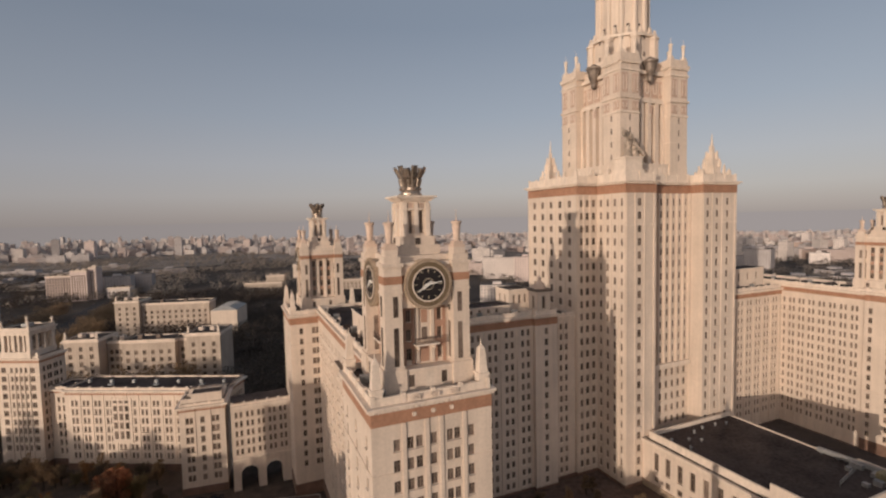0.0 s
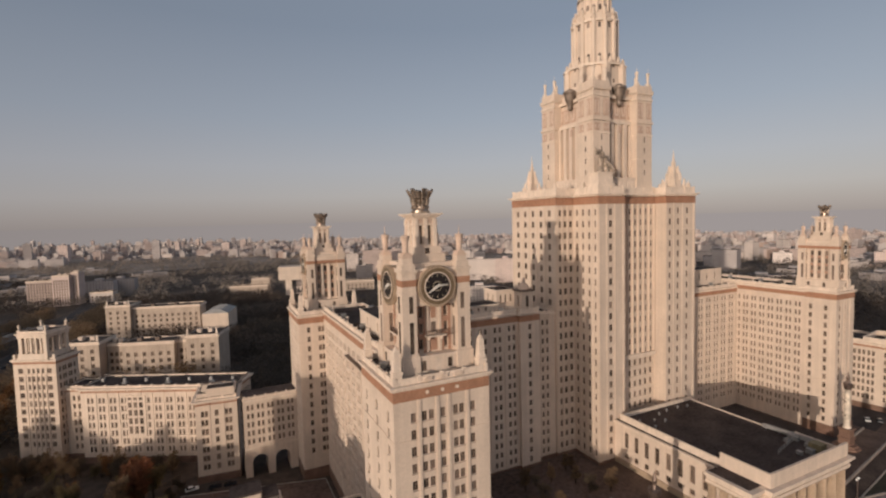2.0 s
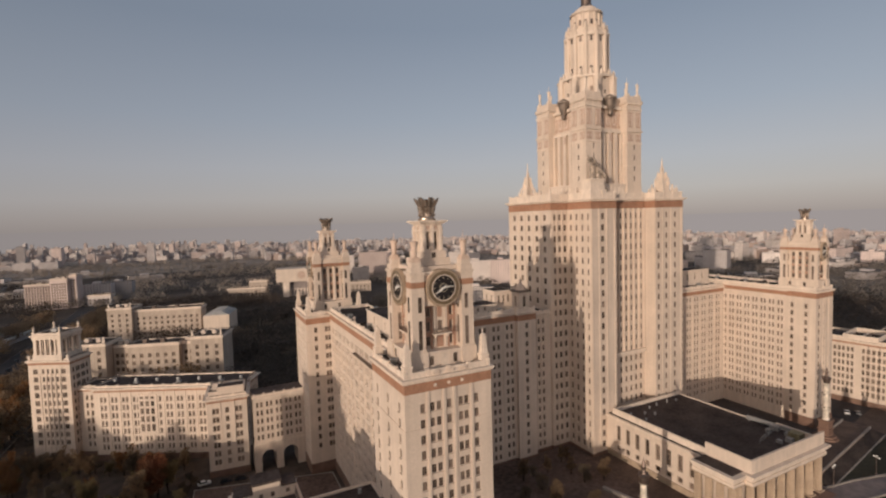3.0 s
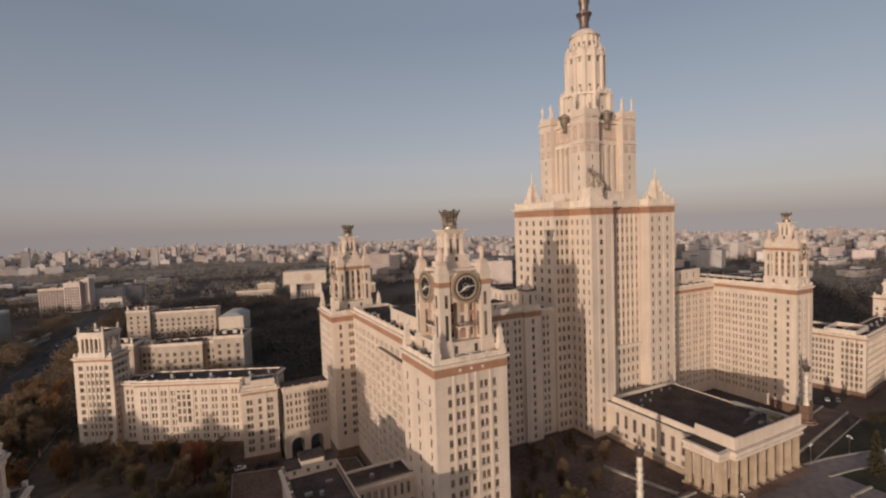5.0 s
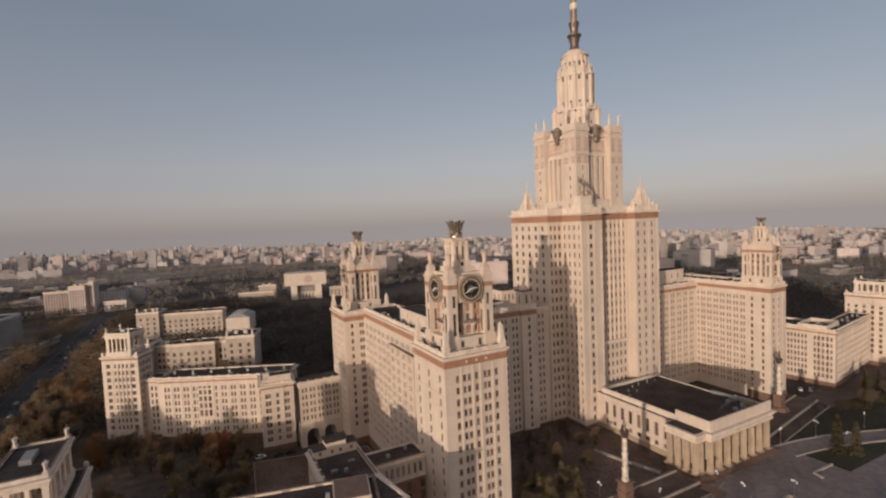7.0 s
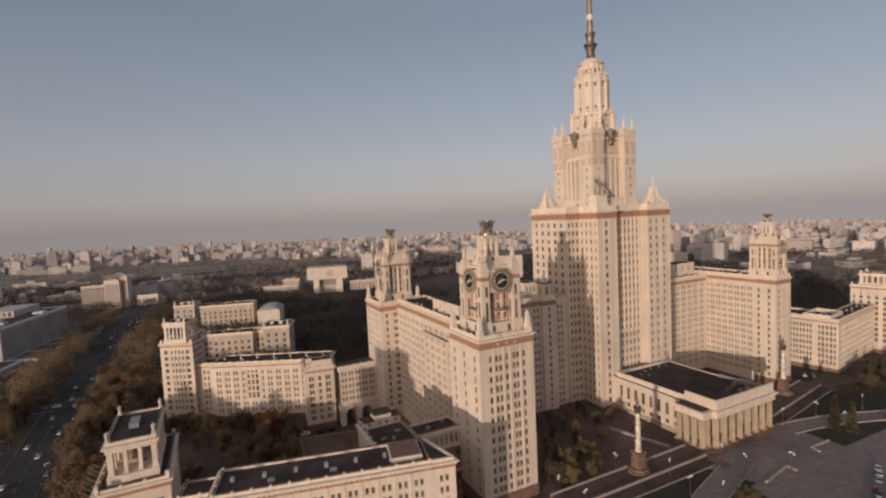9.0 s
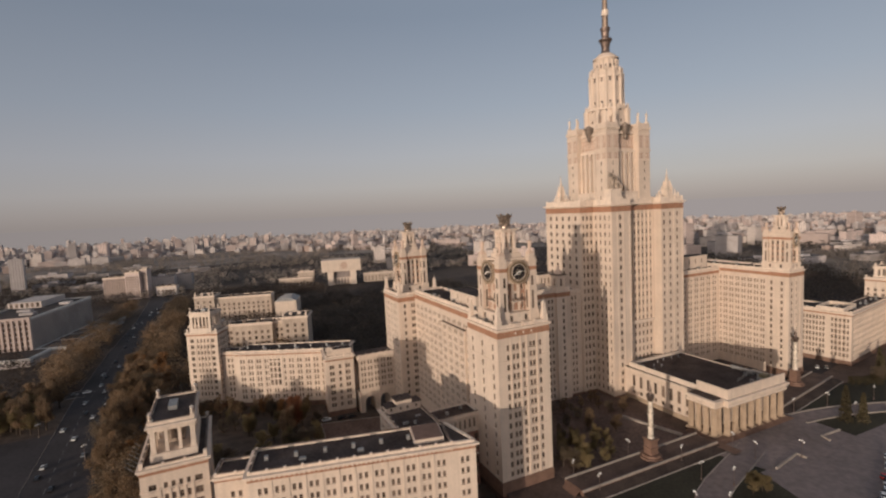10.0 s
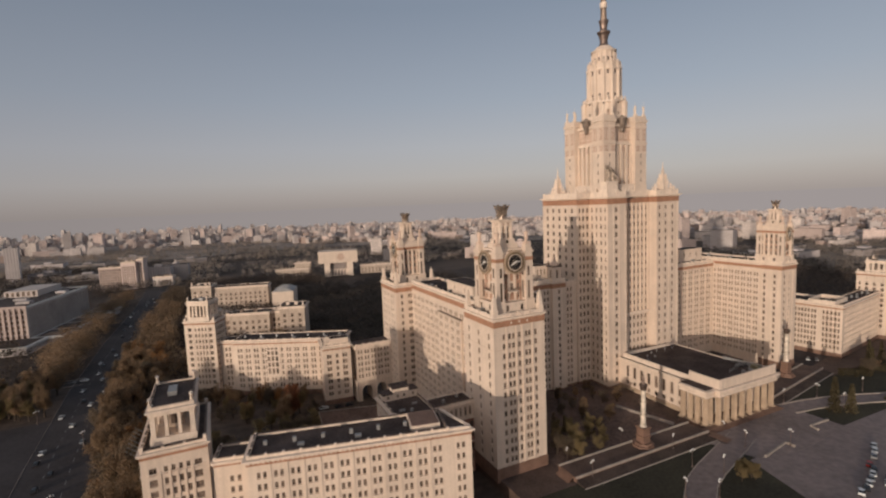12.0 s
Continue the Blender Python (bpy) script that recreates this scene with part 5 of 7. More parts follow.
low_wing("cream dormitory wing across the courtyard", -11.0, 214.2, -26.6, False, end_w=16.0, length=61.3, top=28.5, court=-1, tall=40.6, forward=0.0, wide=17.0, joint=9.0, back=11.5, loggia=(0.84, 0.78, 0.9))


def court_pavilion():
    """The pavilion of the far wing that stands forward into the courtyard."""
    e = thing("court_pavilion", "cream pavilion standing forward into the courtyard", "building", -16.8, 211.0, 0, -6.0)
    wins, z = crowned_block(e, -7.0, 7.0, -9.2, 9.5, 28.5, band=0.9, rows=floors(4.5, 7, 3.3, 2.1), front=share(14.0, 0.17, 0.26, 0.74, 0.83, width=1.05) + share(14.0, 0.5, width=1.3),
                            left=paired(18.7, 3, 1.0, 0.7), right=paired(18.7, 3, 1.0, 0.7), plinth=2.5, proud=1.0, par=0.8, coping=True)
    fill_windows(wins, e, 200)
    each("pilaster", [(x - 0.25, x + 0.25, -9.4, -9.2, 2.5, 28.5) for x in (-2.4, 2.4)], STONE, e)
    g = Geo()
    g.box(-3.2, 6.2, -8.8, -4.0, z + 0.2, z + 3.9)
    g.box(-6.4, -3.21, -8.8, -8.2, z + 0.2, z + 2.4)
    part("attic", g, STONE, e)
    each("attic_roof", [(-2.9, 5.9, -8.4, -4.3, z + 3.9, z + 4.05)], ROOF, e, "dark bitumen roof")
    each("roof_wall", [(-5.8, 6.3, 2.0, 2.4, z + 0.2, z + 2.2), (5.9, 6.3, -3.9, 1.9, z + 0.2, z + 1.8), (-5.8, -2.0, -1.0, -0.6, z + 0.2, z + 1.6)], TRIM, e)
    each("roof_vent", [(3.0, 4.2, -1.5, -0.4, z + 0.2, z + 1.6), (0.0, 0.8, 4.0, 5.0, z + 0.2, z + 1.8), (4.5, 5.3, 4.6, 5.6, z + 0.2, z + 2.0)], LEAD, e, "pale vent on the roof")


court_pavilion()
low_wing("cream dormitory wing beyond the forecourt", 245.5, 103.6, 8.0, True, length=61.0, depth=10.6, base=4.5, top=32.4, tall=44.2, forward=10.0, joint=0.0, loggia=(0.88, 1.08, 0.62), pillars=6)

# links between the wings and the tower blocks
link = thing("arched_link", "cream link with two tall arches", "building", 0.8, 198.0)
g = Geo()


def arch_wall(g, x0, x1, y, z0, z1, centres, half, spring, depth):
    """A wall with round-arched openings right through."""
    edges = [x0] + [e for c in centres for e in (c - half, c + half)] + [x1]
    for a, b in zip(edges[::2], edges[1::2]):
        g.box(a, b, y, y + depth, z0, z1, 0, True)
    for c in centres:
        n = 12
        for i in range(n):
            a, b = math.pi * i / n, math.pi * (i + 1) / n
            pa, pb = (c + half * math.cos(a), spring + half * math.sin(a)), (c + half * math.cos(b), spring + half * math.sin(b))
            g.face([(pa[0], y, pa[1]), (pa[0], y, z1), (pb[0], y, z1), (pb[0], y, pb[1])])
            g.face([(pa[0], y, pa[1]), (pb[0], y, pb[1]), (pb[0], y + depth, pb[1]), (pa[0], y + depth, pa[1])])
        g.face([(c - half, y, z1), (c + half, y, z1), (c + half, y + depth, z1), (c - half, y + depth, z1)])


arch_wall(g, -9.8, 9.18, 0, 0, 10.5, (-4.6, 3.4), 2.7, 5.5, 10)
part("arcade", g, STONE, link)
g = Geo()
for c in (-4.6, 3.4):
    for i in range(12):
        a, b = math.pi * i / 12, math.pi * (i + 1) / 12
        g.bar((c + 3.0 * math.cos(a), -0.1, 5.5 + 3.0 * math.sin(a)), (c + 3.0 * math.cos(b), -0.1, 5.5 + 3.0 * math.sin(b)), 0.5)
g.box(-9.8, 9.18, -0.35, 0, 10.5, 11.2, 0, True)
part("arch_mouldings", g, TRIM, link)
w, wins = Geo(), []
facade(w, wins, (-9.8, 0), (9.18, 0), 11.2, 28.4, paired(18.98, 5, 0.85, 0.65, 0.6), floors(12.4, 5, 3.2, 2.0))
w.box(-9.8, 9.18, 9.0, 10.0, 10.5, 28.4)
w.box(-9.6, 9.0, 0.6, 9.0, 27.0, 28.2)
part("outer_wall", w, STONE, link)
fill_windows(wins, link)
g = Geo()
g.box(-9.8, 9.18, -0.7, 10.5, 28.4, 29.4, 0, True)
g.box(-9.8, 9.18, -0.1, 0.4, 29.4, 30.3)
part("cornice", g, TRIM, link)
each("roof", [(-9.8, 9.18, 0.42, 10.3, 29.4, 29.7)], ROOF, link, "dark bitumen roof")
each("coping", [(-9.8, 9.18, -0.2, 0.5, 30.3, 30.5)], COPING, link, "brown sheet metal coping")
each("parapet_post", [(-9.6 + i * 3.7, -9.0 + i * 3.7, -0.25, 0.5, 29.42, 30.7) for i in range(6)], TRIM, link)

link2 = thing("brick_link", "low link with a cream window arcade over dark red brick", "building", 8.0, 124.0)
g, wins = Geo(), []
facade(g, wins, (-13.4, -12.0), (4.99, -12.0), 21.5, 27.0, evenly(18.39, 9, 1.0, 0.6), [(22.4, 25.9)], 0.5)
g.box(-13.4, 4.99, -11.4, -3, 26.0, 26.8)
part("outer_wall", g, STONE, link2)
fill_windows(wins, link2)
g = Geo()
g.box(-13.3, 4.95, -11.9, -3, 0, 21.5)
part("brick_wall", g, BRICK, link2, "dark red brick walls")
each("window_bay", [(-12.4 + i * 2.02, -12.2 + i * 2.02, -12.25, -12.0, 22.0, 26.6) for i in range(9)], TRIM, link2)
each("string_course", [(-13.4, 4.98, -12.3, -11.9, 21.2, 21.7), (-13.4, 4.98, -12.15, -11.9, 12.0, 12.3)], TRIM, link2)
each("window", [(-10.6 + i * 4.6, -9.2 + i * 4.6, -11.96, -11.5, zz, zz + 2.4) for i in range(4) for zz in (4.6, 8.6, 14.0, 17.6)], GLASS, link2)
g = Geo()
g.box(-13.4, 4.98, -12.5, -3, 27.0, 27.6, 0, True)
parapet(g, -13.4, 4.98, -12.2, -3, 27.6, 28.4, 0.4)
part("parapet", g, TRIM, link2)
each("coping", [(-13.4, 4.98, -12.3, -11.7, 28.4, 28.55)], COPING, link2, "brown sheet metal coping")
each("roof_vent", [(-6.4, -5.4, -9.0, -8.0, 27.85, 28.9), (0.4, 1.2, -6.6, -5.8, 27.85, 29.0)], LEAD, link2, "pale vent on the roof")
g = Geo()
g.box(-12.9, 4.5, -11.7, -3.5, 27.6, 27.85)
part("roof", g, ROOF, link2)

# ---- ground, roads, forecourt ----
GRASS = mat("dry_autumn_ground", (0.088, 0.064, 0.05), 0.95, 0.45, 0.012, 0.25, 0.3)
LAWN = mat("lawn", (0.042, 0.038, 0.025), 0.95, 0.35, 0.05, 0.9, 0.3)
ASPHALT = mat("asphalt", (0.055, 0.046, 0.045), 0.85, 0.3, 0.05, 0.6, 0.2)
COURT = mat("brown_gravel_yard", (0.14, 0.094, 0.076), 0.95, 0.45, 0.06, 0.7, 0.25)
PAVING = mat("granite_paving", (0.20, 0.16, 0.15), 0.6, 0.3, 0.02, 0.5, 0.12)
BANK_BROWN = mat("dark_bank_brown", (0.062, 0.044, 0.036), 0.95, 0.4, 0.15, 1.5, 0.3)
SETTS = mat("dark_brown_paving", (0.105, 0.07, 0.056), 0.75, 0.35, 0.12, 1.4, 0.12)
KERB = mat("pale_kerb_stone", (0.34, 0.29, 0.25), 0.85, 0.2, 0.4, 3.0, 0.1)
PAINT = mat("road_paint", (0.22, 0.21, 0.20), 0.7, 0.3, 0.5, 3.0, 0.0)
g = Geo()
g.face([(-4500, -1500, 0), (5200, -1500, 0), (5200, 5200, 0), (-4500, 5200, 0)])
tagged(new("ground", g.mesh("ground", GRASS)), "brown autumn ground reaching to the horizon", "ground", kind="structure")


def sheet(name, label, category, pts, z, m, kerb=0.0):
    g = Geo()
    g.prism(pts, -0.2, z, 0)
    ob = tagged(new(name, g.mesh(name, m)), label, category, kind="structure")
    if kerb:
        k = Geo()
        for a, b in zip(pts, pts[1:] + pts[:1]):
            k.bar((*a, z + 0.04), (*b, z + 0.04), kerb)
        part("kerb", k, KERB, ob)
    return ob


def strip(name, label, category, line, width, z, m, kerb=0.0, dashes=0):
    """A road or path along a line of points."""
    pts = [Vector(p) for p in line]
    left, right = [], []
    for i, p in enumerate(pts):
        d = (pts[min(i + 1, len(pts) - 1)] - pts[max(i - 1, 0)]).normalized()
        n = Vector((-d.y, d.x)) * width / 2
        left.append(p + n), right.append(p - n)
    g = Geo()
    for i in range(len(pts) - 1):
        g.face([(*right[i], z), (*right[i + 1], z), (*left[i + 1], z), (*left[i], z)])
    ob = tagged(new(name, g.mesh(name, m)), label, category, kind="structure")
    if kerb:
        for side in (left, right):
            k = Geo()
            for a, b in zip(side, side[1:]):
                k.bar((*a, z + 0.03), (*b, z + 0.03), kerb)
            part("kerb", k, KERB, ob)
    if dashes:
        k = Geo()
        for i in range(len(pts) - 1):
            seg = pts[i + 1] - pts[i]
            n = int(seg.length / 9)
            for j in range(n):
                a, b = pts[i] + seg * (j / n), pts[i] + seg * ((j + 0.4) / n)
                s = seg.normalized()
                for off in (-width / 6, width / 6):
                    q = Vector((-s.y, s.x)) * off
                    w = Vector((-s.y, s.x)) * 0.12
                    k.face([(*(a + q - w), z + 0.01), (*(b + q - w), z + 0.01), (*(b + q + w), z + 0.01), (*(a + q + w), z + 0.01)])
        part("lane_dashes", k, PAINT, ob, kind="stuff")
    return ob


strip("road", "wide dark asphalt avenue with lane marks", "road", [(-118, -60), (-128, 120), (-135, 200), (-142, 300), (-145, 420), (-143, 560), (-150, 760), (-165, 1000)], 25, 0.05, ASPHALT, 0.12, 1)
strip("road", "dark asphalt cross street", "road", [(-420, 306), (-250, 318), (-150, 318)], 13, 0.04, ASPHALT, 0.3)
strip("road", "dark asphalt street towards the dormitories", "road", [(-133, 316), (-113, 318)], 12, 0.045, ASPHALT, 0.3)
strip("road", "asphalt street beside the dormitory", "road", [(-112, 60), (-112, 160), (-108, 300)], 9, 0.03, ASPHALT, 0.25)
sheet("road", "wide dark asphalt junction beside the avenue", "road", [(-145, 165), (-290, 150), (-290, 248), (-152, 256)], 0.035, ASPHALT)
UP = GROUND_UP


def platform(label, pts, z):
    """The raised base of the forecourt: a flat top with granite retaining sides."""
    g = Geo()
    g.prism(pts, -0.5, z)
    ob = tagged(new("forecourt_base", g.mesh("forecourt_base", SETTS)), label, "ground", kind="structure")
    return ob


platform("raised granite base of the forecourt", [(14, -120), (420, -120), (420, 149.9), (36, 149.9), (36, 118), (14, 118)], UP)
sheet("lawn", "dark green lawn before the forecourt", "lawn", [(15, -42), (102, -42), (102, 81), (15, 81)], UP + 0.05, LAWN)
sheet("lawn", "dark green lawn beyond the forecourt", "lawn", [(156, 56), (400, 56), (400, 92), (156, 92)], UP + 0.05, LAWN)
sheet("plaza", "grey granite paving of the forecourt", "plaza", [(99, 62.5), (157, 60.5), (300, 57.5), (300, -60), (88, -60), (85, 17)], UP + 0.09, PAVING)
sheet("plaza", "grey granite paving at the portico", "plaza", [(103, 61.2), (123, 57.5), (156, 59.5), (156, 92), (140, 96), (92.5, 94), (98, 75)], UP + 0.15, PAVING)
sheet("courtyard", "brown gravel courtyard", "courtyard", [(-34, 140), (17, 140), (17, 184), (-30, 196)], 0.05, COURT, 0.3)
sheet("court", "brown planted yard beside the tower", "courtyard", [(36.5, 92), (103, 92), (103, 149), (36.5, 149)], UP + 0.06, COURT)
sheet("court", "asphalt yard beyond the hall", "courtyard", [(149, 94), (199, 106), (199, 149), (149, 149)], UP + 0.06, ASPHALT)
sheet("court", "asphalt yard beside the far tower", "courtyard", [(219, 105), (262, 112), (240, 149), (219, 149)], UP + 0.06, ASPHALT)
strip("path", "curving paved path with pale kerbs", "path", [(114, 75), (104, 71.8), (92.5, 68.4), (81, 65), (71.5, 61.3), (60, 53.6), (52.4, 42), (48.5, 17)], 9.2, UP + 0.18, PAVING, 0.35)
strip("path", "curving ramp with pale kerbs", "path", [(152.8, 80.4), (165, 78.5), (178.6, 75), (192, 70.3), (209, 63), (226, 57.5)], 8.8, UP + 0.18, PAVING, 0.6)
g = Geo()
for a, b in (((105.5, 61.0), (122, 63.5)), ((122, 63.5), (122, 60)), ((144.5, 66.5), (156, 66)), ((144.5, 66.5), (143, 63))):
    g.bar((*a, UP + 0.45), (*b, UP + 0.45), 0.7)
tagged(new("plaza_wall", g.mesh("plaza_wall", KERB)), "low pale stone wall on the plaza", "low wall")
g = Geo()
g.box(-0.45, 0.45, -13, 13, 0, 0.8)
g.box(-0.6, 0.6, -13.2, 13.2, 0.8, 1.0, 0, True)
low_wall = tagged(new("yard_wall", g.mesh("yard_wall", KERB)), "low pale stone wall in the planted yard", "low wall")
low_wall.location, low_wall.rotation_euler = (95.2, 107.0, UP), (0, 0, radians(16))


def terrace(label, x0, x1, y0, y1, z, rz=0.0, cx=0.0, cy=0.0):
    e = thing("terrace", label, "terrace", cx, cy, UP, rz)
    g = Geo()
    g.box(x0, x1, y0, y1, 0, z)
    part("retaining_wall", g, GRANITE, e)
    g = Geo()
    g.box(x0 + 0.5, x1 - 0.5, y0 + 0.5, y1 - 0.5, z, z + 0.05)
    part("paving", g, SETTS, e, "dark brown stone paving")
    g = Geo()
    for a, b in ((y0, y0 + 0.5), (y1 - 0.5, y1)):
        g.box(x0, x1, a, b, z, z + 0.7)
    part("coping", g, KERB, e, "pale stone coping")
    # added brown slope stands in for the retaining wall's tall front
    g = Geo()
    for a, b in ((y0 - 4.2, y0 - 0.01),):
        g.face([(x0, a, 0.06), (x1, a, 0.06), (x1, b, z * 0.8), (x0, b, z * 0.8)])
        g.face([(x0, b, z * 0.8), (x0, b, 0.0), (x0, a, 0.0), (x0, a, 0.06)])
        g.face([(x1, a, 0.06), (x1, a, 0.0), (x1, b, 0.0), (x1, b, z * 0.8)])
    part("wall_bank", g, BANK_BROWN, e, "sloping brown bank in place of a tall retaining wall")
    each("bank_kerb", [(x0, x1, y0 - 4.6, y0 - 4.2, 0, 0.3)], KERB, e)
    g = Geo()
    for i in range(5):
        g.box(x0 - 0.5 * (5 - i), x0, y0 + 1.5, y1 - 1.5, 0, z * (i + 1) / 6)
    part("steps", g, GRANITE, e)
    return e


terrace("granite terrace with pale copings below the tower", -35.5, 32, -4.8, 4.8, 1.4, 0, 71.0, 86.4)
terrace("granite terrace with pale copings beyond the hall", -31, 31, -4.8, 4.8, 1.4, 9.0, 184.4, 97.6)
strip("steps", "granite landing beside the hall", "steps", [(103, 85.2), (104, 73.7)], 4.5, UP + 0.9, GRANITE)


def rostral_column(x, y, z=GROUND_UP + 1.4):
    e = thing("monument_column", "pale stone column with dark metal ornaments", "monument", x, y, z, group="monument columns")
    g = Geo()
    for r, a, b in ((4.2, 0, 0.8), (3.4, 0.8, 1.6)):
        g.ngon(0, 0, r, r, a, b, 8, 0, math.pi / 8)
    g.ngon(0, 0, 2.5, 2.3, 1.6, 7.0, 4, 0, math.pi / 4)
    g.ngon(0, 0, 2.9, 2.9, 7.0, 7.6, 4, 0, math.pi / 4, True)
    g.ngon(0, 0, 2.9, 2.9, 3.8, 4.3, 4, 0, math.pi / 4, True)
    part("pedestal", g, GRANITE, e, "brown granite pedestal")
    g = Geo()
    g.lathe(0, 0, [(1.3, 7.6), (1.0, 8.4), (0.95, 11.2), (1.15, 11.3), (1.15, 11.7), (0.92, 11.8), (0.88, 16.2), (1.08, 16.3), (1.08, 16.7), (0.85, 16.8), (0.8, 21.5), (1.1, 22)], 16)
    part("shaft", g, MARBLE, e, "pale weathered stone shaft")
    for i in range(2):
        g = Geo()
        g.bar((-1.7, 0.0, 12.5 + 5.0 * i), (1.7, 0.0, 12.7 + 5.0 * i), 0.35)
        g.bar((0, -1.7, 12.5 + 5.0 * i), (0, 1.7, 12.7 + 5.0 * i), 0.35)
        part("ornament", g, URN, e, "worn metal prow ornament")
    g = Geo()
    g.lathe(0, 0, [(1.0, 22), (1.2, 22.8), (1.55, 24.0), (0.75, 24.4), (0.45, 25.4), (0.6, 26.2), (0.4, 27.0), (0.05, 28.4)], 12)
    g.bar((-1.5, 0, 24.2), (1.5, 0, 24.2), 0.4)
    g.bar((0, -1.5, 24.2), (0, 1.5, 24.2), 0.4)
    part("finial", g, DARKMETAL, e, "dark metal finial")


rostral_column(72.8, 87.0)
rostral_column(190.4, 102.0)

LAMP_GLASS = mat("opal_glass_globe", (0.8, 0.78, 0.74), 0.3, 0.05, 1.0, 4.0, 0.0)
lamp = thing("street_lamp", "dark post lamp with three white globes", "street lamp", 77.3, 69.4, GROUND_UP, group="street lamps")
g = Geo()
g.lathe(0, 0, [(0.35, 0), (0.3, 0.8), (0.12, 1.0), (0.09, 6.2)], 8)
g.bar((-0.9, 0, 6.0), (0.9, 0, 6.0), 0.1)
part("post", g, DARKMETAL, lamp)
for x, z in ((-0.9, 6.4), (0.9, 6.4), (0, 6.7)):
    g = Geo()
    g.lathe(x, 0, [(0.05, z - 0.32), (0.24, z - 0.18), (0.3, z), (0.22, z + 0.2), (0.02, z + 0.3)], 8)
    part("globe", g, LAMP_GLASS, lamp, "white glass globe")
for x, y, z in ((83.3, 61.7, UP), (106.1, 77.7, UP), (60.1, 58.6, UP), (68.7, 53.1, UP), (106.2, 68.9, UP), (158.3, 84.7, UP), (177.0, 80.9, UP), (175.3, 69.4, UP), (202.5, 74.6, UP), (67.7, 93.3, UP), (81.1, 80.4, UP), (40.0, 91.9, UP), (41.9, 80.9, UP), (121.2, 61.3, UP), (54.3, 41.2, UP), (44.8, 46.0, UP), (-128, 160, 0), (-130, 215, 0), (-131, 270, 0), (-156, 200, 0), (-157, 255, 0)):
    copy_thing(lamp, pose(x, y, z, 0, 0, (x * 37) % 90))

# ---- cars ----
RUBBER = mat("tyre_rubber", (0.02, 0.02, 0.02), 0.9, 0.2, 2.0, 8.0, 0.1)
CAR_GLASS = mat("car_glass", (0.02, 0.022, 0.025), 0.1, 0.2, 1.0, 4.0, 0.0, spec=0.6)


def car(label, paint, x, y, rz):
    e = thing("car", label, "car", x, y, 0.1 if x < 0 else GROUND_UP + 0.1, rz, group="parked and passing cars")
    g = Geo()
    low = [(-2.15, 0.35), (2.1, 0.35), (2.15, 0.75), (1.1, 0.95), (-1.9, 0.98), (-2.2, 0.85)]
    top = [(0.95, 0.95), (0.35, 1.42), (-1.2, 1.45), (-1.85, 0.98)]
    for prof, w0, w1 in ((low, 0.88, 0.88),):
        for (a, za), (b, zb) in zip(prof, prof[1:] + prof[:1]):
            g.face([(a, -w0, za), (b, -w0, zb), (b, w0, zb), (a, w0, za)])
        g.face([(a, -w0, z) for a, z in prof])
        g.face([(a, w0, z) for a, z in reversed(prof)])
    g.face([(0.4, -0.66, 1.43), (0.4, 0.66, 1.43), (-1.2, 0.66, 1.47), (-1.2, -0.66, 1.47)])
    part("body", g, paint, e)
    g = Geo()
    wd = [0.84, 0.68, 0.68, 0.84]
    for i in range(4):
        j = (i + 1) % 4
        (a, za), (b, zb) = top[i], top[j]
        g.face([(a, -wd[i], za), (b, -wd[j], zb), (b, wd[j], zb), (a, wd[i], za)])
    g.face([(a, -w, z) for (a, z), w in zip(top, wd)])
    g.face([(a, w, z) for (a, z), w in zip(top, wd)][::-1])
    part("cabin_glass", g, CAR_GLASS, e, "dark car glass")
    for wx in (-1.35, 1.3):
        for wy in (-0.86, 0.7):
            g = Geo()
            n = 10
            ring = [(wx + 0.33 * math.cos(2 * math.pi * k / n), 0.33 + 0.33 * math.sin(2 * math.pi * k / n)) for k in range(n)]
            for p, q in zip(ring, ring[1:] + ring[:1]):
                g.face([(p[0], wy, p[1]), (q[0], wy, q[1]), (q[0], wy + 0.18, q[1]), (p[0], wy + 0.18, p[1])])
            g.face([(a, wy, z) for a, z in ring])
            g.face([(a, wy + 0.18, z) for a, z in reversed(ring)])
            part("wheel", g, RUBBER, e)
    return e


PAINTS = [("white", mat("white_car_paint", (0.7, 0.7, 0.68), 0.25, 0.03)), ("silver", mat("silver_car_paint", (0.4, 0.4, 0.4), 0.25, 0.05, metal=0.5)),
          ("dark", mat("dark_car_paint", (0.03, 0.03, 0.035), 0.2, 0.1)), ("red", mat("red_car_paint", (0.35, 0.04, 0.03), 0.25, 0.05))]
SPOTS = [(142.7, 44.5, 20, 0), (138.0, 42.7, 20, 1), (130.3, 40.7, 20, 3), (146.6, 46.4, 20, 0), (109.8, 32.6, 60, 2), (113.6, 30.7, 60, 0), (117.4, 28.8, 60, 1), (121.2, 26.9, 60, 2),
         (124.6, 37.4, 25, 0), (121.0, 36.2, 25, 1), (117.2, 35.2, 25, 0), (113.4, 34.2, 25, 2), (109.6, 33.9, 25, 0), (228.4, 111.5, 30, 0), (231.2, 108.6, 30, 1), (128.0, 38.6, 25, 2), (125.6, 33.4, 25, 1), (122.0, 32.2, 25, 0)]
SPOTS += [(-26.8, 198.5, 8, 0), (-19.5, 196.5, 0, 2), (-14.5, 195.8, -4, 2)]
SPOTS = [s for s in SPOTS if not (0 < s[0] < 122 and s[1] < 33)]
rnd = random.Random(5)
for i in range(7):
    SPOTS.append((rnd.uniform(-200, -120), 318 + rnd.choice((-3, 3, 0)), rnd.uniform(-4, 4), rnd.choice((0, 1, 2, 0))))
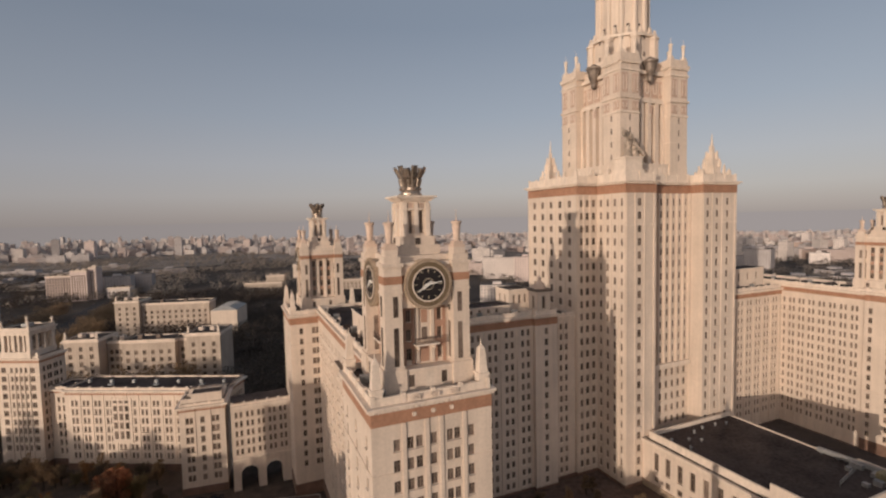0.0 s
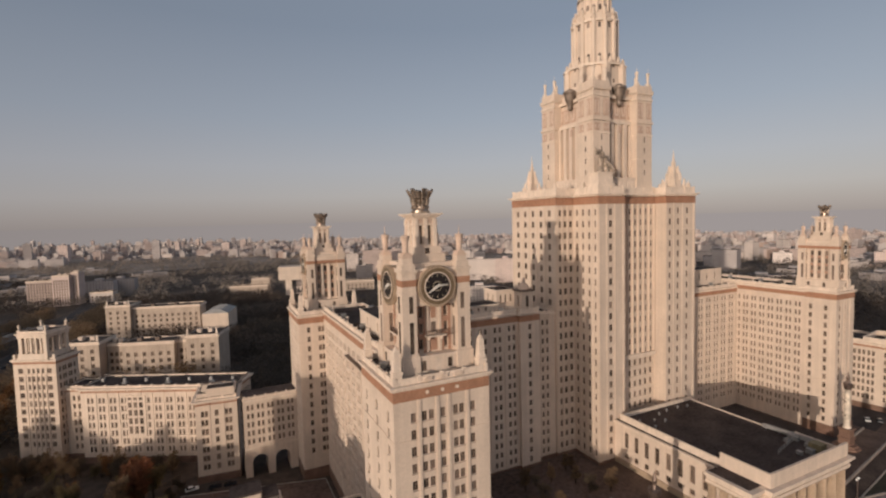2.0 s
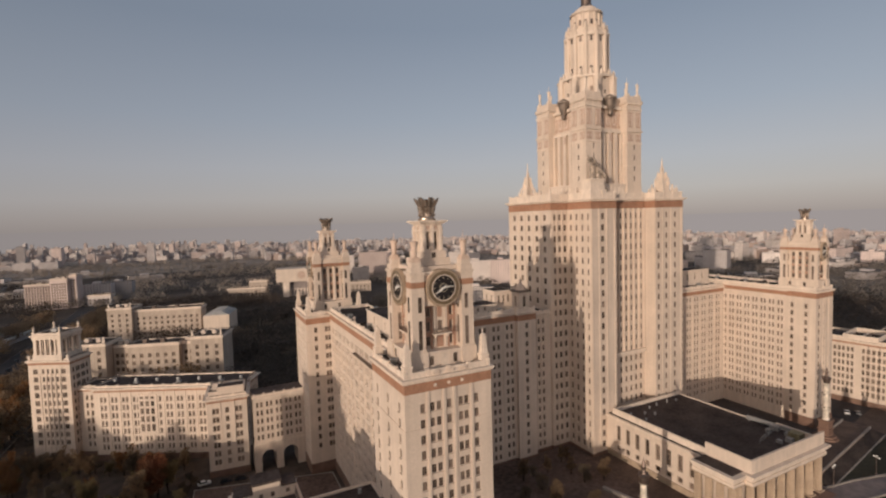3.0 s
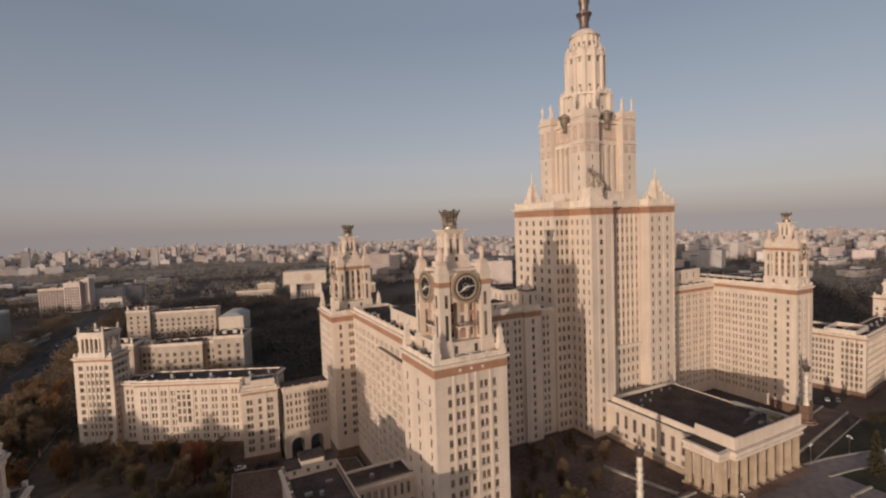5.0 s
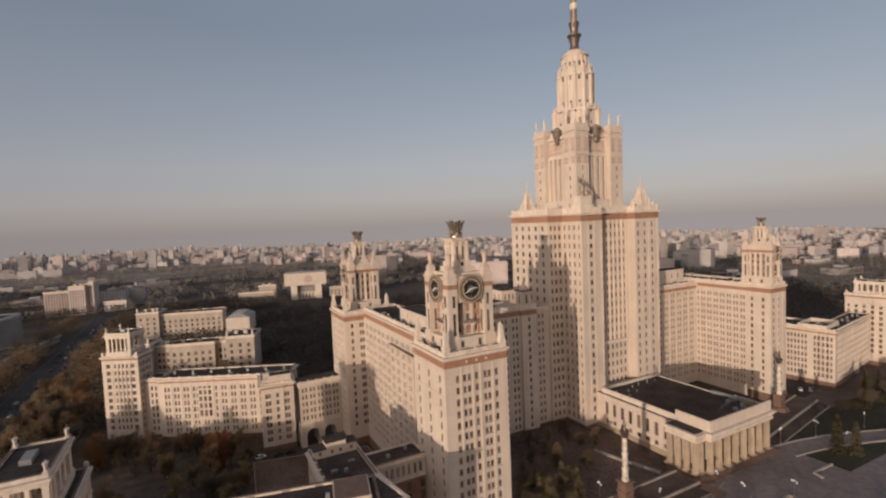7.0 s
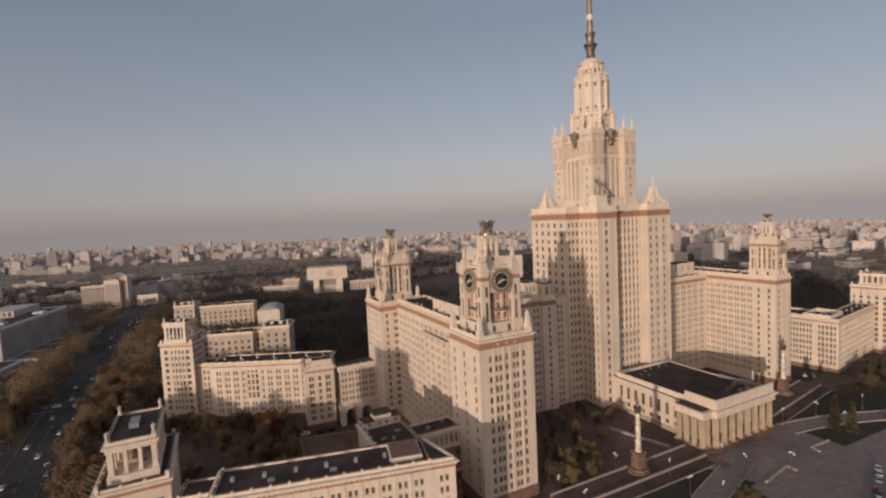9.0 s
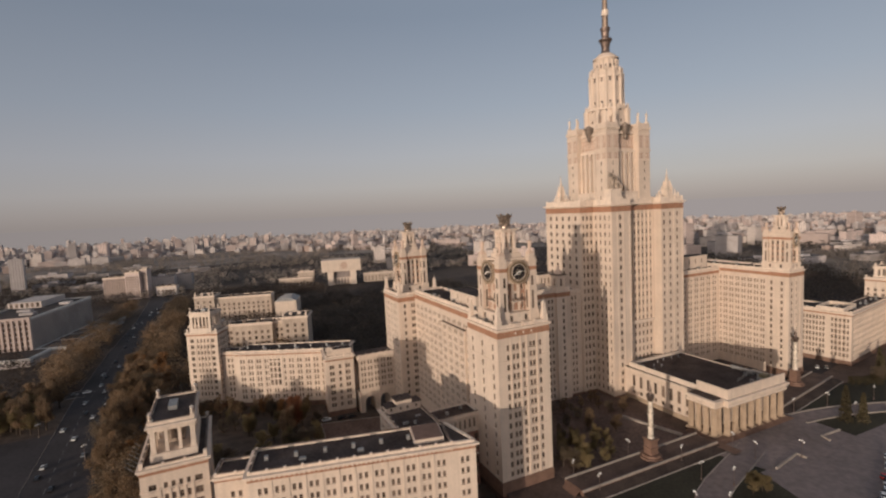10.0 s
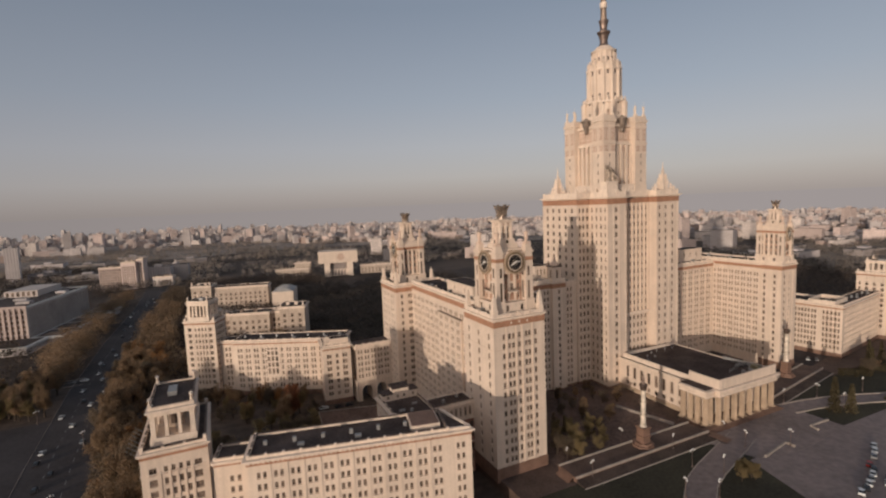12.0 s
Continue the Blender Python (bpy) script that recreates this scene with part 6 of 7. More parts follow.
for i in range(60):
    y = 60 + i * 9.5 + rnd.uniform(-4, 4)
    base = np.interp(y, [-60, 120, 200, 300, 420, 560, 760], [-118, -128, -135, -142, -145, -143, -150])
    SPOTS.append((base + rnd.choice((-8.8, -5, -2, 2, 5, 8.8)), y, 90 + rnd.uniform(-3, 3), rnd.choice((0, 1, 2, 2, 0))))
for x, y, rz, k in SPOTS:
    car(f"{PAINTS[k][0]} car on the asphalt" if x < 0 else f"{PAINTS[k][0]} car parked on the forecourt", PAINTS[k][1], x, y, rz)

# ---- trees ----
def leaf_mat(name, a, b, c):
    """Leaves: three tones, each leaf its own."""
    m = bpy.data.materials.new(name)
    m.use_nodes = True
    n, l = m.node_tree.nodes, m.node_tree.links
    p = n["Principled BSDF"]
    p.inputs["Roughness"].default_value = 0.8
    p.inputs["Specular IOR Level"].default_value = 0.2
    geo, ramp, info = n.new("ShaderNodeNewGeometry"), n.new("ShaderNodeValToRGB"), n.new("ShaderNodeObjectInfo")
    e = ramp.color_ramp.elements
    e[0].color, e[1].color = (*a, 1), (*c, 1)
    e.new(0.5).color = (*b, 1)
    hs, mp = n.new("ShaderNodeHueSaturation"), n.new("ShaderNodeMapRange")
    mp.inputs["To Min"].default_value, mp.inputs["To Max"].default_value = 0.65, 1.35
    l.new(geo.outputs["Random Per Island"], ramp.inputs[0])
    l.new(info.outputs["Random"], mp.inputs["Value"])
    l.new(mp.outputs[0], hs.inputs["Value"])
    l.new(ramp.outputs[0], hs.inputs["Color"])
    l.new(hs.outputs[0], p.inputs["Base Color"])
    thin, both = n.new("ShaderNodeBsdfTranslucent"), n.new("ShaderNodeMixShader")
    both.inputs[0].default_value = 0.45
    l.new(hs.outputs[0], thin.inputs["Color"])
    l.new(p.outputs[0], both.inputs[1])
    l.new(thin.outputs[0], both.inputs[2])
    l.new(both.outputs[0], n["Material Output"].inputs["Surface"])
    return m


BARK = mat("grey_brown_bark", (0.075, 0.055, 0.042), 0.95, 0.3, 1.0, 6.0, 0.3)
LEAVES = {"rusty brown": leaf_mat("rusty_leaves", (0.185, 0.128, 0.08), (0.26, 0.176, 0.108), (0.35, 0.236, 0.14)),
          "orange": leaf_mat("orange_leaves", (0.20, 0.10, 0.045), (0.28, 0.145, 0.065), (0.35, 0.19, 0.085)),
          "yellow green": leaf_mat("yellow_green_leaves", (0.18, 0.138, 0.072), (0.26, 0.198, 0.102), (0.33, 0.25, 0.13)),
          "dark olive": leaf_mat("olive_leaves", (0.13, 0.10, 0.07), (0.19, 0.145, 0.10), (0.25, 0.19, 0.13)),
          "red": leaf_mat("red_leaves", (0.24, 0.10, 0.058), (0.33, 0.145, 0.08), (0.41, 0.195, 0.105)),
          "olive brown": leaf_mat("conifer_needles", (0.075, 0.062, 0.036), (0.11, 0.09, 0.05), (0.15, 0.12, 0.068))}


def leaf(g, p, r, size, flat=1.0):
    a = Vector((r.gauss(0, 1), r.gauss(0, 1), r.gauss(0, 0.7 * flat))).normalized()
    b = a.cross(Vector((r.gauss(0, flat), r.gauss(0, flat), r.gauss(0, 1)))).normalized()
    s = size * r.uniform(0.6, 1.3)
    a, b = a * s, b * s * 0.7
    g.face([p - a, p - b * 0.9, p + a, p + b])


def broadleaf(kind, seed, h, spread, leaves=900, size=0.23):
    r = random.Random(seed)
    trunk, crown_geo = Geo(), Geo()
    segs = [(Vector((0, 0, 0)), h * 0.032), (Vector((r.uniform(-.3, .3), r.uniform(-.3, .3), h * 0.28)), h * 0.024), (Vector((r.uniform(-.6, .6), r.uniform(-.6, .6), h * 0.6)), h * 0.014),
            (Vector((r.uniform(-.8, .8), r.uniform(-.8, .8), h * 0.9)), h * 0.004)]
    for (a, ra), (b, rb) in zip(segs, segs[1:]):
        for k in range(6):
            t0, t1 = math.pi / 3 * k, math.pi / 3 * (k + 1)
            trunk.face([(a.x + ra * math.cos(t0), a.y + ra * math.sin(t0), a.z), (a.x + ra * math.cos(t1), a.y + ra * math.sin(t1), a.z),
                        (b.x + rb * math.cos(t1), b.y + rb * math.sin(t1), b.z), (b.x + rb * math.cos(t0), b.y + rb * math.sin(t0), b.z)])
    clumps = [(segs[3][0], spread * 0.28), (segs[2][0] + Vector((0, 0, h * 0.12)), spread * 0.36)]
    for i in range(20):
        z = h * r.uniform(0.22, 0.78)
        ang = i * 2.4 + r.uniform(-.4, .4)
        reach = spread * r.uniform(0.45, 1.0) * (1.15 - abs(z / h - 0.45))
        a = segs[1][0].lerp(segs[2][0], max(0, min(1, (z / h - 0.28) / 0.32)))
        b = Vector((a.x + reach * math.cos(ang), a.y + reach * math.sin(ang), z + h * r.uniform(0.08, 0.2)))
        trunk.bar(a, b, h * 0.012)
        clumps += [(b, spread * r.uniform(0.16, 0.30)), (b + Vector((0, 0, h * r.uniform(0.04, 0.1))), spread * 0.14), (a.lerp(b, 0.6), spread * 0.2)]
    for i in range(leaves):
        c, q = r.choice(clumps)
        d = Vector((r.gauss(0, 1), r.gauss(0, 1), r.gauss(0, 0.8)))
        leaf(crown_geo, c + d * q * 0.8, r, size)
    e = thing("tree", f"{kind} autumn tree with a loose crown", "tree", 0, 0, -0.1, group="autumn trees")
    part("trunk", trunk, BARK, e)
    part("crown", crown_geo, LEAVES[kind], e, f"{kind} leaves")
    return e


def conifer(seed, h, spread):
    r = random.Random(seed)
    trunk, crown_geo = Geo(), Geo()
    trunk.lathe(0, 0, [(h * 0.02, 0), (h * 0.012, h * 0.5), (0.02, h)], 6)
    for i in range(26):
        z = h * (0.08 + 0.9 * i / 26)
        q = spread * (1 - z / h) + 0.25
        for k in range(7):
            a = i * 0.7 + k * 0.9 + r.uniform(-.2, .2)
            for j in range(4):
                d = q * (j + 1) / 4
                leaf(crown_geo, Vector((d * math.cos(a), d * math.sin(a), z - d * 0.25)), r, 0.42)
    e = thing("tree", "olive brown conifer with a narrow crown", "tree", 0, 0, -0.1, group="conifers")
    part("trunk", trunk, BARK, e)
    part("crown", crown_geo, LEAVES["olive brown"], e, "olive brown needles")
    return e


protos = {}
for i, (kind, h, sp, n) in enumerate((("rusty brown", 16, 3.9, 1100), ("rusty brown", 19, 4.4, 1200), ("orange", 15, 3.9, 1000), ("yellow green", 12, 3.6, 900),
                                       ("dark olive", 15, 5.0, 1100), ("dark olive", 12, 4.6, 900), ("red", 17, 3.4, 1100))):
    protos.setdefault(kind, []).append(broadleaf(kind, 11 + i, h, sp, n * 6))
protos["conifer"] = [conifer(3, 13, 2.0), conifer(4, 11.5, 1.9)]
rnd = random.Random(9)
used = set()


def plant(kind, x, y, s=1.0, z=0.0):
    src = rnd.choice(protos[kind])
    m = pose(x, y, z - 0.1, 0, 0, rnd.uniform(0, 360))
    if src not in used:
        used.add(src)
        src.matrix_basis = m
        src.scale = (s, s, s * 1.0)
        return
    keep = src.scale.copy()
    src.scale = (s, s, s * rnd.uniform(0.9, 1.1))
    copy_thing(src, m)
    src.scale = keep


def road_x(y):
    return float(np.interp(y, [-60, 120, 200, 300, 420, 560, 760, 1000], [-118, -128, -135, -142, -145, -143, -150, -165]))


# the belts of trees along the avenue
for i in range(66):
    y = rnd.uniform(110, 335)
    plant(rnd.choice(("rusty brown", "rusty brown", "rusty brown", "orange", "dark olive")), road_x(y) + rnd.uniform(15, 36 if y > 245 or y < 200 else 26), y, rnd.uniform(0.95, 1.4))
for i in range(50):
    y = rnd.uniform(260, 309)
    plant(rnd.choice(("rusty brown", "yellow green", "rusty brown", "yellow green")), road_x(y) - rnd.uniform(17, 60), y, rnd.uniform(0.7, 1.05))
for i in range(36):
    plant(rnd.choice(("rusty brown", "yellow green", "rusty brown")), rnd.uniform(-250, -165), rnd.uniform(262, 306), rnd.uniform(0.7, 1.0))
# the dormitory courtyard
for i in range(20):
    x = rnd.uniform(-92, -34)
    plant(rnd.choice(("dark olive", "dark olive", "rusty brown", "dark olive", "yellow green")), x, rnd.uniform(144, 198) - (x + 36) * 0.15, rnd.uniform(0.6, 0.95))
for i in range(14):
    plant(rnd.choice(("rusty brown", "dark olive", "orange")), rnd.uniform(-114, -98), rnd.uniform(120, 240), rnd.uniform(0.7, 1.0))
for i in range(46):
    x = rnd.uniform(-96, -30)
    y = 214.2 - (x + 11) * 0.466 - (rnd.uniform(5, 15) if i % 3 else rnd.uniform(15, 34))
    plant(rnd.choice(("dark olive", "rusty brown", "rusty brown", "dark olive", "yellow green", "orange")), x, y, rnd.uniform(0.4, 0.66))
plant("red", -43, 192, 1.05)
plant("orange", -91, 228, 0.95)
plant("orange", -88, 222, 0.7)
plant("red", -41.5, 198, 0.95)
plant("yellow green", -38.5, 199, 0.9)
plant("rusty brown", -47, 187, 0.9)
# beside the tower and the forecourt
UPZ = GROUND_UP
for x, y, sc in ((45.5, 105, 0.62), (46, 92.5, 0.6), (50.5, 97, 0.7), (59.5, 102, 0.62), (56, 111, 0.6), (67.5, 105, 0.5), (42, 100, 0.55), (52.5, 103, 0.75), (48, 98, 0.6), (62, 97, 0.5), (44, 96, 0.6), (54, 108, 0.66), (49.5, 110, 0.6), (57, 94.5, 0.55), (64, 107, 0.6)):
    plant("yellow green" if x > 45 else "dark olive", x, y, sc, UPZ)
for x, y in ((166.6, 69.0), (172.0, 65.2), (247, 90), (253, 94), (242, 89), (259, 91)):
    plant("conifer", x, y, rnd.uniform(1.1, 1.3) if x < 200 else 0.9, UPZ)
for i in range(7):
    plant("yellow green", 85 + rnd.uniform(-4, 4), 56.5 + rnd.uniform(-3, 3), rnd.uniform(0.38, 0.52), UPZ)
for i in range(20):
    plant(rnd.choice(("dark olive", "rusty brown", "dark olive")), rnd.uniform(222, 320), rnd.uniform(70, 92), rnd.uniform(0.35, 0.6), UPZ)
for i in range(16):
    plant(rnd.choice(("dark olive", "rusty brown")), rnd.uniform(40, 96), rnd.uniform(108, 144), rnd.uniform(0.3, 0.55), UPZ)

# hedges beyond the forecourt
def hedge(x, y, rz, w, d, h):
    r = random.Random(int(x))
    g = Geo()
    for i in range(1500):
        side = r.random()
        u, v, z = r.uniform(-w / 2, w / 2), r.uniform(-d / 2, d / 2), h * r.random() ** 0.5
        if side < 0.4:
            v = -d / 2
        elif side < 0.6:
            u = -w / 2
        elif side < 0.9:
            z = h
        leaf(g, Vector((u + r.gauss(0, 0.12), v + r.gauss(0, 0.12), z + r.gauss(0, 0.15))), r, 0.3)
    e = thing("hedge", "clipped olive hedge beside the lawn", "hedge", x, y, UPZ, rz, group="hedges")
    part("foliage", g, LEAVES["olive brown"], e)


hedge(221.5, 86.0, -30, 14, 4, 3.6)
hedge(238.0, 84.0, -20, 16, 4, 3.0)
hedge(206.0, 62.0, -20, 14, 1.6, 1.2)

# far woods
# bare twigs, with the buildings' shade put into their dark colour
SHADE_DARK_LEAVES = leaf_mat("shade_dark_bare_twigs", (0.055, 0.046, 0.04), (0.08, 0.066, 0.055), (0.105, 0.085, 0.07))
# foliage colours paled to imitate haze over the distant woods
HAZE_PALE_LEAVES = leaf_mat("haze_pale_twigs", (0.25, 0.207, 0.172), (0.31, 0.256, 0.212), (0.37, 0.305, 0.25))
FAR_LEAVES = leaf_mat("far_wood_foliage", (0.095, 0.074, 0.06), (0.13, 0.1, 0.08), (0.17, 0.13, 0.105))


def woods(label, spots, size, per=9, leaves=FAR_LEAVES, low=7, high=13):
    g = Geo()
    r = random.Random(len(spots))
    for x, y in spots:
        h = r.uniform(low, high)
        for k in range(int(per * 1.5)):
            leaf(g, Vector((x + r.gauss(0, 2.6), y + r.gauss(0, 2.6), h * r.uniform(0.25, 1.0))), r, size * 0.75, 0.4)
    tagged(new("woods", g.mesh("woods", leaves)), label, "woods", kind="stuff")


def scatter(n, x0, x1, y0, y1, test=lambda x, y: True):
    out = []
    while len(out) < n:
        x, y = rnd.uniform(x0, x1), rnd.uniform(y0, y1)
        if test(x, y):
            out.append((x, y))
    return out


woods("rusty trees along the far avenue", [(road_x(y) + d, y) for y, d in [(rnd.uniform(335, 620), rnd.choice((1, 1, -1)) * rnd.uniform(16, 38)) for i in range(190)]] + scatter(34, -172, -160, 318, 420), 0.75, 230, LEAVES["rusty brown"], 11, 18)
woods("rusty trees before the institutes", scatter(70, -112, -30, 276, 316), 0.75, 230, LEAVES["rusty brown"], 12, 19)
woods("bare woods darkened for the shade behind the dormitories", scatter(1700, -8, 210, 230, 560), 1.0, 34, SHADE_DARK_LEAVES)
woods("brown woods round the institutes", scatter(900, -112, 60, 262, 440, lambda x, y: abs(x - road_x(y)) > 40 and not (-105 < x < 0 and 318 < y < 362) and noise.noise((x * 0.03, y * 0.03, 8)) > -0.2), 0.8, 30, SHADE_DARK_LEAVES)
woods("brown woods along the campus streets", scatter(1300, -110, 60, 360, 700, lambda x, y: noise.noise((x * 0.02, y * 0.02, 1)) > -0.1), 1.0, 30)
woods("brown woods beyond the avenue", scatter(1100, -420, -175, 300, 1100, lambda x, y: noise.noise((x * 0.015, y * 0.015, 2)) > 0.0), 1.2, 26)
woods("brown park towards the city", scatter(2600, -500, 500, 700, 1500, lambda x, y: noise.noise((x * 0.006, y * 0.01, 3)) > -0.1), 2.0, 16, HAZE_PALE_LEAVES)
woods("dark park beyond the forecourt", scatter(1700, 290, 640, 140, 460, lambda x, y: noise.noise((x * 0.01, y * 0.01, 4)) > -0.25 and not (x < 345 and y < 190)), 1.1, 30)
woods("brown woods past the dark park", scatter(1500, 560, 1050, 200, 470, lambda x, y: noise.noise((x * 0.008, y * 0.008, 6)) > -0.2), 1.5, 16, HAZE_PALE_LEAVES)
woods("brown parks between the city blocks", scatter(2600, 250, 1900, 400, 1700, lambda x, y: noise.noise((x * 0.006, y * 0.006, 5)) > 0.0), 2.1, 14, HAZE_PALE_LEAVES)

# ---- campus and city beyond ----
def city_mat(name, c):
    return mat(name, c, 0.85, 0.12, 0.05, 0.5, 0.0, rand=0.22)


# pale panel walls, their tones kept close together to imitate haze
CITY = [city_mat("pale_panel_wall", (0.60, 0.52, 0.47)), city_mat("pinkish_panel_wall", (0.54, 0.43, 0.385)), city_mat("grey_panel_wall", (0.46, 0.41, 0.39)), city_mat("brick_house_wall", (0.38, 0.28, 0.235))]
# glass coloured nearly as pale as the walls, again for haze
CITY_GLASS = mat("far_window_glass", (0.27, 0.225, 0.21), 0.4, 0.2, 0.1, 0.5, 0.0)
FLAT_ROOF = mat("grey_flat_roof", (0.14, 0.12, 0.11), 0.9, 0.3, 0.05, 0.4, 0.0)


def house(w, d, h, k, label, strips=0.5):
    """A city block of flats with window bands, roof and roof house."""
    w, d, h = w * 0.78, d * 0.85, h * 0.8
    e = thing("apartment_house", label, "apartment house", group="city houses")
    g = Geo()
    g.box(-w / 2, w / 2, -d / 2, d / 2, 0, h)
    g.box(-w * 0.15, w * 0.1, -d * 0.2, d * 0.25, h, h + 2.8)
    part("wall", g, CITY[k], e)
    g = Geo()
    n = max(2, int(h / 3.0))
    for i in range(n):
        z = 1.0 + i * h / n
        zz = z + h / n * strips
        m = max(2, int(w / 3.2))
        for j in range(m):
            x = -w / 2 + (j + 0.5) * w / m
            g.face([(x - 0.8, -d / 2 - 0.05, z), (x + 0.8, -d / 2 - 0.05, z), (x + 0.8, -d / 2 - 0.05, zz), (x - 0.8, -d / 2 - 0.05, zz)])
        m = max(1, int(d / 3.4))
        for j in range(m):
            y = -d / 2 + (j + 0.5) * d / m
            g.face([(-w / 2 - 0.05, y + 0.8, z), (-w / 2 - 0.05, y - 0.8, z), (-w / 2 - 0.05, y - 0.8, zz), (-w / 2 - 0.05, y + 0.8, zz)])
    part("glazing", g, CITY_GLASS, e, kind="stuff")
    g = Geo()
    g.box(-w / 2 + 0.4, w / 2 - 0.4, -d / 2 + 0.4, d / 2 - 0.4, h, h + 0.25)
    part("roof", g, FLAT_ROOF, e)
    return e


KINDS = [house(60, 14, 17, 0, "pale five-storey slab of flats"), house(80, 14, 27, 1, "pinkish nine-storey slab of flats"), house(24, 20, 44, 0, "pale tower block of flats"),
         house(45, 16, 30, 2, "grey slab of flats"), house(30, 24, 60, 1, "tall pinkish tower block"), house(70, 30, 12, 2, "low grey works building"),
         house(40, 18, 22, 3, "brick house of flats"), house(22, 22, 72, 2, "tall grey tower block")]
rnd = random.Random(21)
placed = []


def put_house(k, x, y, rz, s=1.0):
    src = KINDS[k]
    m = pose(x, y, 0, 0, 0, rz)
    if src not in placed:
        placed.append(src)
        src.matrix_basis = m
    else:
        copy_thing(src, m)


def sector(d, az):
    """A place at the distance d from the start of the flight, az degrees from +y towards +x."""
    return -40 + d * math.sin(radians(az)), -10 + d * math.cos(radians(az))


made, distant, placed_at = 0, [], []
while made < 4600:
    az = rnd.uniform(-32, 84)
    u = rnd.random()
    near = 1500 - 330 * max(0.0, min(1.0, (az - 1) / 9)) - 150 * max(0.0, min(1.0, (az - 12) / 25)) - 20 * max(0.0, min(1.0, (az - 52) / 15))
    d = near + (2480 - near) * u ** 0.55
    x, y = sector(d, az)
    if noise.noise((x * 0.004, y * 0.004, 7)) < -0.12 and d < 1900:
        continue
    far = d > 1900
    k = rnd.choices(range(8), (3, 4, 4, 4, 2.0, 2, 2, 0.6) if far else (4, 4, 2, 4, 0.4, 4, 3, 0.15))[0]
    if d > 1230 + 60 * (made % 2) or len(placed_at) > 75:
        distant.append((k, x, y, radians(rnd.choice((0, 0, 90, 8, 98, -20, 70)))))
    else:
        put_house(k, x, y, rnd.choice((0, 0, 90, 8, 98, -20, 70)))
        placed_at.append((x, y))
    made += 1
SIZES = [(60, 14, 17), (80, 14, 27), (24, 20, 44), (45, 16, 30), (30, 24, 60), (70, 30, 12), (40, 18, 22), (22, 22, 72)]
g = Geo()
for k, x, y, a in distant:
    w, d, h = SIZES[k]
    reach, east = math.hypot(x + 40, y + 10), min(1.0, max(0.0, (x + 100) / 400))
    w, d, h = w * rnd.uniform(0.3, 0.7), d * rnd.uniform(0.45, 0.85), h * rnd.uniform(0.35, 0.85) * (1.0 - min(1.0, max(0.0, (reach - 1500) / 700)) * (0.12 + 0.5 * east))
    c, s = math.cos(a), math.sin(a)

    def put(u, v):
        return x + u * c - v * s, y + u * s + v * c
    g.prism([put(-w / 2, -d / 2), put(w / 2, -d / 2), put(w / 2, d / 2), put(-w / 2, d / 2)], 0, h, (0, 1, 0, 2, 1, 2, 3, 2)[k])
    g.prism([put(-w / 8, -d / 4), put(w / 8, -d / 4), put(w / 8, d / 4), put(-w / 8, d / 4)], h, h + 3, 2)
    n = max(2, int(h / 3.2))
    for i in range(n):
        z = 1.0 + i * h / n
        for u0, v0, u1, v1 in ((-w / 2 + 1, -d / 2 - 0.1, w / 2 - 1, -d / 2 - 0.1), (-w / 2 - 0.1, d / 2 - 1, -w / 2 - 0.1, -d / 2 + 1)):
            g.face([(*put(u0, v0), z), (*put(u1, v1), z), (*put(u1, v1), z + 1.3), (*put(u0, v0), z + 1.3)], 4)
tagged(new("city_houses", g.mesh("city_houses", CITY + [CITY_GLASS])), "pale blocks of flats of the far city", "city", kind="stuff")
# single houses behind the university
for w, d, h, k, label, x, y, rz in ((62, 18, 40, 0, "pale ten-storey slab of flats", 357, 652, -32), (40, 18, 44, 1, "pinkish twelve-storey slab of flats", 372, 604, -32), (48, 20, 25, 0, "pale six-storey house behind the woods", 250, 470, -30),
                                    (34, 40, 45, 2, "grey tower block with a flat roof", 712, 495, 20), (70, 24, 12, 0, "low pale hall with a flat roof", 648, 402, -48),
                                    (60, 16, 24, 0, "pale slab of flats beside a street", 850, 624, -50), (74, 18, 24, 1, "pinkish slab of flats by the park", 1000, 589, -55),
                                    (90, 20, 10, 3, "long low brown hall", 905, 415, -62), (44, 16, 22, 1, "pinkish row of flats by the woods", 700, 560, -45),
                                    (33, 18, 29, 0, "pale seven-storey house by the woods", 207, 767, -20), (27, 18, 42, 0, "pale tower block of flats by a park", 227, 914, -10), (60, 20, 55, 1, "pinkish long slab of flats", 244, 815, -22),
                                    (37, 20, 24, 1, "pinkish six-storey house between taller blocks", 348, 721, -30), (45, 18, 36, 0, "pale nine-storey slab of flats", 463, 849, -30), (34, 18, 50, 1, "tall pinkish slab of flats", 300, 880, -15), (40, 18, 46, 0, "tall pale slab of flats", 400, 790, -35),
                                    (58, 20, 29, 0, "pale cream slab of flats", 992, 722, -52), (45, 20, 26, 2, "grey slab of flats with a dark side", 749, 539, -50), (37, 18, 24, 0, "pale cube-like house among trees", 916, 526, -58), (40, 22, 25, 1, "pinkish hall-like house past the park", 1028, 421, -65)):
    house(w, d, h, k, label).matrix_basis = pose(x, y, 0, 0, 0, rz)
for az, d, k in ((-14, 1650, 7), (-11.5, 1750, 4), (-16.5, 1700, 2), (-4.0, 1500, 7), (66, 1500, 4), (60, 1600, 2)):
    put_house(k, *sector(d, az), rnd.uniform(-10, 10))


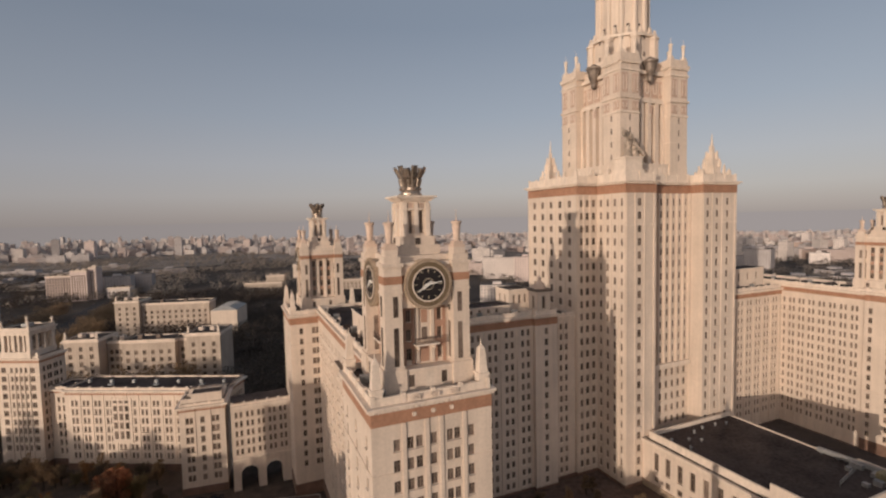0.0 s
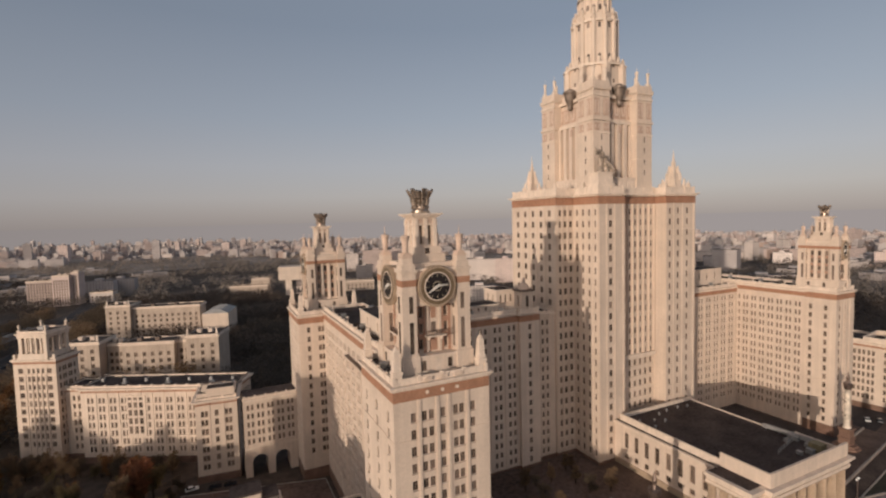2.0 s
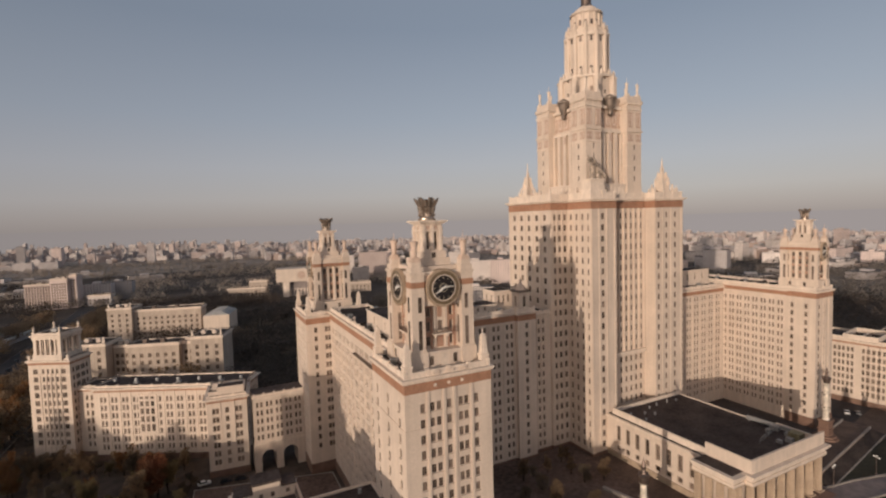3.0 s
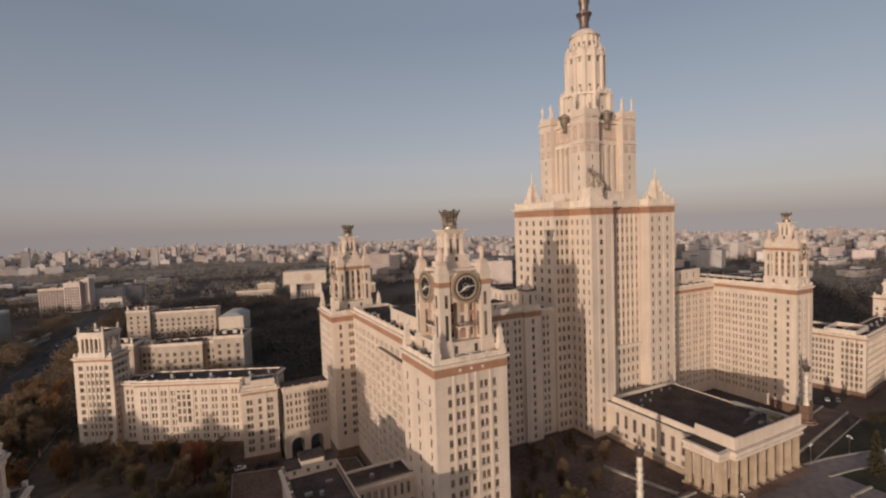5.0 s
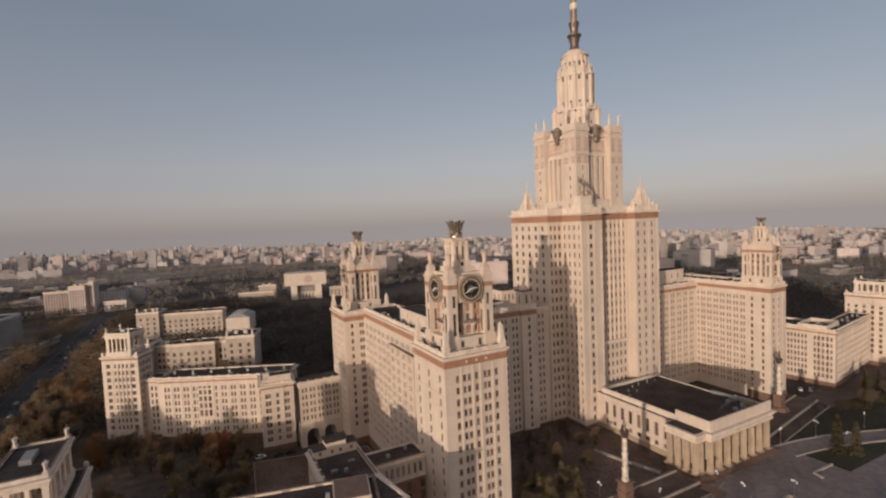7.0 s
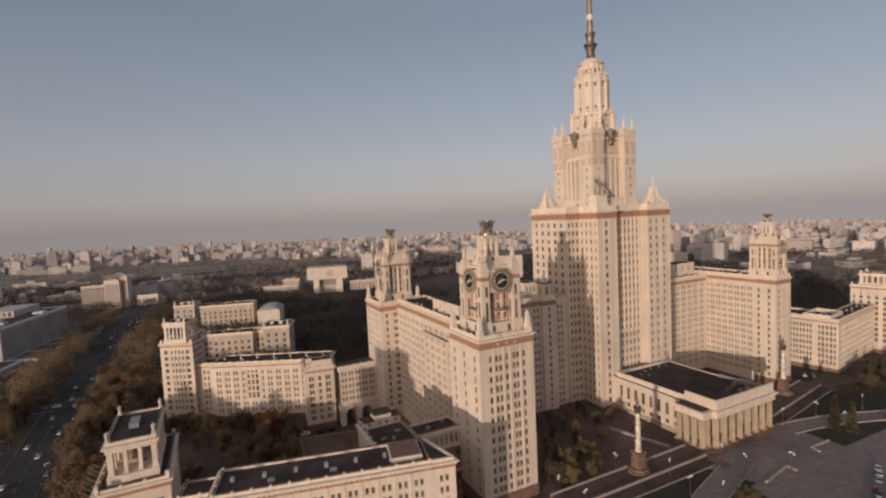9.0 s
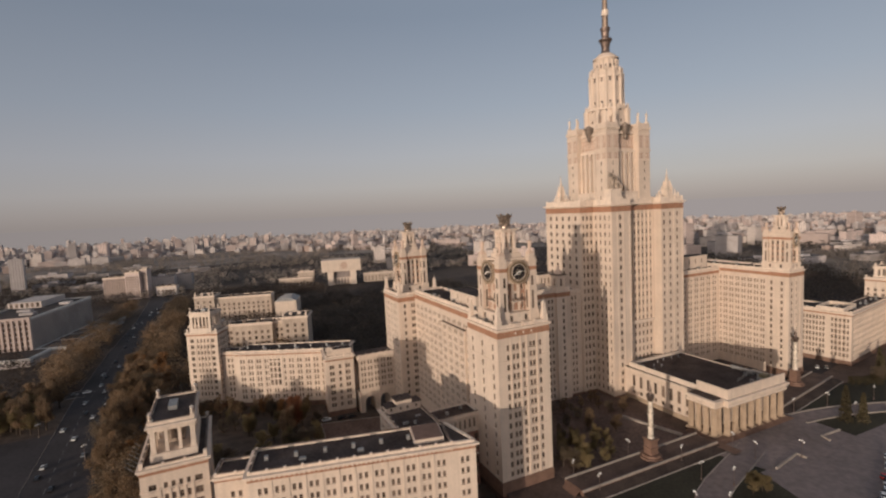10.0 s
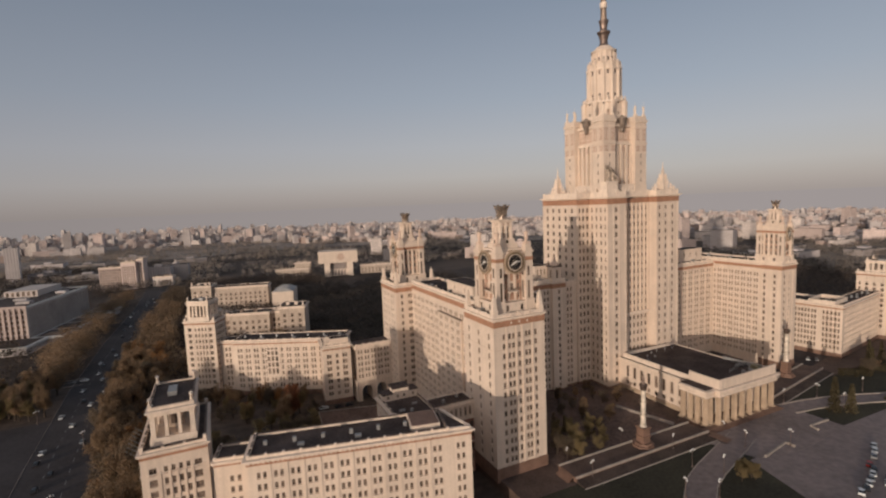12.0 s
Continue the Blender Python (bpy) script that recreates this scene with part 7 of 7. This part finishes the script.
def campus_block(name, label, x, y, rz, boxes, rows_step=4.0, loggia=(), face=DIM_STONE):
    """A cream institute building out of boxes (x0, x1, y0, y1, top, columns in front, columns on the left)."""
    e = thing(name, label, "building", x, y, 0, rz)
    wins = []
    for x0, x1, y0, y1, top, n, m in boxes:
        rows = floors(2.0, max(1, int((top - 2.5) / rows_step)), rows_step, 2.5)
        w, zc = Geo(), top
        facade(w, wins, (x0, y0), (x1, y0), 0, top, evenly(x1 - x0, n, 1.9, 0.8) if n else (), rows, 0.4)
        facade(w, wins, (x0, y1), (x0, y0), 0, top, evenly(y1 - y0, m, 1.5, 0.8) if m else (), rows, 0.4)
        facade(w, wins, (x1, y0), (x1, y1), 0, top, (), (), 0.4)
        facade(w, wins, (x1, y1), (x0, y1), 0, top, (), (), 0.4)
        part("wall", w, face, e)
        g = Geo()
        g.box(x0 - 0.7, x1 + 0.7, y0 - 0.7, y1 + 0.7, top, top + 0.8, 0, True)
        parapet(g, x0, x1, y0, y1, top + 0.8, top + 1.7, 0.4)
        part("cornice", g, TRIM, e)
        g = Geo()
        parapet(g, x0 - 0.05, x1 + 0.05, y0 - 0.05, y1 + 0.05, top + 1.7, top + 1.9, 0.55)
        part("coping", g, COPING, e, "brown sheet metal coping")
        each("roof_box", [(x0 + (x1 - x0) * u - 1.2, x0 + (x1 - x0) * u + 1.2, (y0 + y1) / 2 - 1.5, (y0 + y1) / 2 + 1.5, top + 1.0, top + 3.2) for u in (0.25, 0.6)], STONE if x1 - x0 < 25 else COPING, e)
        g = Geo()
        g.box(x0 + 0.4, x1 - 0.4, y0 + 0.4, y1 - 0.4, top + 0.8, top + 1.0)
        part("roof", g, ROOF_B, e, "dark flat roof")
    fill_windows(wins, e, 90)
    g = Geo()
    for x0, y0, h in loggia:
        obelisk(g, x0, y0, h + 1.6, 4.5, 0.6)
    if loggia:
        part("roof_obelisks", g, TRIM, e)
    return e


campus_block("institute", "cream institute building with corner pavilions", -52, 333, -18,
             [(-42, -24, -4, 14, 28, 3, 3), (-23.9, -14.1, 4, 14, 25, 3, 0), (-14, 14, 0, 14, 25.5, 6, 1), (14.1, 22, 4, 14, 25, 2, 0), (22.1, 40, -4, 16, 29, 3, 3)], 4.2, ((-41, -3, 28), (-25, -3, 28), (23, -3, 29), (39, -3, 29)))
campus_block("institute", "cream institute building behind another", -56, 470, -16,
             [(-40, -22, -4, 16, 29, 3, 3), (-21.9, 30, 0, 16, 26, 11, 0)], 4.2, ((-39, -3, 29), (-23, -3, 29)))
g = Geo()
glass_hall = thing("glazed_hall", "hall with a sloping grey glass roof", "hall", -12, 455, 0, -16)
g.box(-10, 10, -14, 14, 0, 22)
part("wall", g, STONE, glass_hall)
g = Geo()
for i in range(6):
    g = Geo()
    g.prism([(-10, -14 + i * 4.6), (10, -14 + i * 4.6), (10, -14 + (i + 1) * 4.6), (-10, -14 + (i + 1) * 4.6)], 22.02, 25, 0, False, 0.35)
    part("roof_light", g, LEAD, glass_hall, "grey glazed roof light")

# library with a round emblem, kept plain
lib = thing("library", "pale library with an overhanging top and round emblem", "library", 88, 655, 0, -14)
g = Geo()
g.box(-28, 28, 0, 26, 20, 37)
part("upper_storey", g, STONE, lib)
g = Geo()
for x in (-20, 13):
    g.box(x, x + 8, 2, 22, 0, 20)
g.box(-12, 13, 8, 22, 0, 20)
part("pier_block", g, TRIM, lib)
g = Geo()
for i in range(5):
    g.box(-10 + i * 4.4, -7.5 + i * 4.4, 7.9, 8.1, 1, 9)
g.box(-11, 12, 7.8, 8.2, 10, 19)
part("entrance_glass", g, CITY_GLASS, lib, "dark entrance glass")
g = Geo()
n = 24
ring = [(4 + 5.2 * math.sin(2 * math.pi * i / n), 28.5 + 5.2 * math.cos(2 * math.pi * i / n)) for i in range(n)]
g.face([(x, -0.3, z) for x, z in ring])
for (a, za), (b, zb) in zip(ring, ring[1:] + ring[:1]):
    g.face([(a, -0.3, za), (b, -0.3, zb), (b, 0, zb), (a, 0, za)])
part("emblem", g, PANEL, lib, "plain round brown emblem")
campus_block("lecture_house", "low cream lecture house with a small upper floor", 28, 668, -14, [(-26, 20, 0, 16, 14, 10, 2), (0, 22, 4, 16, 22, 4, 1)])
campus_block("lecture_house", "low cream gallery beside the library", 145, 655, -14, [(-24, 40, 0, 14, 12, 12, 2)])
campus_block("office_house", "white office building beside a grey slab", -194, 740, -12, [(-24, 4, 0, 16, 30, 9, 3), (4.1, 22, -3, 16, 36, 6, 4), (22.1, 30, 2, 18, 39, 2, 0)], 3.4, face=CITY[1])
campus_block("office_house", "low pale pavilion in the trees", -136, 738, -12, [(-20, 6, 0, 14, 12, 5, 2)], face=CITY[0])
for x, y, k, rz in ((-150, 780, 3, -12), (-128, 795, 3, -12), (-260, 900, 5, 0), (-330, 980, 5, 0), (-364, 935, 7, 10), (-400, 945, 7, 10), (-396, 1434, 3, 0), (-345, 1420, 3, 0), (-300, 1100, 5, 5), (-380, 1180, 5, -8), (-240, 1220, 5, 5), (-120, 1050, 5, 12), (700, 372, 5, -6), (790, 330, 5, -6), (865, 395, 0, -6), (760, 420, 5, 0), (960, 440, 5, -6)):
    put_house(k, x, y, rz)

# ground coloured pale so the gaps between far houses look hazy
sheet("city_ground", "brown streets and yards of the far city, paled for haze", "ground", [sector(1330, -34), sector(2640, -34)] + [sector(2640, a) for a in range(-24, 90, 10)] + [sector(1180, a) for a in (86, 66, 46, 26)] + [sector(1250, 10)], 0.04, mat("haze_pale_city_ground", (0.30, 0.245, 0.205), 0.95, 0.4, 0.01, 0.08, 0.0))
sheet("field", "tan dry field between low buildings", "field", [(640, 300), (940, 290), (1000, 460), (660, 470)], 0.06, mat("dry_field", (0.27, 0.215, 0.17), 0.95, 0.35, 0.02, 0.3, 0.1))

# the long faculty slab beside the avenue
SLAB_GREY = mat("weathered_grey_concrete", (0.43, 0.375, 0.34), 0.85, 0.2, 0.05, 0.6, 0.05, streak=0.4)
slab = thing("faculty_slab", "long grey faculty slab with pale ribs on its end", "building", -211, 445, 0, -11.0)
w, wins = Geo(), []
facade(w, wins, (-48, 0), (0, 0), 4, 31, evenly(48, 12, 2.4, 1.0), floors(6, 6, 4.1, 2.7), 0.6)
facade(w, wins, (0, 0), (0, 104), 4, 31, evenly(104, 36, 1.3, 1.0), [(5.5, 29.5)], 0.5)
facade(w, wins, (0, 104), (-48, 104), 4, 31, (), ())
facade(w, wins, (-48, 104), (-48, 0), 4, 31, (), ())
part("wall", w, SLAB_GREY, slab)
fill_windows(wins, slab, 216)
g = Geo()
for i in range(13):
    g.box(-48 + i * 46.2 / 12, -46.2 + i * 46.2 / 12, -1.2, 0, 4, 32)
g.box(-48, 0, -1.0, 0.4, 31, 33)
part("end_ribs", g, CITY[1], slab, "pale concrete ribs")
g = Geo()
g.box(-47.5, -0.5, 0.5, 103.5, 31, 31.4)
part("roof", g, ROOF_B, slab)
g = Geo()
g.box(-48, -22, 62, 104, 31.4, 37)
upper = part("upper_house", g, CITY[0], slab)
each("upper_window", [(-46.5 + i * 4.1, -44.2 + i * 4.1, 61.9, 62.1, 32.2, 36.2) for i in range(6)], GLASS, upper, "dark tall window")
g = Geo()
parapet(g, -48.2, 0.2, 0.3, 104.2, 31, 32.6, 0.7)
part("roof_edge", g, WHITE, slab, "pale roof edge")
each("roof_house", [(-18, -8, 20, 27, 31.4, 33.4), (-30, -20, 40, 46, 31.4, 33.0), (-12, -4, 70, 78, 31.4, 33.4)], CITY[2], slab)
g = Geo()
g.box(-80, 12, -30, -0.02, 0, 4.5)
g.box(0.02, 22, -0.01, 120, 0, 4.5)
annex = part("annex", g, CITY[2], slab, "low wide annex")
g = Geo()
g.box(-81, 13, -31, -1.2, 4.5, 6.4, 0, True)
g.box(0.3, 23, -1.1, 121, 4.5, 6.4, 0, True)
part("annex_roof_edge", g, WHITE, slab, "pale roof edge")
g = Geo()
g.box(-79, 11, -29, -2.2, 6.4, 6.6)
g.box(2.3, 21, 1.9, 119, 6.4, 6.6)
part("annex_roof", g, ROOF_B, slab)
each("annex_beam", [(2.3, 21, 1.9 + i * 23, 3.4 + i * 23, 6.6, 7.2) for i in range(1, 5)], CITY[0], slab, "pale beam between roof courts")
each("annex_skylight", [(6, 17, 7 + i * 23, 18 + i * 23, 6.6, 6.9) for i in range(5)], GLASS, slab, "dark skylight")

# distance: a plain glowing wall imitates haze behind the city
HAZE_WALL = bpy.data.materials.new("glowing_haze")
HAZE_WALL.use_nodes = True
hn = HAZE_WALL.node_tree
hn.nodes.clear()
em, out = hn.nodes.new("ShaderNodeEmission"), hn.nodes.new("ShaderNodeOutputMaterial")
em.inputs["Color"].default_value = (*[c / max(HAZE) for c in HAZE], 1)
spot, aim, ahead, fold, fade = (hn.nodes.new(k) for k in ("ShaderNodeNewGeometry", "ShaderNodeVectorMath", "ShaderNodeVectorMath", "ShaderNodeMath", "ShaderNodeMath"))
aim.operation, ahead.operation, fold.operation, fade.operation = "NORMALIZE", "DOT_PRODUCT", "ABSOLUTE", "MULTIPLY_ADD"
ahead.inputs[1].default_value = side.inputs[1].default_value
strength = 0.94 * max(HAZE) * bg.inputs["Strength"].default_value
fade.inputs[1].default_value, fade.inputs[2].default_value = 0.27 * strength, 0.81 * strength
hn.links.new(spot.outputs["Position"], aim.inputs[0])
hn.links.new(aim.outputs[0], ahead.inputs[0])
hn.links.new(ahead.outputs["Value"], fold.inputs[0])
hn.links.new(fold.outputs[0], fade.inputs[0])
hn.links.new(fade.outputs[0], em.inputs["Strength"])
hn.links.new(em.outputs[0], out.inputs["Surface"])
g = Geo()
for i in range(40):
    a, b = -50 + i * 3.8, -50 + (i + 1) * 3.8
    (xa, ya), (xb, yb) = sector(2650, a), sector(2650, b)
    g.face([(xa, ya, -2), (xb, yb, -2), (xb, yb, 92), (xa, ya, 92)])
tagged(new("backdrop", g.mesh("backdrop", HAZE_WALL)), "glowing grey rose wall that imitates haze along the horizon", "haze", kind="structure")
